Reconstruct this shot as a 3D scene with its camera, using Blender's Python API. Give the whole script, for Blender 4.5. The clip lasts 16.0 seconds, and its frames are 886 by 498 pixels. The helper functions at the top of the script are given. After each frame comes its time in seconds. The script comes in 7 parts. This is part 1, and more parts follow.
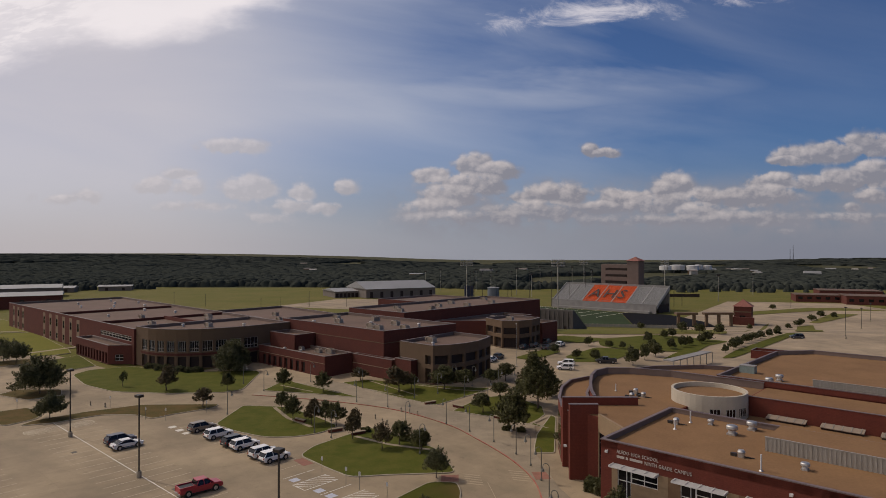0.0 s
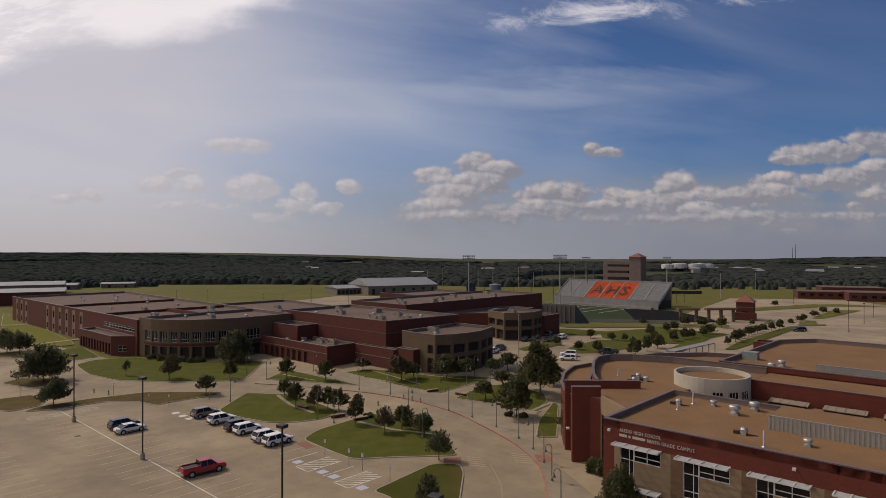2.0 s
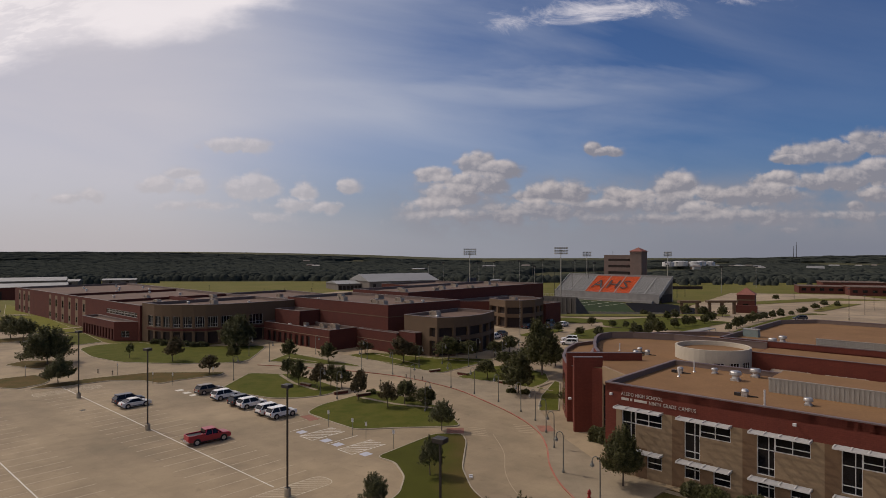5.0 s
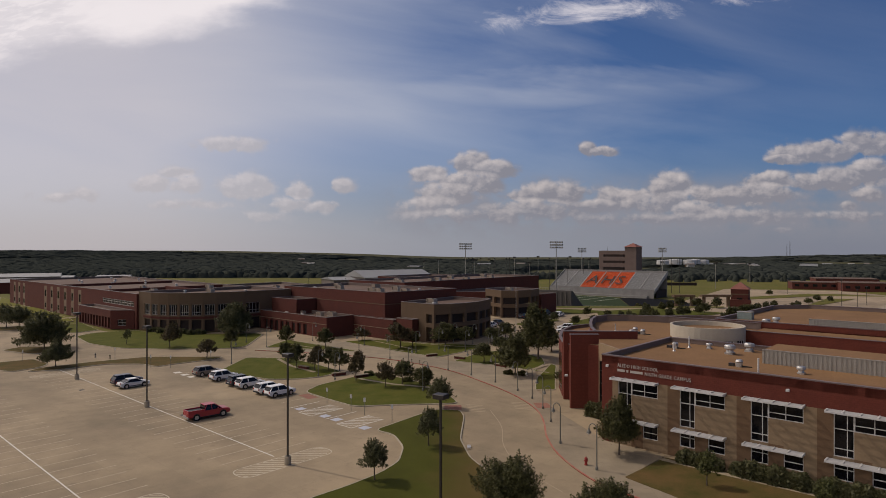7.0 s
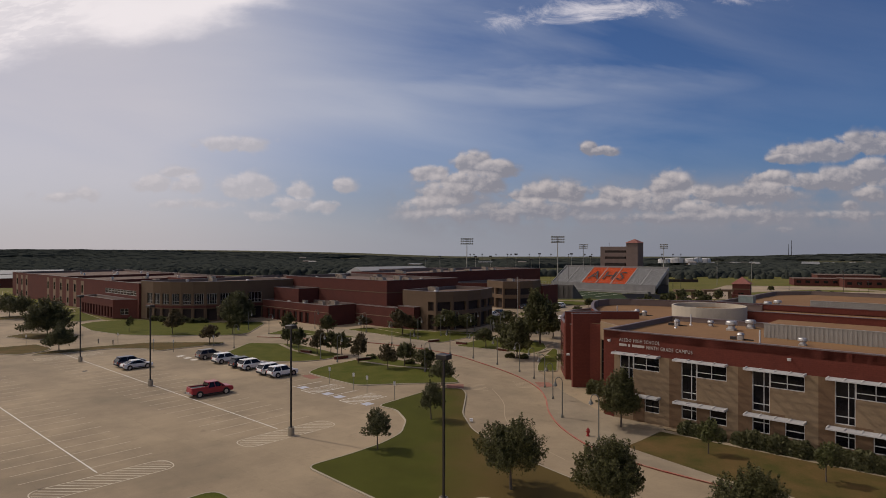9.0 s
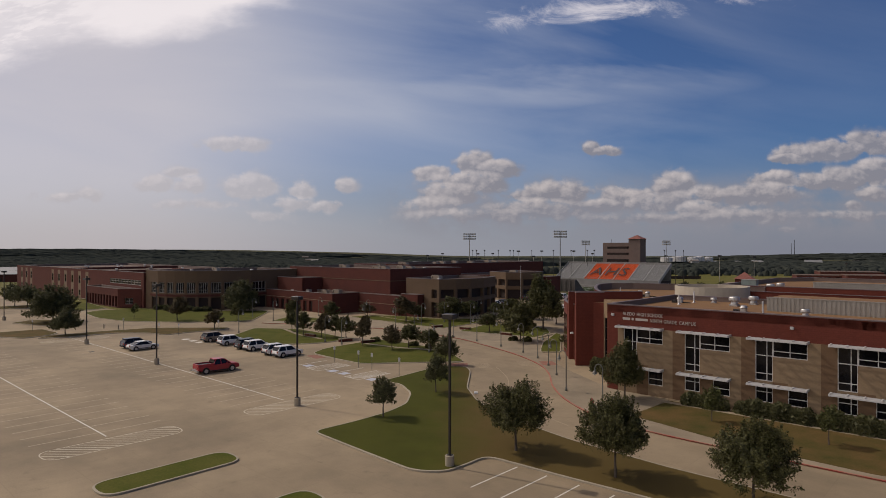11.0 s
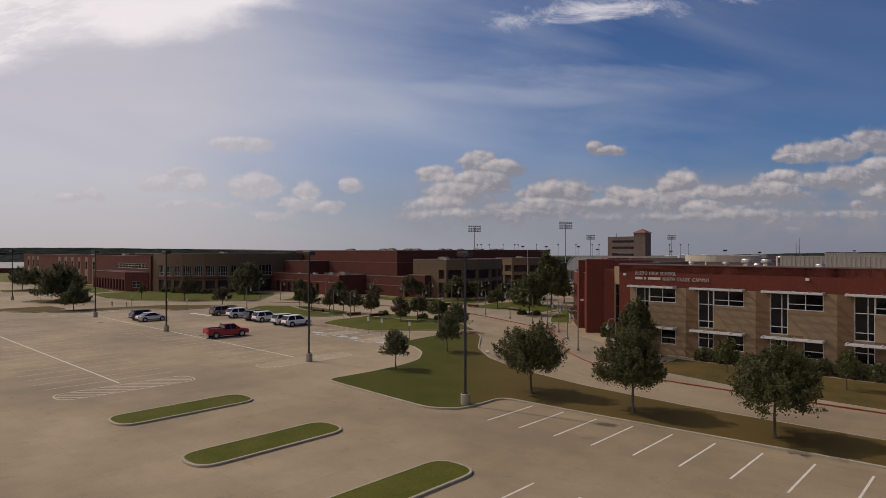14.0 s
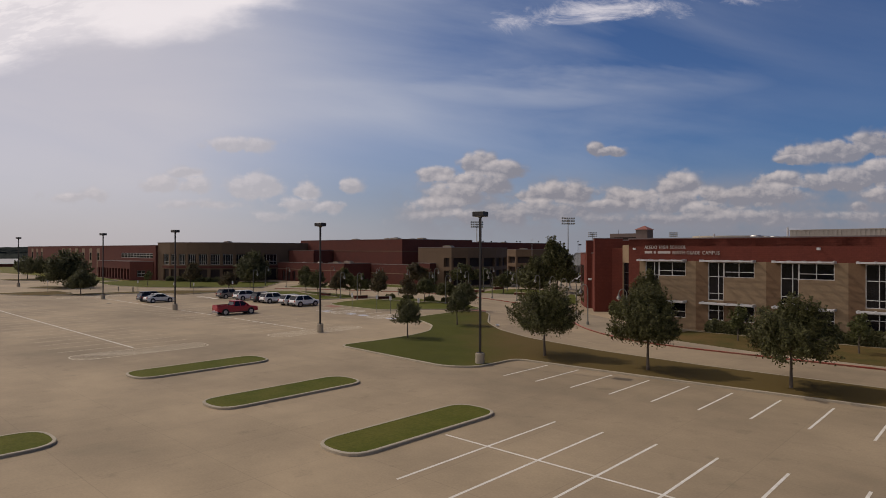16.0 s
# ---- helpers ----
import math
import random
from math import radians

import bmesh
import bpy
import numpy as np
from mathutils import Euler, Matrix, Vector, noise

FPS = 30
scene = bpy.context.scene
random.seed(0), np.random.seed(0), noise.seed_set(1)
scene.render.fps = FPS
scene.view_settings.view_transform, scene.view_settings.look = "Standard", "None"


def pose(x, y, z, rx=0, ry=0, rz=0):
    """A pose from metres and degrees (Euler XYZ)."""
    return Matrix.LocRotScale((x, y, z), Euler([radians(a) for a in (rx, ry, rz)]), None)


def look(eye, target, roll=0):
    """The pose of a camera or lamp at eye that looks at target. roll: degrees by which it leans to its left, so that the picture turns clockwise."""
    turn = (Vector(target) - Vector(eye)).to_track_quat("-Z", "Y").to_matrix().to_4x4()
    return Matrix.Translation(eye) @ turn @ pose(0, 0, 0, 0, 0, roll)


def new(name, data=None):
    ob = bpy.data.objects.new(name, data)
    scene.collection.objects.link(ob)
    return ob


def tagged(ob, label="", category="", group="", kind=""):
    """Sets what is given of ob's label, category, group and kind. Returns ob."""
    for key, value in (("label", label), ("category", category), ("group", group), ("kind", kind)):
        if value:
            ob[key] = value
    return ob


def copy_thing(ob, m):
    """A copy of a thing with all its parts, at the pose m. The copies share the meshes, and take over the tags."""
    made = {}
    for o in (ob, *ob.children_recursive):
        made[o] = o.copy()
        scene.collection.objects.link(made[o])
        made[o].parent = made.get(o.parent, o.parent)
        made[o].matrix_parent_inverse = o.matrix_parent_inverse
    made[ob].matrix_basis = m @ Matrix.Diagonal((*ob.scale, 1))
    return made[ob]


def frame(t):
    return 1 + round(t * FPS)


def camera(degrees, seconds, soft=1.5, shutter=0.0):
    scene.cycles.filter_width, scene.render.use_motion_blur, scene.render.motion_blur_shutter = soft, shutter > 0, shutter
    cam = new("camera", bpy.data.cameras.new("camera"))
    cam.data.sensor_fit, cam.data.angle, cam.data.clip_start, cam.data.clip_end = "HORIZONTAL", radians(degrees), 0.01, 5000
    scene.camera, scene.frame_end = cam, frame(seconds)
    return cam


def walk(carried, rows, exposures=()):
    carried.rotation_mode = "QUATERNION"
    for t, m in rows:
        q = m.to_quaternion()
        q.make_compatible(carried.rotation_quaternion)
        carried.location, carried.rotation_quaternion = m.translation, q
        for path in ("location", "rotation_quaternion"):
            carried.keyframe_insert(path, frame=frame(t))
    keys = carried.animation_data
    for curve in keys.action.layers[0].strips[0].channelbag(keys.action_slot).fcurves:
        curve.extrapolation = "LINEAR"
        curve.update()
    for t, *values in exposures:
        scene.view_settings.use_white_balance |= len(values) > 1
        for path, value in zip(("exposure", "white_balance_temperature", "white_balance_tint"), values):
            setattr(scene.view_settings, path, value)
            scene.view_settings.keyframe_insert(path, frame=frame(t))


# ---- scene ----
EXPOSURE, KELVIN, TINT = 0.0, 6700.0, 16.0
cam = camera(71.0, 16.0, soft=0.9)
PATH = [
    (0, (0.154, 0.351, 32.499), (0.105, 2.351, 32.507), 0.0),
    (0.5, (0.096, 0.225, 31.934), (0.045, 2.224, 31.941), -0.0),
    (1, (0.076, 0.234, 31.317), (0.025, 2.233, 31.324), 0.0),
    (1.5, (0.059, 0.182, 30.688), (0.006, 2.181, 30.694), -0.0),
    (2, (0.044, 0.237, 30.092), (-0.011, 2.236, 30.098), -0.0),
    (2.5, (0.104, 0.292, 29.511), (0.047, 2.291, 29.516), -0.0),
    (3, (0.122, 0.37, 28.897), (0.063, 2.369, 28.902), -0.0),
    (5.5, (-0.429, -0.793, 25.267), (-0.484, 1.207, 25.272), -0.1),
    (6, (-0.61, -1.18, 24.485), (-0.654, 0.819, 24.488), -0.1),
    (6.5, (-0.659, -1.238, 23.717), (-0.7, 0.762, 23.719), -0.0),
    (7, (-0.643, -1.148, 22.971), (-0.684, 0.851, 22.974), -0.0),
    (7.5, (-0.754, -1.256, 22.229), (-0.795, 0.744, 22.231), -0.0),
    (8, (-0.768, -1.332, 21.52), (-0.811, 0.667, 21.523), -0.0),
    (8.5, (-0.801, -1.454, 20.773), (-0.845, 0.546, 20.775), -0.0),
    (9, (-0.774, -1.424, 20.004), (-0.819, 0.575, 20.006), -0.0),
    (11.5, (-1.1, -2.031, 16.174), (-1.155, -0.032, 16.176), -0.0),
    (12, (-1.092, -1.937, 15.398), (-1.151, 0.062, 15.4), 0.0),
    (12.5, (-1.405, -1.851, 14.646), (-1.468, 0.148, 14.648), 0.0),
    (13, (-1.773, -1.689, 13.772), (-1.838, 0.31, 13.774), 0.0),
    (13.5, (-1.907, -1.69, 12.807), (-1.971, 0.309, 12.809), 0.0),
    (14, (-2.005, -1.707, 12.092), (-2.068, 0.292, 12.094), 0.0),
    (14.5, (-2.305, -1.777, 11.419), (-2.368, 0.222, 11.423), 0.1),
    (15, (-2.681, -1.857, 10.637), (-2.745, 0.142, 10.641), 0.0),
    (15.5, (-2.978, -1.807, 9.744), (-3.042, 0.191, 9.748), 0.0),
    (16, (-3.125, -1.936, 8.921), (-3.19, 0.063, 8.925), 0.1),
]
walk(cam, [(t, look(eye, target, roll)) for t, eye, target, roll in PATH], exposures=[(0.0, EXPOSURE, KELVIN, TINT), (16.0, EXPOSURE, KELVIN, TINT)])

# ---- sun and sky ----
SUN_AZ, SUN_EL = -63.0, 47.0          # degrees from +y towards +x, and above the horizon
to_sun = Vector((math.sin(radians(SUN_AZ)) * math.cos(radians(SUN_EL)), math.cos(radians(SUN_AZ)) * math.cos(radians(SUN_EL)), math.sin(radians(SUN_EL))))
sun = new("sun", bpy.data.lights.new("sun", "SUN"))
sun.data.energy, sun.data.angle, sun.data.color = 2.0, radians(0.6), (1.0, 0.93, 0.82)
sun.matrix_world = look(to_sun * 200, (0, 0, 0))

world = bpy.data.worlds.new("sky")
scene.world = world
world.use_nodes = True
wn, wl = world.node_tree.nodes, world.node_tree.links
wn.clear()


def wnode(kind, **settings):
    n = wn.new(kind)
    for key, value in settings.items():
        if key == "op":
            n.operation = value
        elif key == "blend":
            n.data_type, n.blend_type = "RGBA", value
    return n


def wset(socket, value):
    if isinstance(value, bpy.types.NodeSocket):
        wl.new(value, socket)
    else:
        socket.default_value = value


def wmath(op, a, b=0.0, c=0.0, clamp=False):
    n = wn.new("ShaderNodeMath")
    n.operation, n.use_clamp = op, clamp
    for i, v in enumerate((a, b, c)):
        wset(n.inputs[i], v)
    return n.outputs[0]


def wstep(v, lo, hi, out0=0.0, out1=1.0):
    n = wn.new("ShaderNodeMapRange")
    n.interpolation_type = "SMOOTHSTEP"
    for i, val in enumerate((v, lo, hi, out0, out1)):
        wset(n.inputs[i], val)
    return n.outputs[0]


def wnoise(vec, scale, detail=6.0, rough=0.6, distort=0.0):
    n = wn.new("ShaderNodeTexNoise")
    wl.new(vec, n.inputs["Vector"])
    n.inputs["Scale"].default_value, n.inputs["Detail"].default_value = scale, detail
    n.inputs["Roughness"].default_value, n.inputs["Distortion"].default_value = rough, distort
    return n.outputs["Fac"]


def wvec(x, y, z=0.0):
    n = wn.new("ShaderNodeCombineXYZ")
    for i, v in enumerate((x, y, z)):
        wset(n.inputs[i], v)
    return n.outputs[0]


def wmix(fac, a, b):
    n = wn.new("ShaderNodeMix")
    n.data_type = "RGBA"
    wset(n.inputs[0], fac)
    wset(n.inputs[6], a)
    wset(n.inputs[7], b)
    return n.outputs[2]


coord = wn.new("ShaderNodeTexCoord")
split = wn.new("ShaderNodeSeparateXYZ")
wl.new(coord.outputs["Generated"], split.inputs[0])
dx, dy, dz = split.outputs
ahead = wmath("MAXIMUM", dy, 0.12)
px = wmath("DIVIDE", dx, ahead)          # tangent of the bearing
pz = wmath("DIVIDE", dz, ahead)          # tangent of the height

nish = wn.new("ShaderNodeTexSky")
nish.sky_type, nish.sun_disc = "NISHITA", False
nish.sun_elevation, nish.sun_rotation = radians(SUN_EL), radians(SUN_AZ)
nish.air_density, nish.dust_density, nish.ozone_density, nish.altitude = 1.0, 0.6, 2.5, 300.0
SKY = 0.085
deep = wn.new("ShaderNodeMix")
deep.data_type, deep.blend_type = "RGBA", "MULTIPLY"
deep.inputs[0].default_value = 1.0
wl.new(nish.outputs[0], deep.inputs[6])
deep.inputs[7].default_value = (0.335, 0.485, 0.70, 1.0)
clear = deep.outputs[2]

# grey haze that thickens towards the horizon
haze = wmath("ADD", wstep(pz, 0.18, -0.01, 0.0, 0.86), wstep(px, 0.1, -0.6, 0.0, 0.12), clamp=True)
col = wmix(haze, clear, wmix(wstep(px, -0.65, 0.15), (4.2, 4.08, 4.2, 1.0), wmix(wstep(px, 0.1, 0.65), (2.9, 3.1, 3.6, 1.0), (2.45, 2.65, 3.25, 1.0))))

# thin bright veil on the sun's side, faintly streaked, and fainter streaks away from it
streak = wvec(wmath("ADD", px, wmath("MULTIPLY", pz, 0.5)), wmath("MULTIPLY", wmath("ADD", pz, wmath("MULTIPLY", px, 0.10)), 4.2), 0.3)
wisps = wnoise(streak, 1.9, 6.0, 0.52, 0.4)
milk = wstep(wmath("ADD", px, wmath("MULTIPLY", pz, 0.35)), 0.46, -0.42, 0.0, 0.95)
veil = wmath("ADD", wmath("MULTIPLY", milk, 0.80), wmath("MULTIPLY", wmath("SUBTRACT", wisps, 0.47), wmath("ADD", 0.28, wmath("MULTIPLY", wmath("MULTIPLY", wstep(px, 0.60, 0.15), wstep(px, -0.45, 0.05)), 0.95))), clamp=True)
band_x = wmath("DIVIDE", wmath("SUBTRACT", px, 0.20), 0.30)
band_z = wmath("DIVIDE", wmath("SUBTRACT", pz, wmath("ADD", 0.262, wmath("MULTIPLY", wmath("SUBTRACT", wisps, 0.5), 0.12))), 0.040)
band = wmath("SUBTRACT", 1.0, wmath("ADD", wmath("MULTIPLY", band_x, band_x), wmath("MULTIPLY", band_z, band_z)), clamp=True)
threads = wnoise(wvec(px, wmath("MULTIPLY", wmath("ADD", pz, wmath("MULTIPLY", px, 0.14)), 6.0), 2.2), 3.4, 4.0, 0.5)
veil = wmath("ADD", veil, wmath("MULTIPLY", band, wstep(threads, 0.25, 0.75, 0.12, 0.42)), clamp=True)
veil = wmath("MULTIPLY", veil, wmix(wstep(px, -0.55, -0.1), wstep(pz, -0.02, 0.14, 0.5, 1.0), wstep(pz, 0.06, 0.27, 0.30, 1.0)))
gap_x = wmath("DIVIDE", wmath("ADD", px, 0.16), 0.36)
gap_z = wmath("DIVIDE", wmath("SUBTRACT", pz, 0.135), 0.085)
gap = wmath("SUBTRACT", 1.0, wmath("ADD", wmath("MULTIPLY", gap_x, gap_x), wmath("MULTIPLY", gap_z, gap_z)), clamp=True)
veil = wmath("MULTIPLY", veil, wmath("SUBTRACT", 1.0, wmath("MULTIPLY", gap, 0.22)))
col = wmix(veil, col, wmix(wstep(px, -0.6, 0.0), (7.05, 6.9, 7.05, 1.0), (5.9, 6.4, 7.1, 1.0)))

# bright cloud sheet high on the sun's side: rippled in the corner, drawn out to a soft tongue
ripple = wnoise(wvec(wmath("MULTIPLY", px, 1.6), wmath("MULTIPLY", wmath("SUBTRACT", pz, wmath("MULTIPLY", px, 0.18)), 5.5), 1.7), 15.0, 4.0, 0.55, 0.3)
soft = wnoise(wvec(px, wmath("MULTIPLY", pz, 2.5), 4.1), 3.4, 9.0, 0.55)
edge = wmath("ADD", wmath("SUBTRACT", pz, wmath("MULTIPLY", wmath("ADD", px, 0.74), 0.19)), wmath("MULTIPLY", wmath("SUBTRACT", soft, 0.5), 0.17))
sheet = wmath("MULTIPLY", wstep(edge, 0.285, 0.345), wstep(px, -0.07, -0.21))
corner = wmath("MULTIPLY", wstep(wmath("ADD", px, wmath("MULTIPLY", soft, 0.08)), -0.50, -0.64), wstep(ripple, 0.38, 0.62, 0.36, 0.0))
sheet = wmath("MULTIPLY", sheet, wmath("SUBTRACT", 1.0, corner))
sheet = wmath("MULTIPLY", sheet, wstep(soft, 0.25, 0.55, 0.72, 1.0))
# a torn wisp high ahead
torn = wnoise(wvec(px, wmath("MULTIPLY", pz, 2.6), 7.7), 9.0, 10.0, 0.68, 0.4)
wx = wmath("DIVIDE", wmath("SUBTRACT", px, 0.27), 0.26)
wz = wmath("DIVIDE", wmath("SUBTRACT", wmath("SUBTRACT", pz, 0.388), wmath("MULTIPLY", wmath("SUBTRACT", px, 0.24), 0.085)), 0.024)
wd = wmath("SQRT", wmath("ADD", wmath("MULTIPLY", wx, wx), wmath("MULTIPLY", wz, wz)))
torn = wmath("MULTIPLY", wstep(wmath("SUBTRACT", torn, wmath("MULTIPLY", wd, 0.22)), 0.30, 0.62), wstep(dy, 0.2, 0.5, 0.0, 0.72))
col = wmix(wmath("MULTIPLY", wmath("MAXIMUM", sheet, torn), 0.92), col, (9.9, 9.7, 9.8, 1.0))


# cumulus: bearing, height, half width, half height, strength
VEILED = [
    (-0.363, 0.171, 0.047, 0.011, 0.75), (-0.643, 0.086, 0.045, 0.007, 0.50), (-0.605, 0.088, 0.018, 0.011, 0.70), (-0.493, 0.108, 0.025, 0.012, 0.80), (-0.451, 0.126, 0.023, 0.008, 0.65),
    (-0.437, 0.106, 0.023, 0.013, 0.75), (-0.428, 0.074, 0.055, 0.008, 0.50), (-0.338, 0.103, 0.033, 0.018, 1.00), (-0.252, 0.096, 0.020, 0.013, 0.75), (-0.266, 0.074, 0.036, 0.011, 0.60),
    (-0.214, 0.069, 0.020, 0.009, 0.75), (-0.312, 0.055, 0.036, 0.007, 0.45), (-0.179, 0.105, 0.018, 0.010, 0.85),
]
HEAP = [
    (-0.042, 0.122, 0.027, 0.011, 0.90), (0.026, 0.136, 0.027, 0.018, 1.00), (0.065, 0.129, 0.029, 0.014, 0.95), (0.017, 0.107, 0.055, 0.015, 0.85), (-0.014, 0.089, 0.041, 0.016, 0.85),
    (-0.042, 0.067, 0.045, 0.015, 0.70), (0.035, 0.055, 0.100, 0.010, 0.45), (0.158, 0.091, 0.045, 0.018, 0.85), (0.108, 0.087, 0.023, 0.013, 0.80), (0.131, 0.065, 0.073, 0.014, 0.70),
    (0.225, 0.070, 0.032, 0.009, 0.85), (0.257, 0.083, 0.030, 0.015, 0.95), (0.288, 0.084, 0.023, 0.013, 0.90), (0.346, 0.098, 0.027, 0.022, 0.95), (0.337, 0.075, 0.055, 0.014, 0.75),
    (0.306, 0.050, 0.100, 0.008, 0.40), (0.212, 0.162, 0.013, 0.009, 0.90), (0.239, 0.158, 0.018, 0.007, 0.90),
]
BANK = [
    (0.395, 0.084, 0.032, 0.015, 0.80), (0.386, 0.063, 0.036, 0.012, 0.85), (0.449, 0.084, 0.036, 0.015, 0.80), (0.502, 0.111, 0.035, 0.013, 0.95), (0.484, 0.089, 0.045, 0.014, 0.75),
    (0.560, 0.107, 0.032, 0.012, 0.90), (0.608, 0.112, 0.041, 0.015, 0.95), (0.657, 0.123, 0.032, 0.018, 1.00), (0.657, 0.089, 0.023, 0.011, 0.80), (0.536, 0.154, 0.027, 0.013, 0.95),
    (0.524, 0.145, 0.023, 0.007, 0.90), (0.591, 0.156, 0.041, 0.014, 1.00), (0.652, 0.169, 0.045, 0.016, 1.00), (0.626, 0.072, 0.011, 0.008, 0.70), (0.617, 0.053, 0.055, 0.008, 0.55),
    (0.520, 0.032, 0.018, 0.005, 0.40), (0.467, 0.054, 0.064, 0.012, 0.50),
]
flat = wvec(px, wmath("MULTIPLY", pz, 1.25), 0.0)
lump = wnoise(flat, 26.0, 9.0, 0.60)
broad = wnoise(flat, 13.0, 4.0, 0.55)
lit = wnoise(wvec(wmath("ADD", px, -0.005), wmath("MULTIPLY", wmath("ADD", pz, 0.006), 1.25), 0.0), 26.0, 6.0, 0.58)
knobs = wn.new("ShaderNodeTexVoronoi")
knobs.feature = "SMOOTH_F1"
knobs.inputs["Scale"].default_value, knobs.inputs["Smoothness"].default_value = 62.0, 0.35
wl.new(wvec(wmath("ADD", px, wmath("MULTIPLY", wmath("SUBTRACT", lump, 0.5), 0.03)), wmath("MULTIPLY", wmath("ADD", pz, wmath("MULTIPLY", wmath("SUBTRACT", lump, 0.5), 0.02)), 1.2), 0.4), knobs.inputs["Vector"])
knob = wmath("SUBTRACT", 0.42, knobs.outputs["Distance"])
qx = wmath("ADD", px, wmath("MULTIPLY", wmath("SUBTRACT", broad, 0.5), 0.04))
qz = wmath("ADD", pz, wmath("MULTIPLY", wmath("SUBTRACT", broad, 0.5), 0.014))
body = None
tops = None
for bx, bz, hw, hh, strength in VEILED + HEAP + BANK:
    ex = wmath("DIVIDE", wmath("SUBTRACT", qx, bx), hw * 1.36)
    ez = wmath("DIVIDE", wmath("SUBTRACT", qz, bz - hh * 0.15), hh * 1.52)
    ez2 = wmath("MAXIMUM", ez, wmath("MULTIPLY", ez, -1.35))   # flatter below
    d = wmath("SQRT", wmath("ADD", wmath("MULTIPLY", ex, ex), wmath("MULTIPLY", ez2, ez2)))
    one = wmath("MULTIPLY", wmath("SUBTRACT", 1.10, d), strength)
    body = one if body is None else wmath("MAXIMUM", body, one)
    high = wmath("SUBTRACT", wmath("MULTIPLY", ez, 0.85), wmath("MULTIPLY", ex, 0.22))
    high = wmath("MULTIPLY", wstep(high, -0.25, 0.75), wstep(one, -0.05, 0.25))
    tops = high if tops is None else wmath("MAXIMUM", tops, high)
dense = wmath("ADD", wmath("ADD", body, wmath("MULTIPLY", wmath("SUBTRACT", lump, 0.5), 1.7)), wmath("MULTIPLY", knob, 0.45))
cover = wmath("MULTIPLY", wstep(dense, -0.16, 0.30), wstep(dy, 0.15, 0.3))
cover = wmath("MULTIPLY", cover, wstep(body, -0.15, 0.35, 0.20, 1.0))
cover = wmath("MULTIPLY", cover, wstep(pz, 0.015, 0.09, 0.45, 1.0))
relief = wmath("ADD", wmath("MULTIPLY", wmath("SUBTRACT", lump, lit), 2.3), wmath("MULTIPLY", wmath("SUBTRACT", knob, 0.1), 0.38))
shade = wmath("ADD", wmath("MULTIPLY", tops, 0.72), relief, clamp=True)
sunside = wstep(px, 0.1, -0.35)
bank_x = wmath("MULTIPLY", wstep(px, -0.16, -0.02), wstep(pz, 0.135, 0.080))
bank = wmath("MULTIPLY", wmath("MULTIPLY", bank_x, wstep(pz, 0.0, 0.05)), wstep(wmath("ADD", broad, wmath("MULTIPLY", lump, 0.35)), 0.42, 0.80, 0.05, 0.70))
col = wmix(bank, col, (2.95, 3.02, 3.4, 1.0))
puff = wmix(shade, wmix(sunside, (2.75, 2.82, 3.2, 1.0), (5.3, 5.25, 5.45, 1.0)), wmix(sunside, (6.3, 5.95, 5.8, 1.0), (7.4, 7.1, 7.1, 1.0)))
col = wmix(wmath("MULTIPLY", cover, wstep(px, -0.5, 0.0, 0.66, 0.90)), col, puff)
bg = wn.new("ShaderNodeBackground")
bg.inputs["Strength"].default_value = SKY
wl.new(col, bg.inputs["Color"])
wout = wn.new("ShaderNodeOutputWorld")
wl.new(bg.outputs[0], wout.inputs["Surface"])


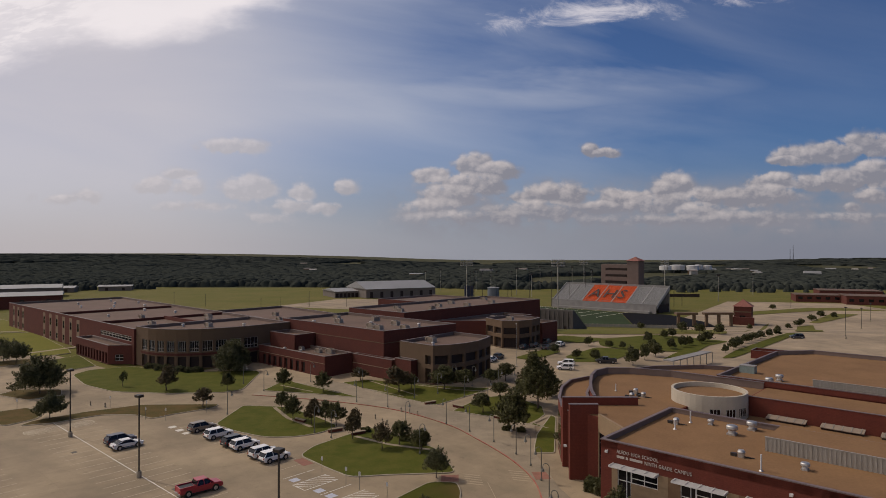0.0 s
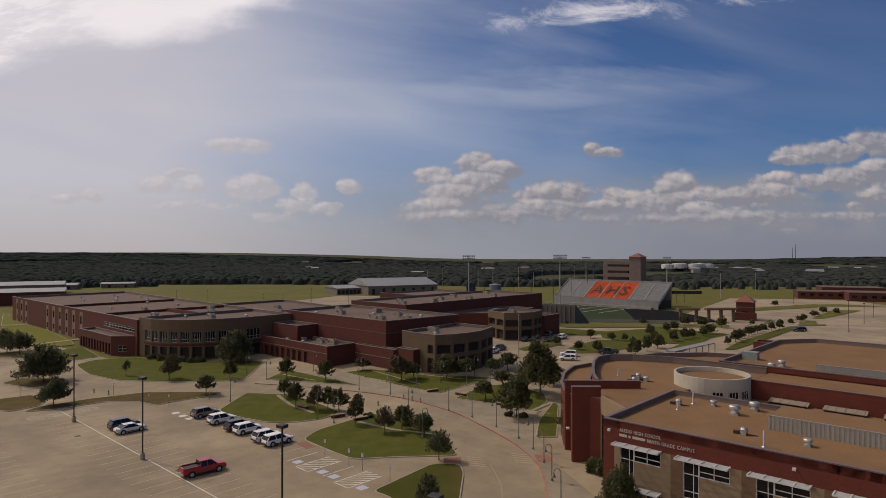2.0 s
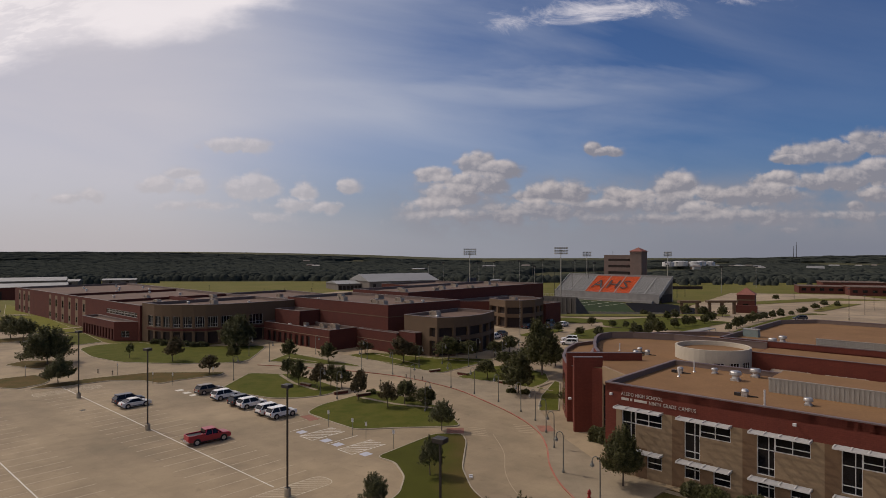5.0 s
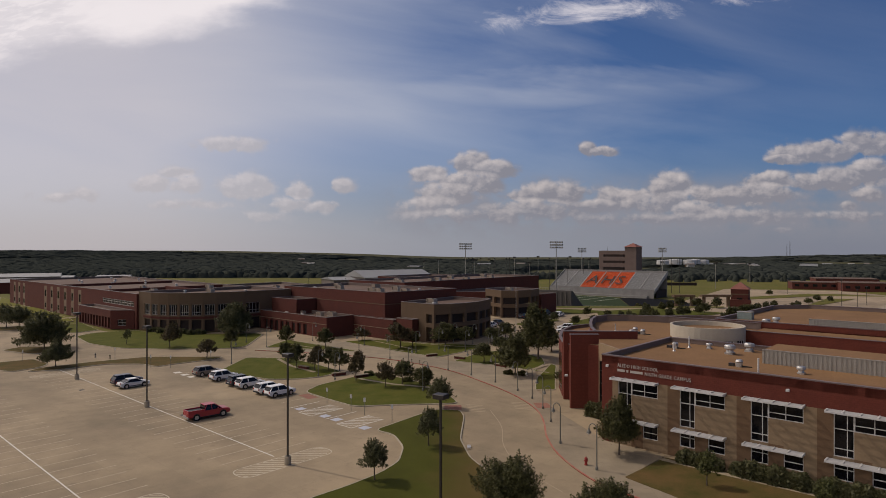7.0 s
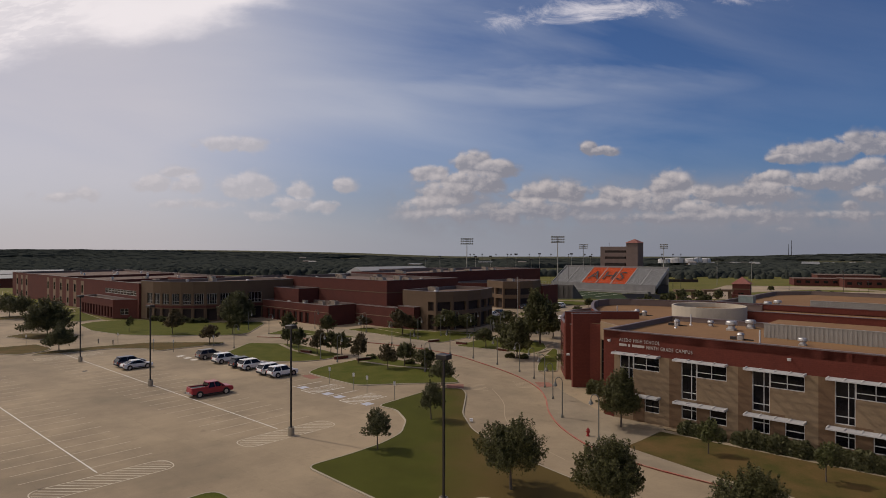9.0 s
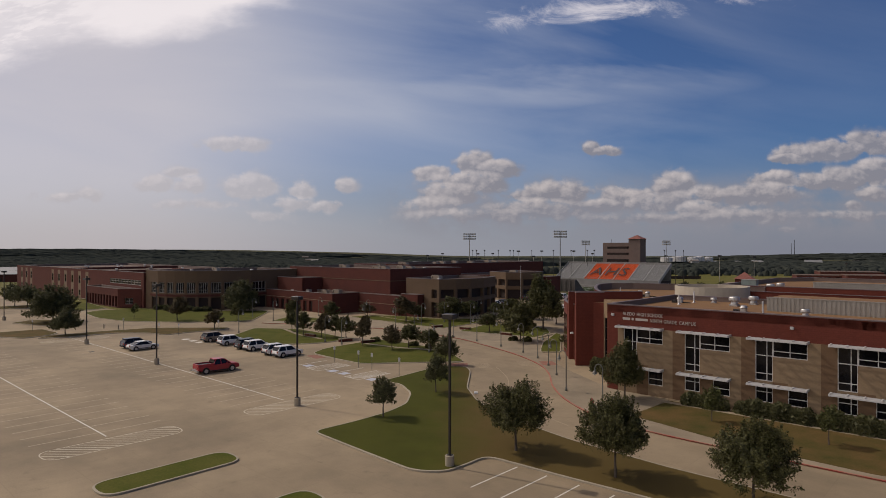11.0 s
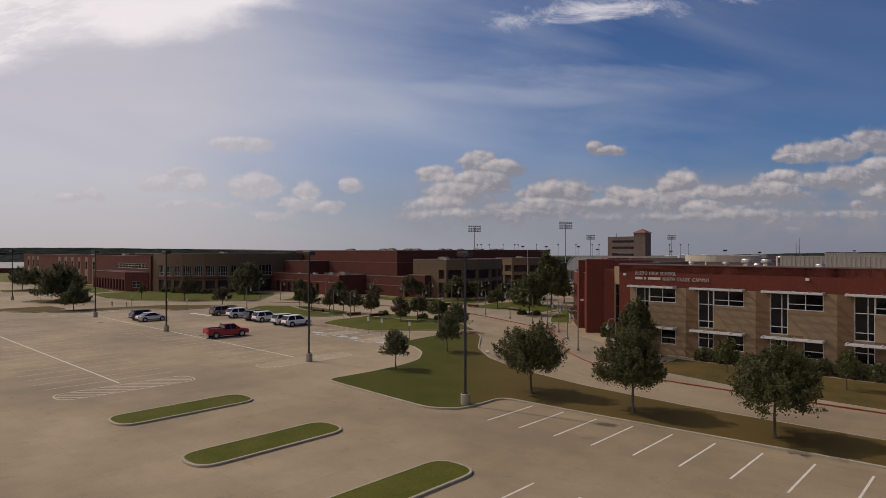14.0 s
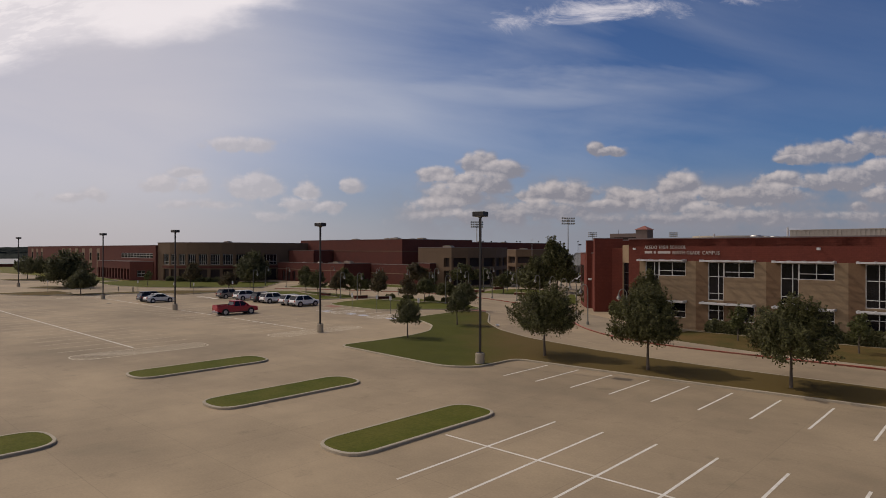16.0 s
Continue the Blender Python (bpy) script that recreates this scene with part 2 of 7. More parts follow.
# ---- materials ----
def mat(name, base, rough=0.8, vary=0.25, scale=1.5, fine=25.0, bump=0.15, metal=0.0, tint=None, spec=0.4):
    """A surface with blotches at one scale and grain at another. base: linear colour; tint: the colour of the blotches."""
    m = bpy.data.materials.new(name)
    m.use_nodes = True
    n, l = m.node_tree.nodes, m.node_tree.links
    p = n["Principled BSDF"]
    p.inputs["Roughness"].default_value, p.inputs["Metallic"].default_value = rough, metal
    p.inputs["Specular IOR Level"].default_value = spec
    tc = n.new("ShaderNodeTexCoord")
    big, small = n.new("ShaderNodeTexNoise"), n.new("ShaderNodeTexNoise")
    for tex, sc, det in ((big, scale, 6.0), (small, fine, 4.0)):
        tex.inputs["Scale"].default_value, tex.inputs["Detail"].default_value = sc, det
        tex.inputs["Roughness"].default_value = 0.6
        l.new(tc.outputs["Object"], tex.inputs["Vector"])
    ramp = n.new("ShaderNodeMapRange")
    l.new(big.outputs["Fac"], ramp.inputs[0])
    ramp.inputs[1].default_value, ramp.inputs[2].default_value = 0.32, 0.68
    mix = n.new("ShaderNodeMix")
    mix.data_type = "RGBA"
    l.new(ramp.outputs[0], mix.inputs[0])
    mix.inputs[6].default_value = (*base, 1)
    mix.inputs[7].default_value = (*(tint or [c * (1 - vary) for c in base]), 1)
    grain = n.new("ShaderNodeMix")
    grain.data_type, grain.blend_type = "RGBA", "MULTIPLY"
    grain.inputs[0].default_value = min(1.0, vary * 2)
    l.new(mix.outputs[2], grain.inputs[6])
    gr = n.new("ShaderNodeMapRange")
    l.new(small.outputs["Fac"], gr.inputs[0])
    for i, v in ((1, 0.25), (2, 0.75), (3, 0.72), (4, 1.22)):
        gr.inputs[i].default_value = v
    l.new(gr.outputs[0], grain.inputs[7])
    l.new(grain.outputs[2], p.inputs["Base Color"])
    if bump:
        b = n.new("ShaderNodeBump")
        b.inputs["Strength"].default_value, b.inputs["Distance"].default_value = bump, 0.03
        l.new(small.outputs["Fac"], b.inputs["Height"])
        l.new(b.outputs[0], p.inputs["Normal"])
    return m


def courses(m, height, dark=0.72, width=0.0, other=0.92):
    """Darkens thin joints: courses of the given height and, if given, blocks of that width."""
    n, l = m.node_tree.nodes, m.node_tree.links
    p = n["Principled BSDF"]
    source = p.inputs["Base Color"].links[0].from_socket
    tc = n.new("ShaderNodeTexCoord")
    sep = n.new("ShaderNodeSeparateXYZ")
    l.new(tc.outputs["Object"], sep.inputs[0])
    flat = n.new("ShaderNodeMath")
    flat.operation = "ADD"
    l.new(sep.outputs[0], flat.inputs[0])
    l.new(sep.outputs[1], flat.inputs[1])
    comb = n.new("ShaderNodeCombineXYZ")
    l.new(flat.outputs[0], comb.inputs[0])
    l.new(sep.outputs[2], comb.inputs[1])
    br = n.new("ShaderNodeTexBrick")
    l.new(comb.outputs[0], br.inputs["Vector"])
    br.inputs["Scale"].default_value = 1.0
    br.inputs["Brick Width"].default_value, br.inputs["Row Height"].default_value = width or height * 3, height
    br.inputs["Mortar Size"].default_value, br.inputs["Mortar Smooth"].default_value = height * 0.07, 0.3
    br.inputs["Color1"].default_value, br.inputs["Color2"].default_value = (1, 1, 1, 1), (other, other * 0.985, other * 0.985, 1)
    br.inputs["Mortar"].default_value = (dark, dark, dark, 1)
    mul = n.new("ShaderNodeMix")
    mul.data_type, mul.blend_type = "RGBA", "MULTIPLY"
    mul.inputs[0].default_value = 1.0
    l.new(source, mul.inputs[6])
    l.new(br.outputs["Color"], mul.inputs[7])
    l.new(mul.outputs[2], p.inputs["Base Color"])
    return m




def slabs(m, size, dark=0.86):
    """Sawn joints between square slabs, broad stains and small dark spots."""
    n, l = m.node_tree.nodes, m.node_tree.links
    p = n["Principled BSDF"]
    source = p.inputs["Base Color"].links[0].from_socket
    tc = n.new("ShaderNodeTexCoord")
    br = n.new("ShaderNodeTexBrick")
    l.new(tc.outputs["Object"], br.inputs["Vector"])
    br.offset = 0.0
    br.inputs["Scale"].default_value = 1.0
    br.inputs["Brick Width"].default_value = br.inputs["Row Height"].default_value = size
    br.inputs["Mortar Size"].default_value, br.inputs["Mortar Smooth"].default_value = 0.03, 0.6
    br.inputs["Color1"].default_value, br.inputs["Color2"].default_value = (1, 1, 1, 1), (0.95, 0.945, 0.94, 1)
    br.inputs["Mortar"].default_value = (dark, dark, dark, 1)
    stain, patch, spots = (n.new("ShaderNodeTexNoise") for _ in range(3))
    out = br.outputs["Color"]
    for tex, sc, lo, hi, a, b in ((stain, 0.045, 0.36, 0.66, 0.72, 1.13), (patch, 0.22, 0.34, 0.68, 1.08, 0.86), (spots, 0.6, 0.60, 0.72, 1.0, 0.80)):
        tex.inputs["Scale"].default_value, tex.inputs["Detail"].default_value, tex.inputs["Roughness"].default_value = sc, 8.0, 0.62
        l.new(tc.outputs["Object"], tex.inputs["Vector"])
        r = n.new("ShaderNodeMapRange")
        l.new(tex.outputs["Fac"], r.inputs[0])
        for i, v in ((1, lo), (2, hi), (3, a), (4, b)):
            r.inputs[i].default_value = v
        mul = n.new("ShaderNodeMix")
        mul.data_type, mul.blend_type = "RGBA", "MULTIPLY"
        mul.inputs[0].default_value = 1.0
        l.new(out, mul.inputs[6])
        l.new(r.outputs[0], mul.inputs[7])
        out = mul.outputs[2]
    mul = n.new("ShaderNodeMix")
    mul.data_type, mul.blend_type = "RGBA", "MULTIPLY"
    mul.inputs[0].default_value = 1.0
    l.new(source, mul.inputs[6])
    l.new(out, mul.inputs[7])
    l.new(mul.outputs[2], p.inputs["Base Color"])
    return m


CONCRETE = slabs(mat("concrete paving", (0.326, 0.245, 0.148), 0.9, 0.16, 0.12, 9.0, 0.05), 4.6)
ROADCON = slabs(mat("road concrete", (0.305, 0.230, 0.143), 0.9, 0.18, 0.10, 7.0, 0.05), 6.0)
WALKCON = slabs(mat("pale walk concrete", (0.32, 0.252, 0.165), 0.9, 0.14, 0.2, 9.0, 0.05), 1.8, 0.9)
PALECON = slabs(mat("pale car park concrete", (0.360, 0.272, 0.172), 0.9, 0.18, 0.10, 7.0, 0.05), 6.0)
KERB = mat("kerb concrete", (0.36, 0.305, 0.22), 0.85, 0.2, 0.8, 12.0, 0.1)
GRASS = mat("mown grass", (0.060, 0.070, 0.008), 0.95, 0.4, 0.35, 6.0, 0.6, tint=(0.095, 0.090, 0.016), spec=0.1)
BRIGHTGRASS = mat("bright watered grass", (0.128, 0.126, 0.018), 0.95, 0.4, 0.08, 4.0, 0.5, tint=(0.155, 0.140, 0.028), spec=0.1)
DRYGRASS = mat("dry grass", (0.060, 0.055, 0.014), 0.95, 0.4, 0.30, 7.0, 0.6, tint=(0.125, 0.076, 0.028), spec=0.1)
FIELD = mat("field grass", (0.102, 0.100, 0.020), 0.95, 0.4, 0.03, 0.6, 0.3, tint=(0.140, 0.118, 0.034), spec=0.1)
EARTH = mat("wooded land", (0.046, 0.050, 0.025), 0.95, 0.3, 0.006, 0.05, 0.0, tint=(0.085, 0.076, 0.040), spec=0.05)
WHITELINE = mat("worn white road paint", (0.66, 0.63, 0.56), 0.8, 0.25, 1.2, 18.0, 0.05, tint=(0.52, 0.47, 0.38))
FADEDLINE = mat("faded road paint", (0.47, 0.395, 0.285), 0.85, 0.2, 0.8, 14.0, 0.05, tint=(0.38, 0.30, 0.20))
PALELINE = mat("thin white road paint", (0.54, 0.47, 0.355), 0.85, 0.2, 0.8, 14.0, 0.05, tint=(0.44, 0.37, 0.26))
WORNLINE = mat("worn away road paint", (0.355, 0.275, 0.175), 0.88, 0.2, 0.8, 14.0, 0.05, tint=(0.315, 0.240, 0.15))
REDPAINT = mat("red kerb paint", (0.36, 0.052, 0.036), 0.75, 0.3, 0.6, 15.0, 0.05, tint=(0.34, 0.17, 0.11))
BLUEPAINT = mat("blue bay paint", (0.46, 0.47, 0.52), 0.8, 0.2, 2.0, 15.0, 0.05)
BRICK = courses(mat("red brick", (0.150, 0.038, 0.024), 0.9, 0.2, 0.35, 3.0, 0.15, tint=(0.120, 0.032, 0.022), spec=0.2), 0.203, 0.8, 0.4)
BRICK2 = courses(mat("brown red brick", (0.120, 0.038, 0.027), 0.9, 0.2, 0.3, 3.0, 0.15, tint=(0.100, 0.034, 0.026), spec=0.2), 0.203, 0.8, 0.4)
CREAM = courses(mat("cream split block", (0.262, 0.182, 0.106), 0.92, 0.14, 0.6, 5.0, 0.1), 0.203, 0.95, 0.4, 0.965)
BROWNBLOCK = courses(mat("tan brown block", (0.162, 0.096, 0.051), 0.92, 0.14, 0.6, 5.0, 0.1), 0.203, 0.93, 0.4, 0.96)
TANWALL = mat("tan plaster wall", (0.132, 0.083, 0.048), 0.9, 0.14, 0.3, 4.0, 0.1)
ROOF = mat("tan gravel roof", (0.225, 0.126, 0.060), 0.95, 0.22, 0.16, 3.0, 0.2, tint=(0.180, 0.100, 0.048), spec=0.15)
ROOF2 = mat("brown gravel roof", (0.138, 0.085, 0.059), 0.95, 0.22, 0.10, 3.0, 0.15)
COPING = mat("grey metal coping", (0.165, 0.122, 0.115), 0.55, 0.12, 1.0, 8.0, 0.02, metal=0.2)
STEEL = mat("galvanised steel", (0.50, 0.48, 0.45), 0.5, 0.15, 2.0, 10.0, 0.02, metal=0.85)
WHITEMETAL = mat("white painted metal", (0.53, 0.51, 0.485), 0.5, 0.08, 2.0, 10.0, 0.02)
COPING2 = mat("brown metal coping", (0.19, 0.15, 0.135), 0.6, 0.12, 1.0, 8.0, 0.02, metal=0.1)
FLASH = mat("grey roof flashing", (0.165, 0.118, 0.098), 0.7, 0.15, 0.6, 6.0, 0.05)
UNITGREY = mat("pale unit enamel", (0.27, 0.212, 0.158), 0.55, 0.12, 1.0, 8.0, 0.02)
DULLWHITE = mat("dull pale frames", (0.31, 0.285, 0.25), 0.6, 0.1, 1.0, 8.0, 0.0)
GREYMETAL = mat("ribbed grey metal", (0.325, 0.30, 0.26), 0.5, 0.12, 0.6, 6.0, 0.03, metal=0.3)
DARKMETAL = mat("dark bronze metal", (0.030, 0.024, 0.020), 0.5, 0.2, 2.0, 10.0, 0.02)
GLASS = mat("dark window glass", (0.008, 0.008, 0.010), 0.06, 0.2, 0.6, 3.0, 0.0, spec=0.30)
# near-black: painted shade for open bays and under the stand; doors, screens too
SHADOWED = mat("dark infill and painted shade", (0.030, 0.018, 0.014), 0.8, 0.2, 1.0, 6.0, 0.0)


def two_turfs(name, green, dry):
    """Turf that goes from green to brown in blotches, away from the beds that are watered."""
    m = mat(name, green, 0.95, 0.3, 0.25, 14.0, 0.5, tint=[c * 0.8 for c in green], spec=0.1)
    n, l = m.node_tree.nodes, m.node_tree.links
    p = n["Principled BSDF"]
    src = p.inputs["Base Color"].links[0].from_socket
    tc, sep, nz, add, ramp, mix = (n.new(k) for k in ("ShaderNodeTexCoord", "ShaderNodeSeparateXYZ", "ShaderNodeTexNoise", "ShaderNodeMath", "ShaderNodeMapRange", "ShaderNodeMix"))
    l.new(tc.outputs["Object"], sep.inputs[0])
    l.new(tc.outputs["Object"], nz.inputs["Vector"])
    nz.inputs["Scale"].default_value, nz.inputs["Detail"].default_value = 0.22, 6.0
    add.operation = "MULTIPLY_ADD"
    l.new(nz.outputs["Fac"], add.inputs[0])
    add.inputs[1].default_value = 9.0
    l.new(sep.outputs[0], add.inputs[2])
    l.new(add.outputs[0], ramp.inputs[0])
    for i, v in ((1, 0.5), (2, 6.5), (3, 0.0), (4, 0.85)):
        ramp.inputs[i].default_value = v
    mix.data_type = "RGBA"
    l.new(ramp.outputs[0], mix.inputs[0])
    l.new(src, mix.inputs[6])
    mix.inputs[7].default_value = (*dry, 1)
    l.new(mix.outputs[2], p.inputs["Base Color"])
    return m


HALFDRY = two_turfs("half dry turf", (0.064, 0.066, 0.009), (0.100, 0.065, 0.022))


def foliage(name, base, low=0.55, high=1.45):
    m = bpy.data.materials.new(name)
    m.use_nodes = True
    n, l = m.node_tree.nodes, m.node_tree.links
    p = n["Principled BSDF"]
    p.inputs["Roughness"].default_value, p.inputs["Specular IOR Level"].default_value = 0.6, 0.25
    geo, ramp = n.new("ShaderNodeNewGeometry"), n.new("ShaderNodeValToRGB")
    l.new(geo.outputs["Random Per Island"], ramp.inputs[0])
    ramp.color_ramp.elements[0].color = (*[c * low for c in base], 1)
    ramp.color_ramp.elements[1].color = (base[0] * high * 1.06, base[1] * high, base[2] * high * 0.92, 1)
    l.new(ramp.outputs[0], p.inputs["Base Color"])
    tr, mix = n.new("ShaderNodeBsdfTranslucent"), n.new("ShaderNodeMixShader")
    l.new(ramp.outputs[0], tr.inputs["Color"])
    mix.inputs[0].default_value = 0.35
    l.new(p.outputs[0], mix.inputs[1])
    l.new(tr.outputs[0], mix.inputs[2])
    l.new(mix.outputs[0], n["Material Output"].inputs["Surface"])
    return m


LEAF = foliage("tree leaves", (0.082, 0.083, 0.032), 0.5, 1.6)
LEAF2 = foliage("dark oak leaves", (0.090, 0.092, 0.042))
LEAFRED = foliage("bronze tinged leaves", (0.098, 0.078, 0.040))
LEAF3 = foliage("pale young leaves", (0.090, 0.098, 0.035))
# bluer and greyer than the leaves: distance haze mixed into the colour
WOODS = mat("haze greyed canopy", (0.046, 0.050, 0.040), 0.95, 0.35, 0.012, 0.35, 0.0, tint=(0.036, 0.041, 0.037), spec=0.0)
BARK = mat("grey brown bark", (0.11, 0.085, 0.065), 0.95, 0.3, 4.0, 30.0, 0.4)


# ---- building helpers ----
TURN = -41.2
SITE = pose(0, 0, 0, 0, 0, TURN)       # the campus grid: x along the rows of bays, y away from the lot


def at(s, r, z=0.0, turn=0.0):
    return SITE @ pose(s, r, z, 0, 0, turn)


def world_xy(x, y, z=0.0, turn=0.0):
    return pose(x, y, z, 0, 0, turn)


def done(bm, name, material, smooth=False):
    bmesh.ops.recalc_face_normals(bm, faces=bm.faces)
    me = bpy.data.meshes.new(name)
    bm.to_mesh(me)
    bm.free()
    for mt in material if isinstance(material, (list, tuple)) else [material]:
        me.materials.append(mt)
    if smooth:
        me.shade_smooth()
    return me


def thing(name, m, label, category, group="", kind=""):
    ob = new(name)
    ob.matrix_world = m
    return tagged(ob, label, category, group, kind)


def single(name, bm, material, m, label="", category="", group="", kind="", smooth=False):
    ob = new(name, done(bm, name, material, smooth))
    ob.matrix_world = m
    return tagged(ob, label, category, group, kind)


def part(name, bm, material, parent, label="", m=None, smooth=False):
    ob = new(name, done(bm, name, material, smooth))
    ob.parent = parent
    if m is not None:
        ob.matrix_basis = m
    if label:
        ob["label"] = label
    return ob


def again(ob, m):
    """The same mesh once more under the same parent."""
    twin = new(ob.name.split(".")[0], ob.data)
    twin.parent = ob.parent
    twin.matrix_basis = m
    if "label" in ob:
        twin["label"] = ob["label"]
    return twin


def box(bm, x0, x1, y0, y1, z0, z1, slot=0):
    v = [bm.verts.new((x, y, z)) for z in (z0, z1) for y in (y0, y1) for x in (x0, x1)]
    for f in ((0, 2, 3, 1), (4, 5, 7, 6), (0, 1, 5, 4), (2, 6, 7, 3), (0, 4, 6, 2), (1, 3, 7, 5)):
        bm.faces.new([v[i] for i in f]).material_index = slot
    return bm


def a_box(*extent):
    return box(bmesh.new(), *extent)


def prism(bm, outline, z0, z1, slot=0, top_slot=None):
    lo = [bm.verts.new((x, y, z0)) for x, y in outline]
    hi = [bm.verts.new((x, y, z1)) for x, y in outline]
    n = len(outline)
    for i in range(n):
        bm.faces.new((lo[i], lo[(i + 1) % n], hi[(i + 1) % n], hi[i])).material_index = slot
    caps = [bm.faces.new(hi), bm.faces.new(lo[::-1])]
    for f, k in zip(caps, (slot if top_slot is None else top_slot, slot)):
        f.material_index = k
        f.normal_update()
    if n > 4:
        bmesh.ops.triangulate(bm, faces=caps)
    return bm


def tube(bm, p, q, r0, r1=None, n=8, caps=True):
    p, q = Vector(p), Vector(q)
    r1 = r0 if r1 is None else r1
    side = (q - p).orthogonal().normalized()
    up = (q - p).cross(side).normalized()
    rings = []
    for c, r in ((p, r0), (q, r1)):
        rings.append([bm.verts.new(c + (side * math.cos(a) + up * math.sin(a)) * r) for a in (2 * math.pi * i / n for i in range(n))])
    for i in range(n):
        bm.faces.new((rings[0][i], rings[0][(i + 1) % n], rings[1][(i + 1) % n], rings[1][i]))
    if caps:
        bm.faces.new(rings[0][::-1])
        bm.faces.new(rings[1])
    return bm


def lathe(bm, profile, n=16):
    """A turned shape round the z axis; profile: (radius, height)."""
    rings = [[bm.verts.new((max(r, 0.001) * math.cos(2 * math.pi * i / n), max(r, 0.001) * math.sin(2 * math.pi * i / n), z)) for i in range(n)] for r, z in profile]
    for a, b in zip(rings, rings[1:]):
        for i in range(n):
            bm.faces.new((a[i], a[(i + 1) % n], b[(i + 1) % n], b[i]))
    bm.faces.new(rings[0][::-1])
    bm.faces.new(rings[-1])
    return bm


def rounded(outline, radius=1.5, steps=5):
    """Rounds the corners of a polygon."""
    out = []
    n = len(outline)
    for i in range(n):
        a, b, c = (Vector(outline[(i + k) % n]) for k in (-1, 0, 1))
        r = min(radius, (a - b).length * 0.45, (c - b).length * 0.45)
        p, q = b + (a - b).normalized() * r, b + (c - b).normalized() * r
        for k in range(steps + 1):
            t = k / steps
            out.append(tuple(p * (1 - t) ** 2 + b * 2 * t * (1 - t) + q * t * t))
    return out


def area2(outline):
    return sum(a[0] * b[1] - b[0] * a[1] for a, b in zip(outline, outline[1:] + outline[:1]))


def offset(outline, d):
    """Moves a polygon's edge outwards by d."""
    if area2(outline) < 0:
        outline = outline[::-1]
    n, out = len(outline), []
    for i in range(n):
        a, b, c = (Vector(outline[(i + k) % n]) for k in (-1, 0, 1))
        e, f = b - a, c - b
        if e.length < 1e-6 or f.length < 1e-6:
            continue
        e.normalize(), f.normalize()
        na, nb = Vector((e.y, -e.x)), Vector((f.y, -f.x))
        k = na + nb
        out.append(tuple(b + k * (d / max(0.6, k.length_squared / 2))))
    return out


def ring(bm, inner, outer, z0, z1):
    """A kerb between two polygons of as many corners."""
    n = len(inner)
    rows = [[bm.verts.new((x, y, z)) for x, y in pts] for pts, z in ((outer, z0), (outer, z1 - 0.02), (offset(outer, -0.03), z1), (inner, z1), (inner, z0))]
    for a, b in zip(rows, rows[1:]):
        for i in range(n):
            bm.faces.new((a[i], a[(i + 1) % n], b[(i + 1) % n], b[i]))
    return bm


def lawn(outline, radius=1.5, material=None, kerb=True, label="mown green lawn inside a concrete kerb", m=None, rise=0.14):
    """A planted island: turf with a kerb round it."""
    shape = rounded(outline, radius)
    if area2(shape) < 0:
        shape = shape[::-1]
    island = thing("lawn", m or pose(0, 0, 0), label, "lawn", kind="structure")
    inner = offset(shape, -0.17)
    bm = bmesh.new()
    top = [bm.verts.new((x, y, rise - 0.01)) for x, y in inner]
    bottom = [bm.verts.new((x, y, -0.05)) for x, y in inner]
    bm.faces.new(top)
    for i in range(len(inner)):
        bm.faces.new((bottom[i], bottom[(i + 1) % len(inner)], top[(i + 1) % len(inner)], top[i]))
    bm.normal_update()
    bmesh.ops.triangulate(bm, faces=[f for f in bm.faces if len(f.verts) > 4])
    part("turf", bm, material or GRASS, island)
    if kerb:
        part("kerb", ring(bmesh.new(), inner, offset(inner, 0.17), -0.05, rise), KERB, island)
    return island


def strip(bm, line, width, z):
    """A flat painted band along a line of points."""
    left, right = [], []
    n = len(line)
    for i in range(n):
        a, b = Vector(line[max(i - 1, 0)]), Vector(line[min(i + 1, n - 1)])
        d = (b - a).normalized()
        side = Vector((-d.y, d.x)) * width / 2
        c = Vector(line[i])
        left.append(bm.verts.new((*(c + side), z)))
        right.append(bm.verts.new((*(c - side), z)))
    for i in range(n - 1):
        bm.faces.new((left[i], right[i], right[i + 1], left[i + 1]))
    return bm


def smooth_line(points, steps=6):
    """A curve through the points."""
    out = []
    n = len(points)
    for i in range(n - 1):
        p0, p1, p2, p3 = (Vector(points[min(max(i + k, 0), n - 1)]) for k in (-1, 0, 1, 2))
        for k in range(steps):
            t = k / steps
            out.append(tuple(0.5 * (2 * p1 + (p2 - p0) * t + (2 * p0 - 5 * p1 + 4 * p2 - p3) * t * t + (3 * p1 - p0 - 3 * p2 + p3) * t ** 3)))
    out.append(tuple(points[-1]))
    return out


class Block:
    """A building whose parts are given in the campus grid."""

    def __init__(self, name, s, r, label, category="school building"):
        self.base = thing(name, at(s, r), label, category)
        self.shift = pose(-s, -r, 0)

    def part(self, name, bm, material, label="", m=None):
        return part(name, bm, material, self.base, label, self.shift @ (m or Matrix()))


def along(p, q, z=0.0):
    """A frame at p with x towards q; y points to the left of that way."""
    return pose(p[0], p[1], z, 0, 0, math.degrees(math.atan2(q[1] - p[1], q[0] - p[0])))


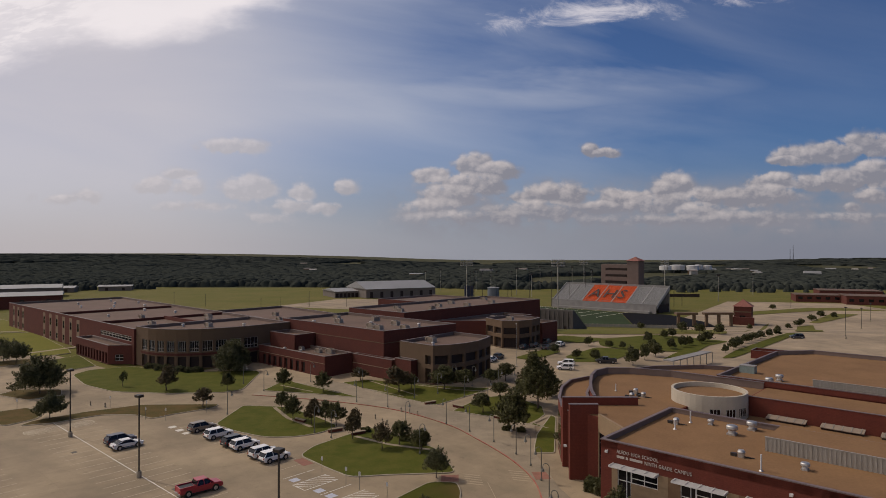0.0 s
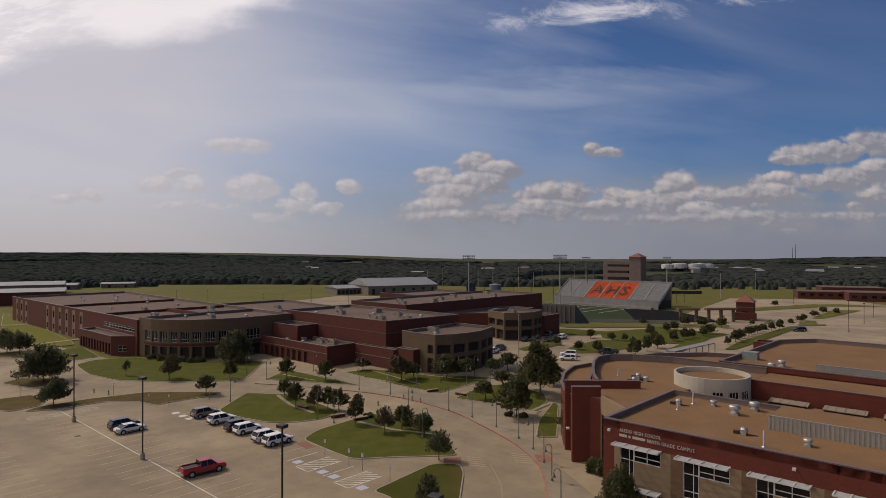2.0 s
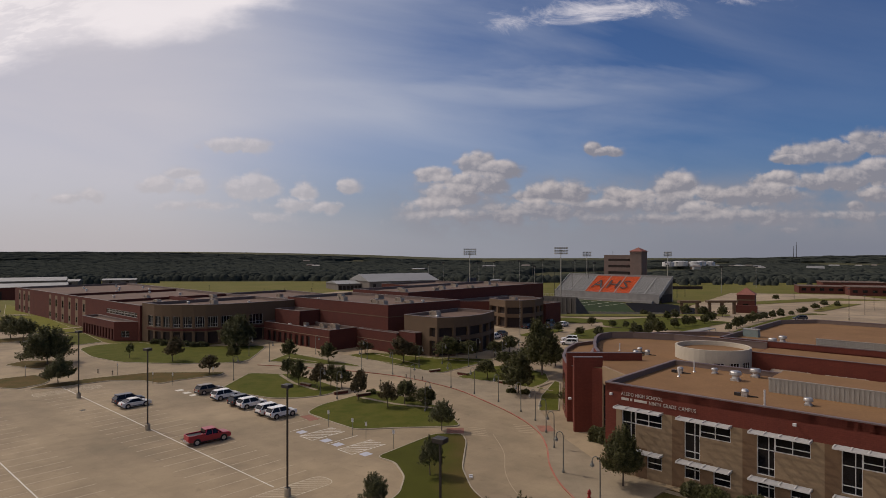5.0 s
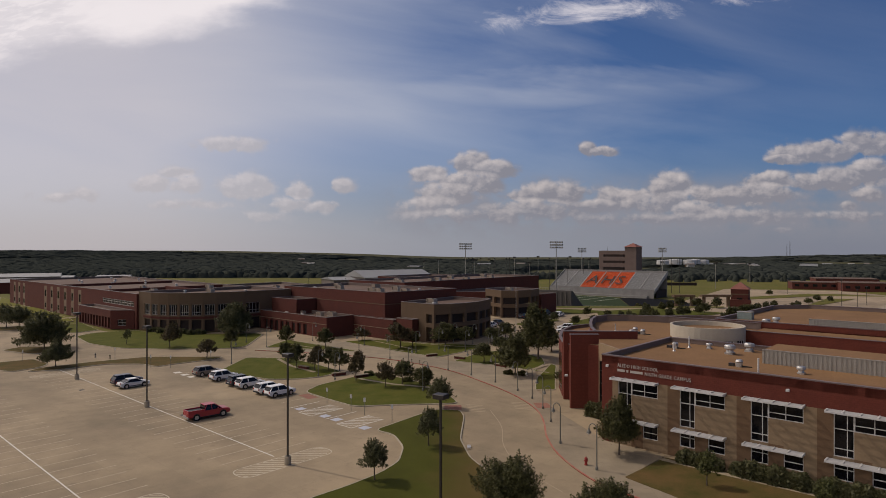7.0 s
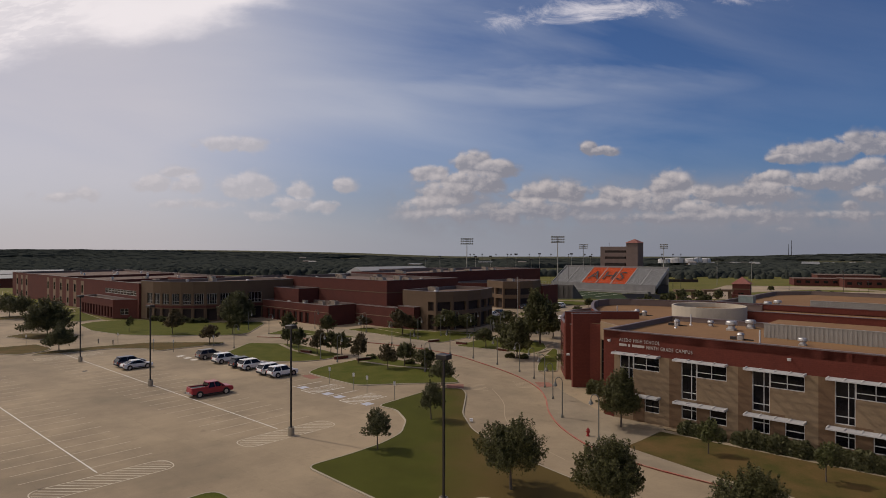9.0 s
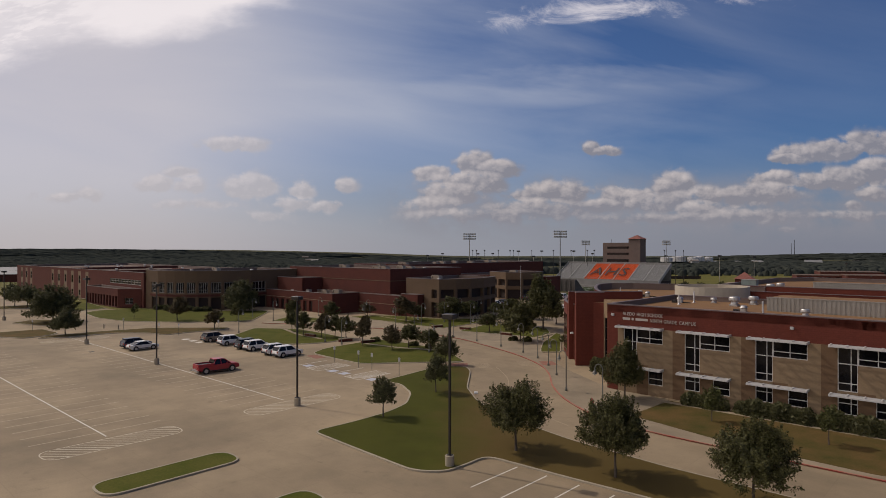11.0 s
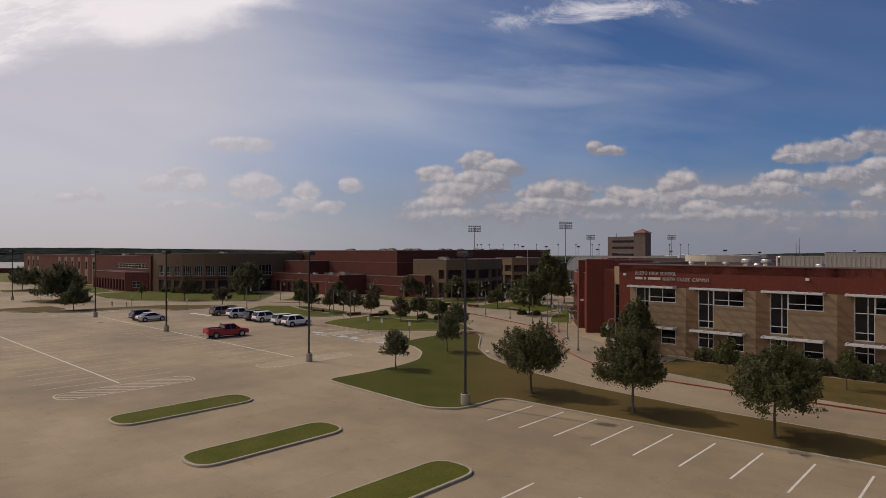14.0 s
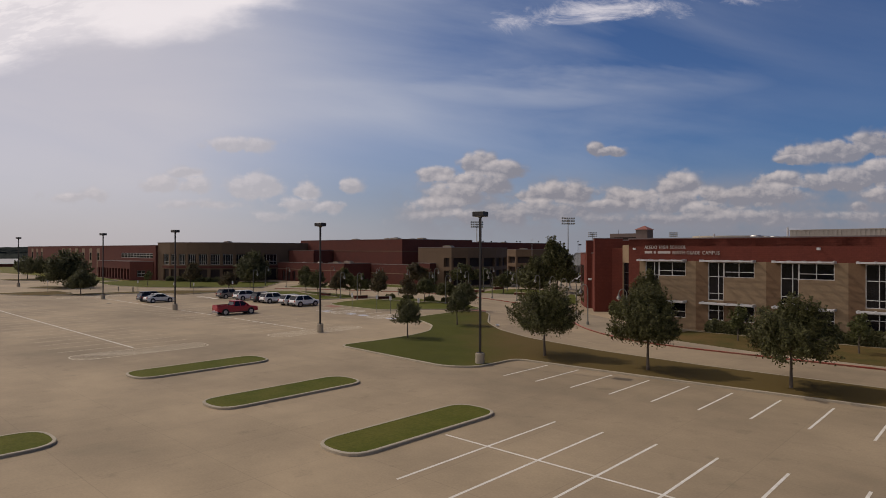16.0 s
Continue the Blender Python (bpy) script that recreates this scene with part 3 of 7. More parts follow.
def grid_solid(us, zs, filled, y0, y1):
    """One slab of the grid cells that are filled, with no faces inside."""
    bm = bmesh.new()
    made = {}

    def v(i, k, y):
        if (i, k, y) not in made:
            made[i, k, y] = bm.verts.new((us[i], y, zs[k]))
        return made[i, k, y]

    for i, k in filled:
        bm.faces.new((v(i, k, y0), v(i + 1, k, y0), v(i + 1, k + 1, y0), v(i, k + 1, y0)))
        bm.faces.new((v(i, k, y1), v(i, k + 1, y1), v(i + 1, k + 1, y1), v(i + 1, k, y1)))
        for di, dk, a, b in ((-1, 0, (i, k), (i, k + 1)), (1, 0, (i + 1, k + 1), (i + 1, k)), (0, -1, (i + 1, k), (i, k)), (0, 1, (i, k + 1), (i + 1, k + 1))):
            if (i + di, k + dk) not in filled:
                bm.faces.new((v(*a, y0), v(*b, y0), v(*b, y1), v(*a, y1)))
    return bm


def wall_run(block, p, q, us, zs, pick, materials, thick=0.4, name="wall"):
    """A wall from p to q, its outer face on the right of that way; cells between the us and zs get the material that pick() names, or stay open."""
    m = along(p, q)
    cells = {(i, k): pick((us[i] + us[i + 1]) / 2, (zs[k] + zs[k + 1]) / 2) for i in range(len(us) - 1) for k in range(len(zs) - 1)}
    left = {c for c, key in cells.items() if key}
    while left:
        first = left.pop()
        group, todo = {first}, [first]
        while todo:
            i, k = todo.pop()
            for c in ((i - 1, k), (i + 1, k), (i, k - 1), (i, k + 1)):
                if c in left and cells[c] == cells[first]:
                    left.discard(c)
                    group.add(c)
                    todo.append(c)
        block.part(name, grid_solid(us, zs, group, 0.0, thick), materials[cells[first]], m=m)
    return m


def window(block, m, u0, u1, z0, z1, cols=(0.5,), rows=(0.5,), frame_mat=None, bar=0.07, set_back=0.12, glass=None):
    """A framed window in a wall's frame m: bars at the given shares of width and height, and a pane behind."""
    us, zs = [u0, u0 + bar], [z0, z0 + bar]
    for c in cols:
        x = u0 + (u1 - u0) * c
        us += [x - bar / 2, x + bar / 2]
    for c in rows:
        z = z0 + (z1 - z0) * c
        zs += [z - bar / 2, z + bar / 2]
    us += [u1 - bar, u1]
    zs += [z1 - bar, z1]
    filled = {(i, k) for i in range(len(us) - 1) for k in range(len(zs) - 1) if i % 2 == 0 or k % 2 == 0}
    w = block.part("window", grid_solid(us, zs, filled, set_back - 0.06, set_back + 0.04), frame_mat or WHITEMETAL, m=m)
    part("pane", a_box(u0 + 0.01, u1 - 0.01, set_back + 0.05, set_back + 0.08, z0 + 0.01, z1 - 0.01), glass or GLASS, w)
    return w


def parapet(block, outline, z, top, coping=None, wall=None, width=0.35):
    """The upstand round a flat roof, with its metal coping."""
    if area2(outline) < 0:
        outline = outline[::-1]
    inner = offset(outline, -width)
    bm = bmesh.new()
    n = len(outline)
    for za, zb, a_out, a_in in ((z, top - 0.07, outline, inner),):
        lo_o, hi_o = ([bm.verts.new((x, y, zz)) for x, y in a_out] for zz in (za, zb))
        lo_i, hi_i = ([bm.verts.new((x, y, zz)) for x, y in a_in] for zz in (za, zb))
        for i in range(n):
            j = (i + 1) % n
            bm.faces.new((lo_o[i], lo_o[j], hi_o[j], hi_o[i]))
            bm.faces.new((lo_i[j], lo_i[i], hi_i[i], hi_i[j])).material_index = 1
    block.part("parapet", bm, [wall or BRICK, FLASH])
    big, small = offset(outline, 0.05), offset(outline, -width - 0.05)
    bm = bmesh.new()
    rows = [[bm.verts.new((x, y, zz)) for x, y in pts] for pts, zz in ((big, top - 0.12), (big, top), (small, top), (small, top - 0.12))]
    for a, b in zip(rows, rows[1:] + rows[:1]):
        for i in range(n):
            bm.faces.new((a[i], a[(i + 1) % n], b[(i + 1) % n], b[i]))
    block.part("coping", bm, coping or COPING)


def shell(block, outline, z0, z1, material, skip=(), thick=0.4):
    """Plain walls round an outline, but for the sides named in skip."""
    if area2(outline) < 0:
        outline = outline[::-1]
    n = len(outline)
    for i in range(n):
        p, q = outline[i], outline[(i + 1) % n]
        if i in skip:
            continue
        length = (Vector(q) - Vector(p)).length
        block.part("wall", a_box(0, length, 0, thick, z0, z1), material, m=along(p, q))


def roof_slab(block, outline, z, material=None):
    if area2(outline) < 0:
        outline = outline[::-1]
    block.part("roof", prism(bmesh.new(), offset(outline, -0.2), z - 0.35, z), material or ROOF)


def smoothstep(a, b, v):
    t = min(1.0, max(0.0, (v - a) / (b - a)))
    return t * t * (3 - 2 * t)


def land(x, y):
    """Height of the land: level on the campus, lower towards the stadium and the woods, with low hills far off."""
    a = 240 + 70 * smoothstep(-40, -150, x)
    z = -12 * smoothstep(a, a + 135, y)
    z += 30 * smoothstep(1500, 3800, y) * smoothstep(-200, -2200, x)
    z -= 22 * smoothstep(1000, 2300, y) * smoothstep(-900, 200, x)
    z += 27 * math.exp(-((x - 2050) / 700) ** 2 - ((y - 3300) / 700) ** 2)
    return z


def draped(bm, outline, lift):
    """A sheet that follows the land."""
    f = bm.faces.new([bm.verts.new((x, y, 0)) for x, y in outline])
    f.normal_update()
    bmesh.ops.triangulate(bm, faces=[f])
    ys = [p[1] for p in outline]
    y = max(min(ys), 240) // 12 * 12
    while y < min(max(ys), 460):
        bmesh.ops.bisect_plane(bm, geom=bm.verts[:] + bm.edges[:] + bm.faces[:], plane_co=(0, y, 0), plane_no=(0, 1, 0))
        y += 12
    xs = [p[0] for p in outline]
    for x in (-150, -130, -112, -95, -78, -60, -40):
        if min(xs) < x < max(xs):
            bmesh.ops.bisect_plane(bm, geom=bm.verts[:] + bm.edges[:] + bm.faces[:], plane_co=(x, 0, 0), plane_no=(1, 0, 0))
    for v in bm.verts:
        v.co.z = land(v.co.x, v.co.y) + lift
    return bm


def volume(block, outline, h, material, roofing=None, skip=(), upstand=0.9, z0=0.0):
    """A flat-roofed wing: walls, roof and parapet."""
    shell(block, outline, z0, h - upstand - 0.05, material, skip)
    roof_slab(block, outline, h - upstand, roofing or ROOF2)
    parapet(block, outline, h - upstand - 0.06, h, COPING2, material)


# ---- ground ----
xs = sorted({-4600, -3600, -2800, -2200, -1700, -1300, -1000, 1000, 1250, 1500, 1750, 2000, 2300, 2800, 3600, 4600} | set(range(-800, 801, 80)))
ys = sorted({-1500, -500, 700, 800, 950, 1100, 1300, 1500, 1750, 2000, 2300, 2600, 2900, 3100, 3300, 3500, 3800, 4200, 4900} | set(range(-100, 241, 60)) | set(range(240, 470, 10)) | {500, 550, 600, 650})
bm = bmesh.new()
rows = [[bm.verts.new((x, y, land(x, y) - 0.5)) for x in xs] for y in ys]
for a, b in zip(rows, rows[1:]):
    for i in range(len(xs) - 1):
        bm.faces.new((a[i], a[i + 1], b[i + 1], b[i]))
single("ground", bm, EARTH, pose(0, 0, 0), "dark wooded land reaching to the horizon", "ground", kind="structure")
single("field", draped(bmesh.new(), [(-640, -150), (640, -150), (640, 480), (470, 745), (-40, 770), (-330, 760), (-640, 800)], -0.12), FIELD, pose(0, 0, 0), "yellowish mown grass fields round the school", "field", kind="structure")
single("pavement", prism(bmesh.new(), [(-330, -90), (200, -90), (200, 62), (60, 66), (60, 178), (-128, 178), (-128, 108), (-164, 108), (-164, 66), (-215, 62), (-330, 50)], -0.11, 0.0), CONCRETE, SITE, "weathered beige concrete car park and drives", "pavement", kind="structure")

# lawn between the bays and the loop road, with the strip behind the kerbside bays
lawn([(-14.7, 55.3), (-8.3, 48.9), (-4.6, 45.3), (-2.2, 45.1), (-0.6, 46.6), (1.2, 48.8), (7.0, 44.1), (14.3, 38.5), (20.7, 33.7), (48, 9), (52, 13), (24, 38.8), (15.2, 46.6), (8.9, 53.4), (3.6, 61.0), (1.0, 67.5), (0.0, 74.0), (0.6, 84.4), (0, 87.8), (-4, 87.8), (-11.0, 77.6), (-8.4, 75.7), (-6.8, 71), (-6.9, 66), (-8.5, 62.5), (-11.2, 59)], 1.2, HALFDRY, label="mown lawn turning brown beside bays and road")
# islands beside the handicapped bays and the bays behind them
lawn([(-25.1, 98.6), (-24.0, 103.5), (-20.6, 108.3), (-16.1, 114.7), (-10, 109.5), (-3.3, 102.5), (-1.7, 97.1), (-0.1, 91.5), (-10.6, 90.3), (-15.4, 89.3), (-19.4, 92.9)], 1.6, GRASS)
lawn([(-45.5, 115.8), (-45.2, 130.3), (-35.2, 129.2), (-27.5, 121.6), (-22.0, 115.3), (-24.6, 110.6), (-28.6, 108.4), (-33.5, 108.0), (-39.6, 111.2)], 1.6, GRASS)
# great lawn before the round wing, and the strip across its drive
lawn([(-101.3, 161.2), (-100.7, 168.3), (-91.8, 173.5), (-75, 165.5), (-54.8, 168.4), (-52.7, 165.5), (-50.4, 145.2), (-53.3, 142.2), (-65.8, 140.7), (-79.6, 142.1), (-90.5, 149.1)], 2.5, GRASS)
lawn([(-81.5, 113.8), (-81.2, 117.6), (-75.3, 124.1), (-66.9, 130.3), (-50.4, 131.2), (-50.5, 128.3), (-57.1, 122.4), (-59.1, 119.4), (-63.9, 122.2), (-70.6, 122.0), (-76.7, 115.8)], 1.2, DRYGRASS, label="dry lawn strip along the bays, kerbed")
# lawns beside the walks of the main entrance
lawn([(-45.4, 144.1), (-43.5, 156.3), (-31.5, 146.9), (-21.3, 137.5), (-32.1, 141.0)], 0.8, GRASS)
lawn([(-28.6, 153.3), (-22.9, 156.8), (-15.6, 155.0), (-6.9, 150.8), (8.0, 147.9), (5.2, 143.7), (-3.6, 132.4), (-4.7, 131.4), (-13.9, 138.8)], 0.8, GRASS)
lawn([(-1.1, 126.8), (5.0, 138.2), (11.5, 141.1), (17.8, 131.0), (17.4, 124.3), (14.4, 118.1), (17.1, 114.4), (7.7, 121.9)], 0.8, GRASS)
lawn([(12.8, 104.5), (14.0, 110.9), (18.5, 124.3), (19.3, 122.2), (17.4, 111.0), (15.7, 100.8), (12.3, 100.7)], 0.6, GRASS, label="narrow planted lawn at the curved brick wall")
lawn([(-219.7, 293.1), (-199.5, 277.2), (-171, 247), (-183, 243)], 1.0, BRIGHTGRASS, label="pale green lawn beside the long wing")
lawn([(-170, 246), (-128.9, 203.0), (-123.5, 196.1), (-129.1, 186.5), (-162.7, 217.2), (-181, 241)], 1.0, BRIGHTGRASS, label="pale green lawn beside the long wing")
lawn([(-121.8, 180.8), (-118.5, 192.0), (-102.5, 174.2), (-105.3, 168.2), (-109.9, 168.0)], 1.0, GRASS)
lawn([(-103.5, 143.8), (-92.9, 144.1), (-89.2, 138.5), (-93.8, 133.7), (-104, 138)], 1.0, DRYGRASS, label="kerbed tree island with thin dry grass")
lawn([(-96.8, 120.3), (-89.2, 127.3), (-82.5, 122.2), (-81.5, 118.6), (-84, 114), (-93.7, 116.5)], 1.0, DRYGRASS, label="kerbed tree island with thin dry grass")
lawn([(-140, 176), (-128, 186), (-122, 178), (-132, 170)], 1.0, DRYGRASS, label="kerbed tree island with thin dry grass")
# dry lawn before the ninth grade building
lawn([(16.1, 61.7), (22.4, 67.9), (60, 34.5), (56, 30), (29.9, 45.2), (22.1, 53.0)], 0.4, DRYGRASS, kerb=False, label="dry brown lawn before the brick front", rise=0.155)
single("path", strip(bmesh.new(), [(-33.0, 64.9), (42.0, 64.9)], 0.9, 0.152), WALKCON, SITE, "narrow pale concrete path along the building", "path", kind="structure")
# lawns and drives across the road, towards the stadium
single("pavement", draped(bmesh.new(), [(-20, 178), (58, 115), (160, 20), (330, 250), (330, 470), (235, 480), (190, 385), (120, 262), (60, 262), (20, 285), (-20, 225)], -0.05), PALECON, pose(0, 0, 0), "pale concrete drives and car park beyond", "pavement", kind="structure")
single("road", draped(bmesh.new(), [(105, 262), (120, 264), (180, 372), (262, 492), (300, 500), (330, 470), (330, 540), (240, 560), (120, 372)], -0.04), PALECON, pose(0, 0, 0), "pale distant drive towards the fields", "road", kind="structure")
step_up = 0.0
for shape in ([(28, 262), (42, 246), (78, 247), (107, 250), (112, 262), (126, 350), (66, 378), (30, 330)], [(49, 216), (52, 232), (78, 245), (98, 227), (71, 203), (56, 207)], [(33, 193), (47, 212), (60, 205), (45, 185), (34, 183)],
              [(61, 188), (80, 216), (88, 219), (66, 187)], [(80, 191), (90, 205), (133, 254), (139, 254), (97, 206), (84, 192)], [(140, 262), (200, 372), (214, 380), (152, 262)],
              [(17, 190), (28, 206), (34, 203), (22, 186)], [(205, 440), (217, 465), (281, 499), (276, 475)], [(26, 228), (40, 241), (58, 231), (44, 222)], [(218, 392), (265, 449), (283, 446), (263, 427), (223, 390)]):
    step_up += 0.012
    single("lawn", draped(bmesh.new(), rounded(shape, 2.5), 0.07 + step_up), GRASS if shape[0][1] < 230 else FIELD, pose(0, 0, 0), "mown lawn between distant drives and trees", "lawn", kind="structure")

# low grassed islands with rounded ends among the bays
for s0, s1, r0, r1 in ((-48.4, -45.0, 13.2, 23.7), (-36.45, -33.25, 13.1, 23.5), (-24.95, -21.85, 13.1, 23.5), (-36.4, -32.9, -6.0, 5.4), (-25.0, -21.8, -6.5, 4.9)):
    lawn([(s0, r0), (s1, r0), (s1, r1), (s0, r1)], 1.5, GRASS, label="narrow grassed island with rounded ends and kerb", m=SITE)

# raised walk along the loop road, its red-painted kerb, and the beds at the bays
ROADSIDE = smooth_line([(-46.5, 139.8), (-37.7, 137.6), (-25.6, 133.8), (-12.8, 127.5), (-2.1, 117.2), (3.5, 107.8), (8.2, 98.0), (10.7, 89.5), (11.1, 82.4), (10.5, 75.0), (11.0, 67.8), (13.2, 60.6), (16.8, 55.9), (22.1, 51.0), (29.5, 44.5), (58, 20)])
walkway = thing("walkway", pose(0, 0, 0), "raised pale concrete walk behind a red kerb", "walkway", kind="structure")
back = [(60, 24), (31.5, 45.2), (22.4, 53.8), (16.4, 61.6), (22.4, 68.1), (17.2, 74.0), (14, 86), (12.6, 100), (14.5, 117.5), (7.7, 121.5), (-1.3, 126.4), (-4.8, 131.0), (-13.9, 138.4), (-28.8, 153), (-36, 158), (-33, 143.2), (-20.5, 137.2), (-33, 140.5), (-46, 143.6)]
part("slab", prism(bmesh.new(), ROADSIDE + [back[0]] + back[1:], -0.03, 0.12), WALKCON, walkway)
edge = [(x, y) for x, y in ROADSIDE]
part("red_stripe", strip(bmesh.new(), edge, 0.20, 0.131), REDPAINT, walkway, "worn red painted fire lane kerb")
bm = bmesh.new()
for (ax, ay), (bx, by) in zip(edge, edge[1:]):
    v = [bm.verts.new(c) for c in ((ax, ay, 0.0), (bx, by, 0.0), (bx, by, 0.131), (ax, ay, 0.131))]
    bm.faces.new(v)
bmesh.ops.remove_doubles(bm, verts=bm.verts, dist=0.001)
bmesh.ops.translate(bm, verts=bm.verts, vec=(-0.01, -0.012, 0))
part("kerb_face", bm, REDPAINT, walkway)

# ---- painted lines ----
for k, (s0, s1, r, near, far) in enumerate(((-136.0, -60.2, 18.55, 5.6, 5.6), (-136.0, -60.2, 37.1, 5.5, 5.5))):
    row = thing("bay_markings", at(s0, r), "faded painted bay lines on worn concrete", "road marking", kind="structure")
    part("spine_line", a_box(0, s1 - s0, -0.07, 0.07, 0.0, 0.005), WHITELINE, row)
    line = part("bay_line", a_box(-0.05, 0.05, -near, far, 0.0, 0.004), FADEDLINE, row, m=pose(0.06, 0, 0))
    for i in range(1, int((s1 - s0) / 2.74) + 1):
        again(line, pose(0.06 + i * 2.74, 0, 0))
row = thing("bay_markings", at(-21.5, 18.55), "crisp white painted bay lines", "road marking", kind="structure")
part("spine_line", a_box(0.0, 62, -0.06, 0.06, 0.0, 0.005), WHITELINE, row)
line = part("bay_line", a_box(-0.06, 0.06, -5.6, 5.6, 0.0, 0.004), WHITELINE, row, m=pose(2.6, 0, 0))
for i in range(1, 22):
    again(line, pose(2.6 + 2.74 * i, 0, 0))
row = thing("bay_markings", at(-28.1, 34.6), "crisp white painted bay lines along kerb", "road marking", kind="structure")
line = part("bay_line", a_box(-0.06, 0.06, -2.9, 2.75, 0.0, 0.004), WHITELINE, row, m=pose(0, 0, 0))
for i in range(1, 24):
    again(line, pose(2.74 * i, 0, 0))
for x, y in ((168.0, 246.0), (192.0, 268.0)):
    row = thing("bay_markings", world_xy(x, y, land(x, y) + 0.02, 48), "white bay lines in a distant car park", "road marking", kind="structure")
    line = part("bay_line", a_box(-0.08, 0.08, -2.6, 2.6, 0.0, 0.02), WHITELINE, row)
    for i in range(1, 16):
        again(line, pose(2.74 * i, 0, 0))
    part("spine_line", a_box(0, 41.1, -0.08, 0.08, 0.021, 0.03), WHITELINE, row)
row = thing("bay_markings", at(-113.4, 53.9), "worn bay lines and hatched access bays", "road marking", kind="structure")
line = part("bay_line", a_box(-0.05, 0.05, -2.6, 2.8, 0.0, 0.004), FADEDLINE, row)
for i in range(1, 13):
    again(line, pose(2.74 * i, 0, 0))
for s in (36.4, 45.05):
    part("bay_line", a_box(s - 0.06, s + 0.06, -3.6, 1.7, 0.0, 0.004), WHITELINE, row)
for s in (39.3, 48.0):
    bm = bmesh.new()
    for a, b in (((s, -4.0), (s, 1.7)), ((s + 2.9, -4.0), (s + 2.9, 1.7)), ((s, -4.0), (s + 2.9, -4.0))):
        strip(bm, [a, b], 0.13, 0.006)
    for k in range(7):
        low = -4.6 + 0.95 * k
        a, b = (s + 0.06, low), (s + 2.84, low + 2.2)
        if low < -4.0:
            a = (s + 0.06 + (-4.0 - low) * 2.78 / 2.2, -4.0)
        if low + 2.2 > 1.7:
            b = (s + 0.06 + (1.7 - low) * 2.78 / 2.2, 1.7)
        strip(bm, [a, b], 0.15, 0.007)
    part("hatching", bm, WHITELINE, row)
for s in (37.9, 43.7, 46.3, 52.1, 1.5, 4.2, -1.5):
    part("blue_bay_sign", a_box(s - 0.65, s + 0.65, -3.35, -2.05, 0.0, 0.008), BLUEPAINT if s > 20 else WHITELINE, row, "faded accessible bay square")


def painted_island(s, r, half, reach):
    """A hatched bay end with rounded ends."""
    ob = thing("painted_island", at(s, r), "white hatched painted island with round ends", "road marking", kind="structure")
    ends = rounded([(-half, -reach), (half, -reach), (half, reach), (-half, reach)], half * 0.98, 6)
    part("outline", strip(bmesh.new(), ends + ends[:2], 0.11, 0.006), PALELINE, ob)
    bm = bmesh.new()
    k = -reach - 1.2
    while k < reach + 1.2:
        line = []
        for i in range(41):
            x = half * (i / 20 - 1)
            y = k + x * 0.88
            over = max(0.0, abs(y) - (reach - half))
            if x * x + over * over < (half - 0.06) ** 2:
                line.append((x, y))
        if len(line) > 4:
            strip(bm, [line[0], line[-1]], 0.13, 0.006)
        k += 0.8
    part("hatching", bm, PALELINE, ob)


painted_island(-57.9, 37.0, 1.55, 5.7)
painted_island(-57.9, 18.5, 1.55, 5.7)
painted_island(-130.0, 37.0, 1.55, 5.7)
# zebra hatching and brick-coloured ramps where the walk crosses the loop road
crossing = thing("crossing", pose(0, 0, 0), "white zebra bars between two brick red ramps", "road marking", kind="structure")
bm = bmesh.new()
for k in range(5):
    strip(bm, [(0.9 + 0.1 * k, 91.3 - k * 0.9), (3.3 + 0.1 * k, 90.6 - k * 0.9)], 0.28, 0.006)
    strip(bm, [(7.6 + 0.1 * k, 92.8 - k * 0.9), (10.3 + 0.05 * k, 92.2 - k * 0.9)], 0.28, 0.006)
part("bars", bm, WORNLINE, crossing)
RAMP = courses(mat("brick paver ramp", (0.30, 0.13, 0.085), 0.9, 0.2, 1.0, 10.0, 0.1), 0.2, 0.8)
part("ramp", prism(bmesh.new(), [(-2.3, 88.2), (0.2, 88.2), (0.2, 90.9), (-2.3, 90.7)], 0.0, 0.012), RAMP, crossing)
part("ramp", prism(bmesh.new(), [(11.2, 88.9), (13.4, 89.2), (13.0, 92.0), (10.9, 92.0)], 0.122, 0.134), RAMP, crossing)
part("ramp", prism(bmesh.new(), [(-25.5, 96.6), (-23.3, 94.0), (-22.0, 95.2), (-24.3, 97.6)], 0.0, 0.012), RAMP, crossing)
# faint swept joints in the road's middle
part("worn_line", strip(bmesh.new(), smooth_line([(4.3, 88), (5.3, 80), (5.0, 72), (6.2, 65), (9.5, 58)]), 0.10, 0.003), WORNLINE, crossing)
# thin paths across lawns
for name, line, w in (("path", [(-17.9, 108.9), (-11.3, 104.4), (-3.6, 101.6)], 0.8), ("path", [(-38.0, 128.6), (-33, 120.5), (-27, 114.5)], 0.8), ("path", [(-43, 150), (-33.5, 143.2)], 0.4), ("path", [(-41, 154), (-27, 142)], 0.4),
                      ("path", [(-22, 155.5), (-9, 140)], 0.4), ("path", [(-14, 153), (0, 146.0), (6, 144.6)], 0.5), ("path", [(-175.0, 257.0), (-137.2, 218.0), (-103.6, 180.5)], 2.4), ("path", [(-194.0, 243.0), (-179.0, 247.5), (-174.0, 255.5)], 2.2), ("path", [(-139.0, 191.0), (-131.0, 205.0), (-128.5, 209.5)], 2.2), ("path", [(-24, 148.5), (-12, 139.0)], 0.4), ("path", [(13.6, 117.5), (18.4, 124.0)], 0.8)):
    single(name, strip(bmesh.new(), line, w, 0.142), WALKCON, pose(0, 0, 0), "narrow pale concrete path across a lawn", "path", kind="structure")
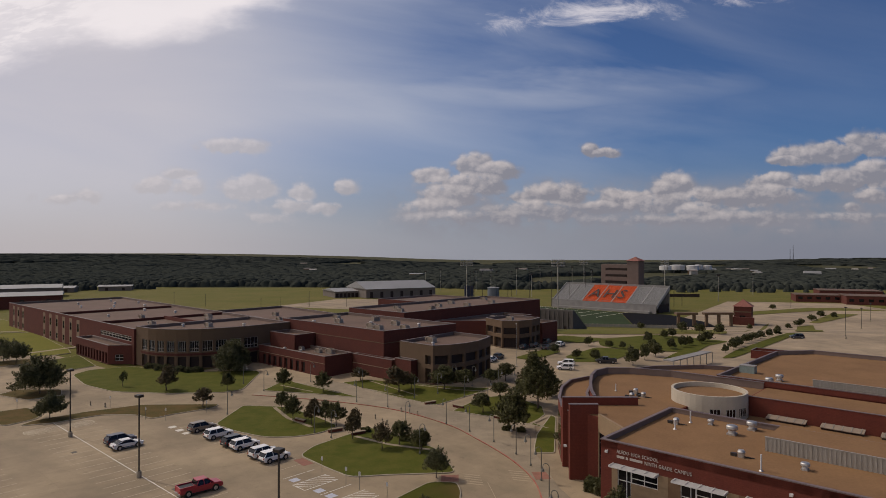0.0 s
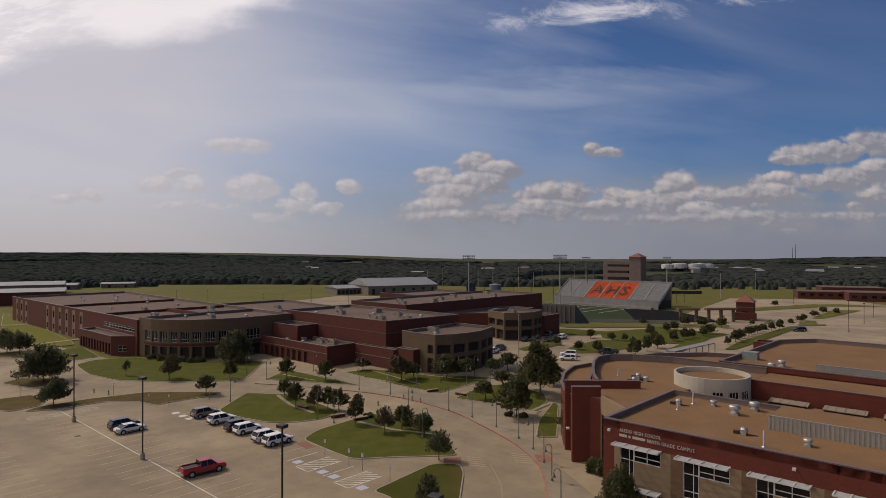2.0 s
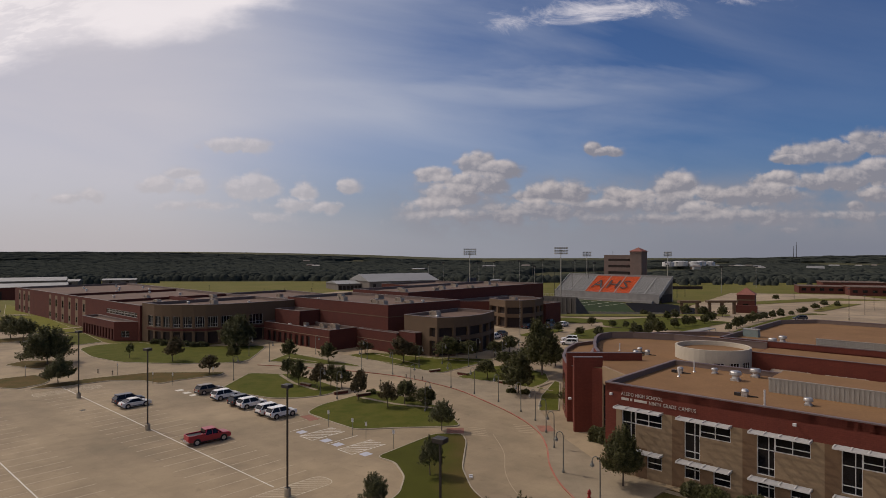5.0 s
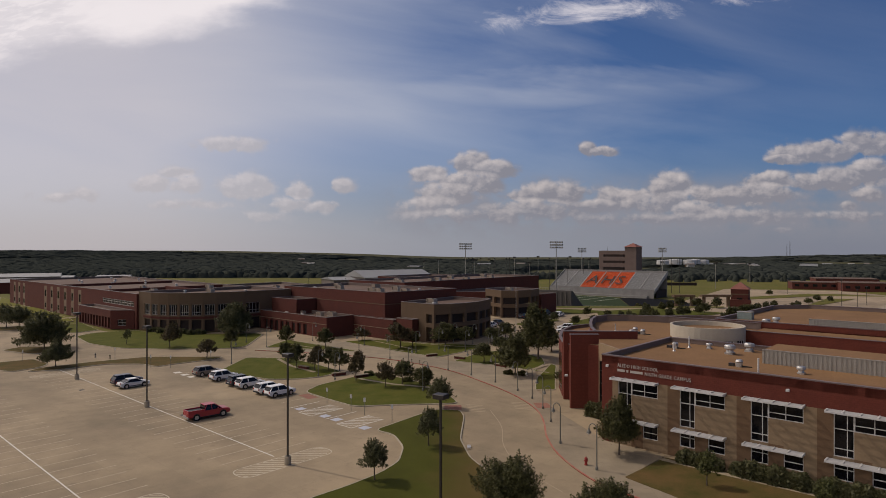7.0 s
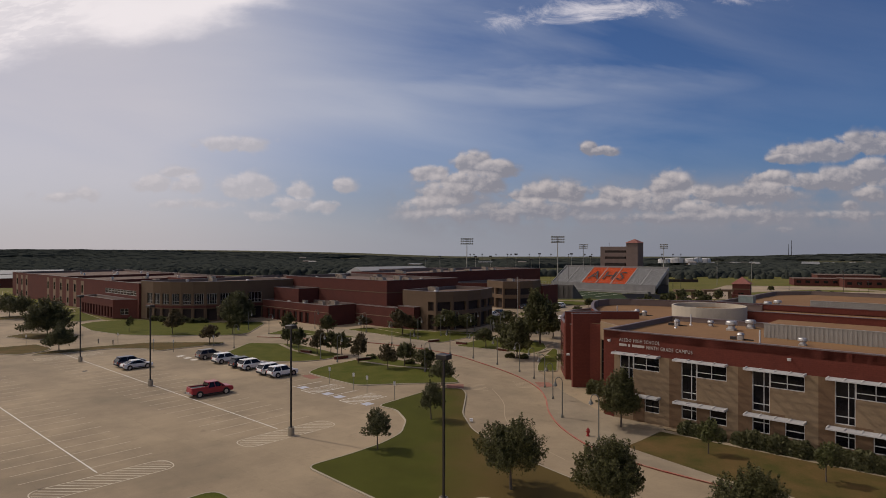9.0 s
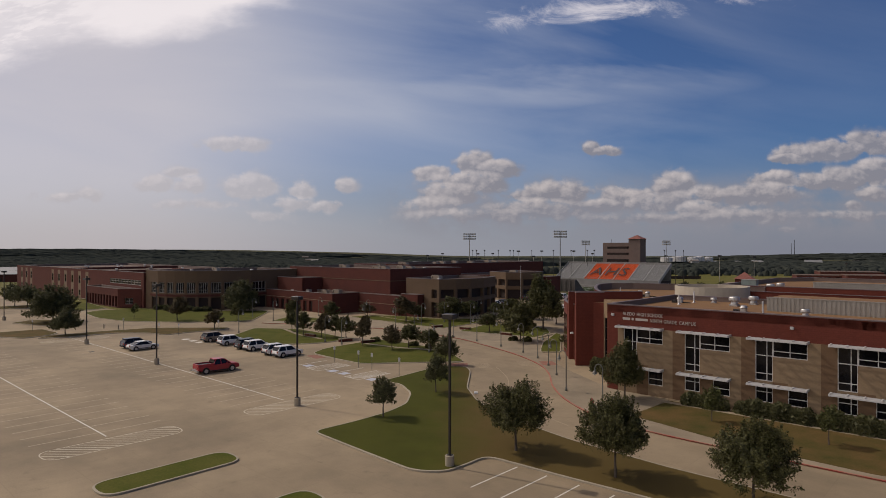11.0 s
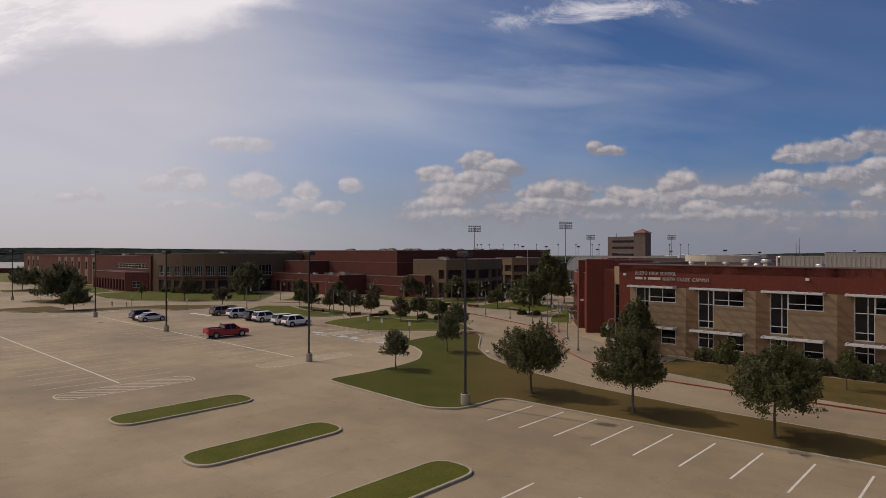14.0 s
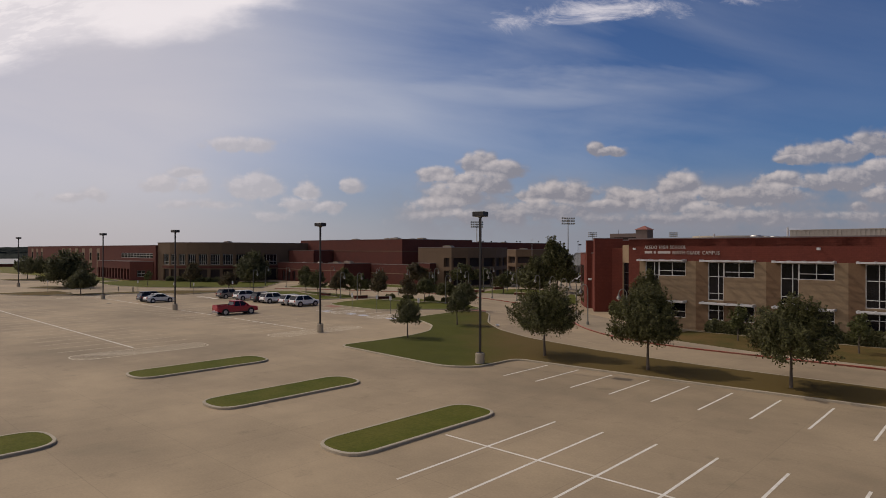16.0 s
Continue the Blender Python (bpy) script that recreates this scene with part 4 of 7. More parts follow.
for x, y in ((12.9, 41.9), (-38.5, 84.5), (-62.0, 99.5)):
    single("drain_cover", a_box(-0.5, 0.5, -0.4, 0.4, 0.0, 0.01), mat("stained concrete", (0.12, 0.10, 0.08), 0.9), world_xy(x, y, 0, TURN), "dark square drain cover in the paving", "drain cover")


# ---- ninth grade building, two storeys, beside the loop road ----
ninth = Block("ninth_grade_building", -36.2, 67.2, "two storey red brick and cream block school building")
MATS = {"brick": BRICK, "cream": CREAM, "brown": BROWNBLOCK}
FRONT_L, PERIOD, FIRST = 77.4, 7.33, 2.14
starts = [FIRST + PERIOD * k for k in range(10)]
us = {0.0, 1.4, FRONT_L}
for a in starts:
    us |= {a, a + 1.65, a + 3.05, a + 4.8, a + 5.95, a + 7.28}
us = sorted(u for u in us if u <= FRONT_L)
zs = [0.0, 0.9, 1.25, 2.95, 3.45, 6.0, 7.65, 7.75, 10.2]


def front(u, z):
    if z > 7.75 or u < 1.4:
        return "brick"
    k = (u - FIRST) % PERIOD
    inside = u > FIRST
    if inside and k < 1.65 and (1.25 < z < 2.95 or 3.45 < z < 7.65):
        return None
    if inside and 1.65 < k < 4.8 and 6.0 < z < 7.65:
        return None
    if inside and 3.05 < k < 4.8 and 1.25 < z < 2.95:
        return None
    if inside and 5.95 < k < 7.28:
        return "brown"
    if inside and 1.65 < k < 3.05 and z < 3.5:
        return "brown"
    return "cream"


fm = wall_run(ninth, (-36.2, 67.2), (-36.2 + FRONT_L, 67.2), us, zs, front, MATS)
for a in starts[:8]:
    window(ninth, fm, a, a + 1.65, 3.45, 7.65, (0.66,), (0.18, 0.62))
    window(ninth, fm, a + 1.65, a + 4.8, 6.0, 7.65, (0.5,), (0.36,))
    window(ninth, fm, a, a + 1.65, 1.25, 2.95, (0.66,), (0.62,))
    window(ninth, fm, a + 3.05, a + 4.8, 1.25, 2.95, (), (0.42,))
    for z in (7.72, 3.05):
        bm = bmesh.new()
        box(bm, a - 0.55, a + 4.95, -1.25, -1.17, z - 0.01, z + 0.14)
        box(bm, a - 0.55, a + 4.95, -0.06, 0.0, z + 0.02, z + 0.14)
        for e in (a - 0.55, a + 0.82, a + 2.2, a + 3.57, a + 4.85):
            box(bm, e, e + 0.13, -1.17, -0.06, z - 0.04, z + 0.20)
        shade = ninth.part("sunshade", bm, WHITEMETAL, "white metal louvred sunshade", m=fm)
        slat = part("slat", a_box(a - 0.48, a + 4.88, -0.05, 0.05, -0.008, 0.008), WHITEMETAL, shade, m=pose(0, -1.04, z + 0.08, 78, 0, 0))
        for i in range(1, 6):
            again(slat, pose(0, -1.04 + i * 0.18, z + 0.08, 78, 0, 0))
# small floodlights on the brick band
for u in (0.9, 20.3, 42.4):
    bm = bmesh.new()
    box(bm, u - 0.05, u + 0.05, -0.25, 0.0, 9.15, 9.22)
    box(bm, u - 0.16, u + 0.16, -0.45, -0.22, 9.0, 9.25)
    ninth.part("floodlight", bm, WHITEMETAL, "small white floodlight", m=fm)
# lettering: the school's name is on the wall in pale raised letters


def lettering(block, text, size, m, material, depth=0.04, name="lettering"):
    curve = bpy.data.curves.new(name, "FONT")
    curve.body, curve.size, curve.extrude, curve.resolution_u = text, size, depth, 2
    curve.space_character = 1.12
    ob = new(name, curve)
    me = bpy.data.meshes.new_from_object(ob.evaluated_get(bpy.context.evaluated_depsgraph_get()))
    bpy.data.objects.remove(ob)
    me.materials.clear()
    me.materials.append(material)
    made = new(name, me)
    made.parent = block.base if isinstance(block, Block) else block
    made.matrix_basis = (block.shift if isinstance(block, Block) else Matrix()) @ m
    return made


LETTER = mat("brushed pale letters", (0.46, 0.41, 0.36), 0.5, 0.1, 3.0, 10.0, 0.0)


def fitted(block, text, size, u, width, z):
    """One line of raised letters, drawn to the given width along the front."""
    word = lettering(block, text, size, Matrix(), LETTER, depth=0.03, name="lettering")
    span = max(v.co.x for v in word.data.vertices)
    word.matrix_basis = block.shift @ fm @ pose(u, -0.035, z, 90, 0, 0) @ Matrix.Diagonal((width / span, 1, 1, 1))
    return word


for word, u, width in (("ALEDO", 2.06, 1.52), ("HIGH", 3.80, 1.10), ("SCHOOL", 5.13, 1.88)):
    fitted(ninth, word, 0.58, u, width, 9.12)
for u, width in ((2.06, 0.92), (3.18, 0.24), (3.67, 1.50)):        # a person's name, kept as plain bars
    ninth.part("name_bar", a_box(u, u + width, -0.05, 0.0, 8.58, 8.86), LETTER, m=fm)
for word, u, width in (("NINTH", 5.42, 1.42), ("GRADE", 7.06, 1.52), ("CAMPUS", 8.82, 1.88)):
    fitted(ninth, word, 0.58, u, width, 8.50)

FRONT_ROOF = [(-36.2, 67.2), (41.2, 67.2), (41.2, 87.4), (-36.2, 87.4)]
shell(ninth, [(-36.2, 67.6), (41.2, 67.6), (41.2, 87.4), (-36.2, 87.4)], 0, 9.7, BRICK, skip=(0,))
roof_slab(ninth, FRONT_ROOF, 9.72)
parapet(ninth, FRONT_ROOF, 9.4, 10.4)
# rear block with a curved west side
arc = [(-47.6, 86.0), (-50.2, 89.6), (-53.2, 94.8), (-56.0, 100.2), (-57.6, 104.6), (-57.2, 108.4), (-54.0, 111.2), (-47.0, 113.6)]
REAR = [(-47.8, 79.6), (-43.2, 79.4), (-36.2, 74.2), (-36.2, 87.6), (-36.2, 101.7), (-31.0, 101.7), (-31.0, 114.0), (-41.0, 114.0)] + arc[::-1]
EAST = [(-30.9, 101.7), (41.2, 101.7), (41.2, 114.0), (-30.9, 114.0)]
shell(ninth, REAR, 0, 9.25, BRICK, skip=(1, 2))
roof_slab(ninth, REAR, 9.3)
shell(ninth, EAST, 0, 9.6, BRICK)
roof_slab(ninth, EAST, 9.62)
ninth.part("parapet", a_box(-30.9, 41.2, 101.7, 102.0, 9.6, 10.42), BRICK)
ninth.part("coping", a_box(-30.95, 41.2, 101.64, 102.06, 10.42, 10.5), COPING)
for p, q in list(zip(arc, arc[1:])) + [(arc[-1], (-31.2, 114.0))]:
    length = (Vector(q) - Vector(p)).length
    ninth.part("parapet", a_box(-0.05, length + 0.05, -0.15, 0.0, 9.1, 10.42), BRICK, m=along(p, q))
    ninth.part("flashing", a_box(-0.05, length + 0.05, -0.35, -0.16, 9.1, 10.42), FLASH, m=along(p, q))
    ninth.part("coping", a_box(-0.08, length + 0.08, -0.42, 0.07, 10.42, 10.5), COPING, m=along(p, q))
# entrance recess: glazing below a cream band
gm = wall_run(ninth, (-43.2, 79.4), (-36.2, 74.2), [0, 0.3, 8.4, 8.72], [0, 0.2, 7.2, 9.7], lambda u, z: "cream" if z > 7.2 or u < 0.3 or u > 8.4 else ("brown" if z < 0.2 else None), MATS)
window(ninth, gm, 0.3, 8.4, 0.2, 7.2, (0.2, 0.4, 0.6, 0.8), (0.3, 0.55, 0.8), DARKMETAL)
# two tall brick fins beside the entrance
for p, q, thick, top in (((-50.6, 82.0), (-42.1, 89.5), 0.6, 10.42), ((-47.0, 78.0), (-44.0, 80.8), 0.7, 10.65)):
    length = (Vector(q) - Vector(p)).length
    fin = ninth.part("fin_wall", a_box(0, length, -thick / 2, thick / 2, 0, top), BRICK, m=along(p, q))
    part("coping", a_box(-0.04, length + 0.04, -thick / 2 - 0.04, thick / 2 + 0.04, top, top + 0.09), COPING, fin)
ninth.part("wall_light", a_box(-0.75, -0.36, -0.2, 0.25, 4.6, 4.85), WHITEMETAL, "small white wall light", m=along((-47.0, 78.0), (-44.0, 80.8)))
# lower curved terrace west of the rear block
TERRACE = [(-48.4, 81.2), (-51.8, 83.6), (-55.6, 88.8), (-59.4, 95.8), (-61.4, 102.0), (-60.6, 107.0), (-57.6, 109.2), (-57.7, 104.4), (-53.4, 94.6), (-47.9, 86.2)]
shell(ninth, TERRACE, 0, 7.9, BRICK)
roof_slab(ninth, TERRACE, 8.0)
parapet(ninth, TERRACE, 7.6, 8.6)
tall = along((-51.8, 83.6), (-55.6, 88.8))
for k in range(3):
    ninth.part("window", a_box(0.9 + 1.9 * k, 2.0 + 1.9 * k, -0.03, 0.03, 0.6, 6.6), GLASS, m=tall)
# low link roof between the blocks, with roof lights
LINK = [(-36.0, 87.6), (41.2, 87.6), (41.2, 101.6), (-36.0, 101.6)]
roof_slab(ninth, LINK, 7.6)
for s in (-24.6, -17.6, -10.6, -3.6, 3.4):
    light = ninth.part("roof_light", a_box(s - 2.5, s + 2.5, 100.2, 101.4, 7.6, 7.85), SHADOWED)
    lid = part("glazing", a_box(-2.6, 2.6, -0.75, 0.75, 0.0, 0.10), UNITGREY, light, "pale framed sloping roof light", m=pose(s, 100.75, 8.02, 12, 0, 0))
    bar = part("glazing_bar", a_box(-0.05, 0.05, -0.75, 0.75, 0.1, 0.16), GREYMETAL, light, m=pose(s - 2.2, 100.75, 8.02, 12, 0, 0))
    for k in range(1, 5):
        again(bar, pose(s - 2.2 + 1.1 * k, 100.75, 8.02, 12, 0, 0))
# round cream drum
drum_c = (-35.0, 99.2)
bm = bmesh.new()
N = 40
for ra, rb in ((5.5, 5.15),):
    rows = []
    for r, z in ((ra, 7.6), (ra, 11.2), (rb, 11.2), (rb, 10.2)):
        rows.append([bm.verts.new((drum_c[0] + r * math.cos(2 * math.pi * i / N), drum_c[1] + r * math.sin(2 * math.pi * i / N), z)) for i in range(N)])
    for a, b in zip(rows, rows[1:]):
        for i in range(N):
            bm.faces.new((a[i], a[(i + 1) % N], b[(i + 1) % N], b[i]))
DRUM = mat("smooth cream stucco", (0.44, 0.385, 0.30), 0.85, 0.1, 0.4, 4.0, 0.05)
ninth.part("drum", bm, DRUM, "round cream stucco drum on the roof")
bm = bmesh.new()
prism(bm, [(drum_c[0] + 5.2 * math.cos(2 * math.pi * i / N), drum_c[1] + 5.2 * math.sin(2 * math.pi * i / N)) for i in range(N)], 10.05, 10.5)
ninth.part("drum_roof", bm, ROOF)
for a in (-62, -38, -14):
    c, s_ = math.cos(radians(a)), math.sin(radians(a))
    pane = a_box(-0.75, 0.75, -0.06, 0.06, 8.2, 9.3)
    w = ninth.part("window", pane, GLASS, m=pose(drum_c[0] + 5.48 * c, drum_c[1] + 5.48 * s_, 0, 0, 0, a + 90))
    bars = bmesh.new()
    for x in (-0.75, -0.27, 0.2, 0.68):
        box(bars, x, x + 0.07, -0.09, -0.06, 8.2, 9.3)
    part("frame", bars, WHITEMETAL, w)
# mechanical screens of ribbed metal


def screen(block, p, q, z0, z1, depth, roofmat):
    length = (Vector(q) - Vector(p)).length
    m = along(p, q)
    bm = bmesh.new()
    x = 0.0
    while x < length - 0.3:
        box(bm, x, x + 0.22, -0.07, 0.05, z0, z1 - 0.06)
        box(bm, x + 0.22, x + 0.45, -0.01, 0.05, z0, z1 - 0.06)
        x += 0.45
    box(bm, -0.05, x + 0.05, -0.1, 0.12, z1 - 0.1, z1)
    block.part("roof_screen", bm, GREYMETAL, "ribbed grey metal roof screen", m=m)
    block.part("penthouse", a_box(0.0, length, 0.12, depth, z0, z1 - 0.12), roofmat, m=m)


screen(ninth, (-21.1, 77.6), (41, 77.6), 9.72, 11.38, 6.4, ROOF)
screen(ninth, (-24.5, 116.6), (41, 116.6), 9.8, 11.5, 7.0, ROOF)
# far wing
FAR = [(-39.0, 114.3), (41.2, 114.3), (41.2, 157.0), (-33.0, 157.0), (-38.6, 150.0)]
shell(ninth, FAR, 0, 9.75, BRICK)
roof_slab(ninth, FAR, 9.85)
parapet(ninth, FAR, 9.4, 10.7)
LOW = [(-57.0, 110.5), (-53.4, 121.0), (-46.5, 128.6), (-39.3, 131.0), (-39.3, 114.4), (-47.0, 114.0)]
shell(ninth, LOW, 0, 8.6, BRICK)
roof_slab(ninth, LOW, 8.8)
parapet(ninth, LOW, 8.4, 9.6)


# roof gear stands on the roofs as things of its own
def roof_vent(m, size, label="round galvanised roof exhaust vent"):
    v = thing("roof_vent", m, label, "roof vent", "roof vents")
    k = size
    part("curb", a_box(-0.45 * k, 0.45 * k, -0.45 * k, 0.45 * k, 0, 0.22 * k), STEEL, v)
    part("neck", lathe(bmesh.new(), [(0.42 * k, 0.22 * k), (0.36 * k, 0.5 * k), (0.36 * k, 0.62 * k)], 16), STEEL, v, smooth=False)
    part("cap", lathe(bmesh.new(), [(0.56 * k, 0.60 * k), (0.62 * k, 0.68 * k), (0.60 * k, 0.95 * k), (0.52 * k, 1.06 * k), (0.1, 1.1 * k)], 20), STEEL, v)
    return v


def vent_pipe(m, h):
    v = thing("vent_pipe", m, "white plastic vent pipe on roof", "vent pipe", "vent pipes")
    part("pipe", tube(bmesh.new(), (0, 0, 0), (0, 0, h), 0.09, n=10), WHITEMETAL, v)
    part("flashing", lathe(bmesh.new(), [(0.24, 0.0), (0.12, 0.14), (0.11, 0.18)], 12), STEEL, v)
    return v


def small_fan(m):
    v = thing("roof_fan", m, "small dark and silver roof fan unit", "roof fan", "roof fans")
    part("body", a_box(-0.3, 0.3, -0.3, 0.3, 0, 0.5), STEEL, v)
    part("hood", lathe(bmesh.new(), [(0.36, 0.5), (0.42, 0.6), (0.3, 0.82), (0.05, 0.86)], 14), STEEL, v)
    part("conduit", tube(bmesh.new(), (0.3, 0, 0.12), (1.3, 0.3, 0.05), 0.07, n=6), DARKMETAL, v)
    part("motor_box", a_box(-1.1, -0.5, -0.2, 0.2, 0, 0.35), DARKMETAL, v)
    return v


for s, r, k in ((-26.0, 81.6, 1.55), (-24.8, 85.4, 1.45), (-29.5, 84.3, 0.95), (-16.2, 73.6, 1.05), (-30.9, 116.0, 1.5), (-30.4, 120.2, 1.5), (-37.0, 115.6, 0.9)):
    roof_vent(at(s, r, 9.72 if r < 90 else (9.6 if r < 114.2 else 9.83)), k * 0.72)
for s, r, h in ((-31.9, 83.6, 1.5), (-32.2, 79.2, 1.2), (-19.5, 70.2, 1.7), (-49.0, 96.0, 1.2), (-38.4, 130.0, 1.1)):
    vent_pipe(at(s, r, 9.72 if r < 90 else (9.28 if s < -42 else 9.82)), h)
for s, r in ((-22.4, 73.4), (-33.0, 81.6), (-45.7, 96.5), (-43.6, 94.8), (-44.8, 93.2)):
    small_fan(at(s, r, 9.72 if r < 90 else 9.28))
hatch = thing("roof_hatch", at(-36.8, 124.6, 9.85), "grey green metal roof hatch unit", "roof hatch")
part("body", a_box(-1.3, 1.3, -0.8, 0.8, 0, 1.3), mat("grey green metal", (0.22, 0.27, 0.25), 0.5), hatch)
part("lid", a_box(-1.35, 1.35, -0.85, 0.85, 1.3, 1.42), GREYMETAL, hatch)


# ---- main school building, brown red brick with tan rounded wings ----
main = Block("main_school_building", -175.0, 90.0, "large brown red brick school with tan rounded wings")
PANEL = mat("pale brown panel", (0.205, 0.140, 0.090), 0.9, 0.12, 0.5, 5.0, 0.1)
MAIN = {"brick": BRICK2, "tan": TANWALL, "pale": PANEL, "dark": SHADOWED}


def bays(block, p, q, h, period, first, opening, tiers, wall="tan", count=None, frame=None, recess=0.5, cols=(0.25, 0.5, 0.75), rows=(0.5,)):
    """A wall with rows of openings. tiers: (sill, head, glazed)."""
    length = (Vector(q) - Vector(p)).length
    edges = [0.0]
    k = first
    spans = []
    while k + opening < length - 0.1 and (count is None or len(spans) < count):
        spans.append((k, k + opening))
        edges += [k, k + opening]
        k += period
    edges.append(length)
    zs = sorted({0.0, h} | {z for a, b, _ in tiers for z in (a, b)})

    def pick(u, z):
        if any(a < u < b for a, b in spans) and any(a < z < b for a, b, _ in tiers):
            return None
        return wall

    m = wall_run(block, p, q, edges, zs, pick, MAIN, thick=recess)
    for a, b in spans:
        for lo, hi, glazed in tiers:
            if glazed:
                window(block, m, a, b, lo, hi, cols, rows, frame or DULLWHITE, bar=0.12, set_back=0.3)
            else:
                # unglazed opening: back panel coloured near-black as its inner shade
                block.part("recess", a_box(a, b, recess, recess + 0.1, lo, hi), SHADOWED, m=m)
    return m


# long classroom wing with pale panel strips
WING = [(-322.0, 71.6), (-186.0, 71.6), (-186.0, 113.0), (-322.0, 118.0)]
edges, spans = [0.0], []
for k in range(10):
    a = 18.5 + 7.6 * k if k > 3 else 6.0 + 7.0 * k
    if k == 3:
        continue
    spans.append((a, a + 2.9))
    edges += [a, a + 0.55, a + 2.35, a + 2.9]
edges = sorted(edges + [109.5, 134.0, 136.0])
zs = [0, 1.0, 2.9, 5.2, 6.4, 7.9, 8.1, 9.4]


def wing_wall(u, z):
    for a, b in spans:
        if a < u < b:
            if a + 0.55 < u < b - 0.55 and (1.0 < z < 2.9 or 5.2 < z < 7.9):
                return None
            return "pale"
    if 109.5 < u < 134.0 and 6.4 < z < 7.9:
        return None
    return "brick"


wm = wall_run(main, WING[0], WING[1], edges, zs, wing_wall, MAIN)
for a, b in spans:
    window(main, wm, a + 0.55, a + 2.35, 1.0, 2.9, (), (0.5,), DARKMETAL, 0.1)
    window(main, wm, a + 0.55, a + 2.35, 5.2, 7.9, (), (0.5,), DARKMETAL, 0.1)
window(main, wm, 109.5, 134.0, 6.4, 7.9, [k / 10 for k in range(1, 10)], (0.55,), DULLWHITE, 0.14)
shell(main, [(-322.0, 72.0), (-186.0, 72.0), (-186.0, 113.0), (-322.0, 118.0)], 0, 9.35, BRICK2, skip=(0,))
roof_slab(main, WING, 9.4, ROOF2)
parapet(main, WING, 9.3, 10.3, COPING2, wall=BRICK2)
for s in (-256.0, -214.0):
    main.part("roof_upstand", a_box(s - 0.25, s + 0.25, 72.5, 113.0, 9.4, 10.25), BRICK2)
main.part("roof_upstand", a_box(-214, -186.4, 92.0, 92.5, 9.4, 10.6), BRICK2)
# low arcaded wing before it
ARCADE = [(-219.0, 66.7), (-192.2, 66.7), (-187.4, 71.5), (-219.0, 71.5)]
bays(main, ARCADE[0], ARCADE[1], 4.8, 2.4, 0.9, 1.5, [(0.2, 3.3, False)], "brick")
am = bays(main, ARCADE[1], ARCADE[2], 4.8, 9, 2.0, 2.4, [(1.0, 2.8, True)], "brick", cols=(0.5,))
shell(main, ARCADE, 0, 4.8, BRICK2, skip=(0, 1, 2))
roof_slab(main, ARCADE, 4.85, ROOF2)
parapet(main, ARCADE, 4.78, 5.55, COPING2, wall=BRICK2)
# rounded tan wing
curve = []
for k in range(11):
    a = radians(90 * k / 10)
    curve.append((-183.0 + 20.0 * abs(math.sin(a)) ** 0.86, 98.0 - 25.6 * abs(math.cos(a)) ** 0.86))
ROUND = [(-186.0, 72.2)] + curve + [(-163.0, 108.4), (-186.0, 108.4)]
for k, (p, q) in enumerate(zip(curve, curve[1:])):
    length = (Vector(q) - Vector(p)).length
    if length < 2.2:
        main.part("wall", a_box(0, length, 0, 0.5, 0, 10.1), TANWALL, m=along(p, q))
        continue
    bays(main, p, q, 10.1, 20, 0.45, length - 0.9, [(0.2, 3.4, False), (4.7, 7.7, True)], "tan", cols=(0.25, 0.5, 0.75), rows=(0.28,))
shell(main, ROUND, 0, 10.1, TANWALL, skip=tuple(range(1, 11)))
for p, q in zip(curve, curve[1:]):
    length = (Vector(q) - Vector(p)).length
    main.part("band", a_box(-0.05, length + 0.05, -0.14, 0.0, 3.75, 4.35), BRICK2, m=along(p, q))
roof_slab(main, ROUND, 10.15, ROOF2)
parapet(main, ROUND, 10.08, 11.05, COPING2, wall=TANWALL)
# low entrance wing with doors
ENTRY = [(-163.0, 97.8), (-131.2, 97.8), (-131.2, 107.0), (-163.0, 107.0)]
bays(main, ENTRY[0], ENTRY[1], 4.5, 2.75, 2.2, 1.6, [(0.1, 2.9, False)], "brick", count=8)
shell(main, ENTRY, 0, 4.5, BRICK2, skip=(0,))
roof_slab(main, ENTRY, 4.6, ROOF2)
parapet(main, ENTRY, 4.48, 5.4, COPING2, wall=BRICK2)
main.part("band", a_box(-163, -131.15, 97.74, 97.8, 3.35, 3.5), PANEL)
volume(main, [(-162.9, 101.5), (-150.0, 101.5), (-150.0, 108.4), (-162.9, 108.4)], 8.9, BRICK2, z0=4.3)
volume(main, [(-131.1, 106.8), (-115.4, 106.8), (-115.4, 109.0), (-131.1, 109.0)], 5.2, BRICK2, upstand=0.5)
main.part("band", a_box(-131.1, -115.4, 106.75, 106.8, 2.7, 2.86), PANEL)
volume(main, [(-115.3, 107.6), (-109.4, 107.6), (-109.4, 109.8), (-115.3, 109.8)], 5.7, BRICK2, upstand=0.5)
# gymnasium
GYM = [(-167.0, 108.6), (-120.6, 108.6), (-118.0, 134.0), (-167.0, 134.0)]
volume(main, GYM, 11.9, BRICK2)
for p, q in ((GYM[0], GYM[1]), (GYM[1], GYM[2])):
    length = (Vector(q) - Vector(p)).length
    main.part("band", a_box(0, length, -0.05, 0.0, 8.55, 8.75), TANWALL, m=along(p, q))
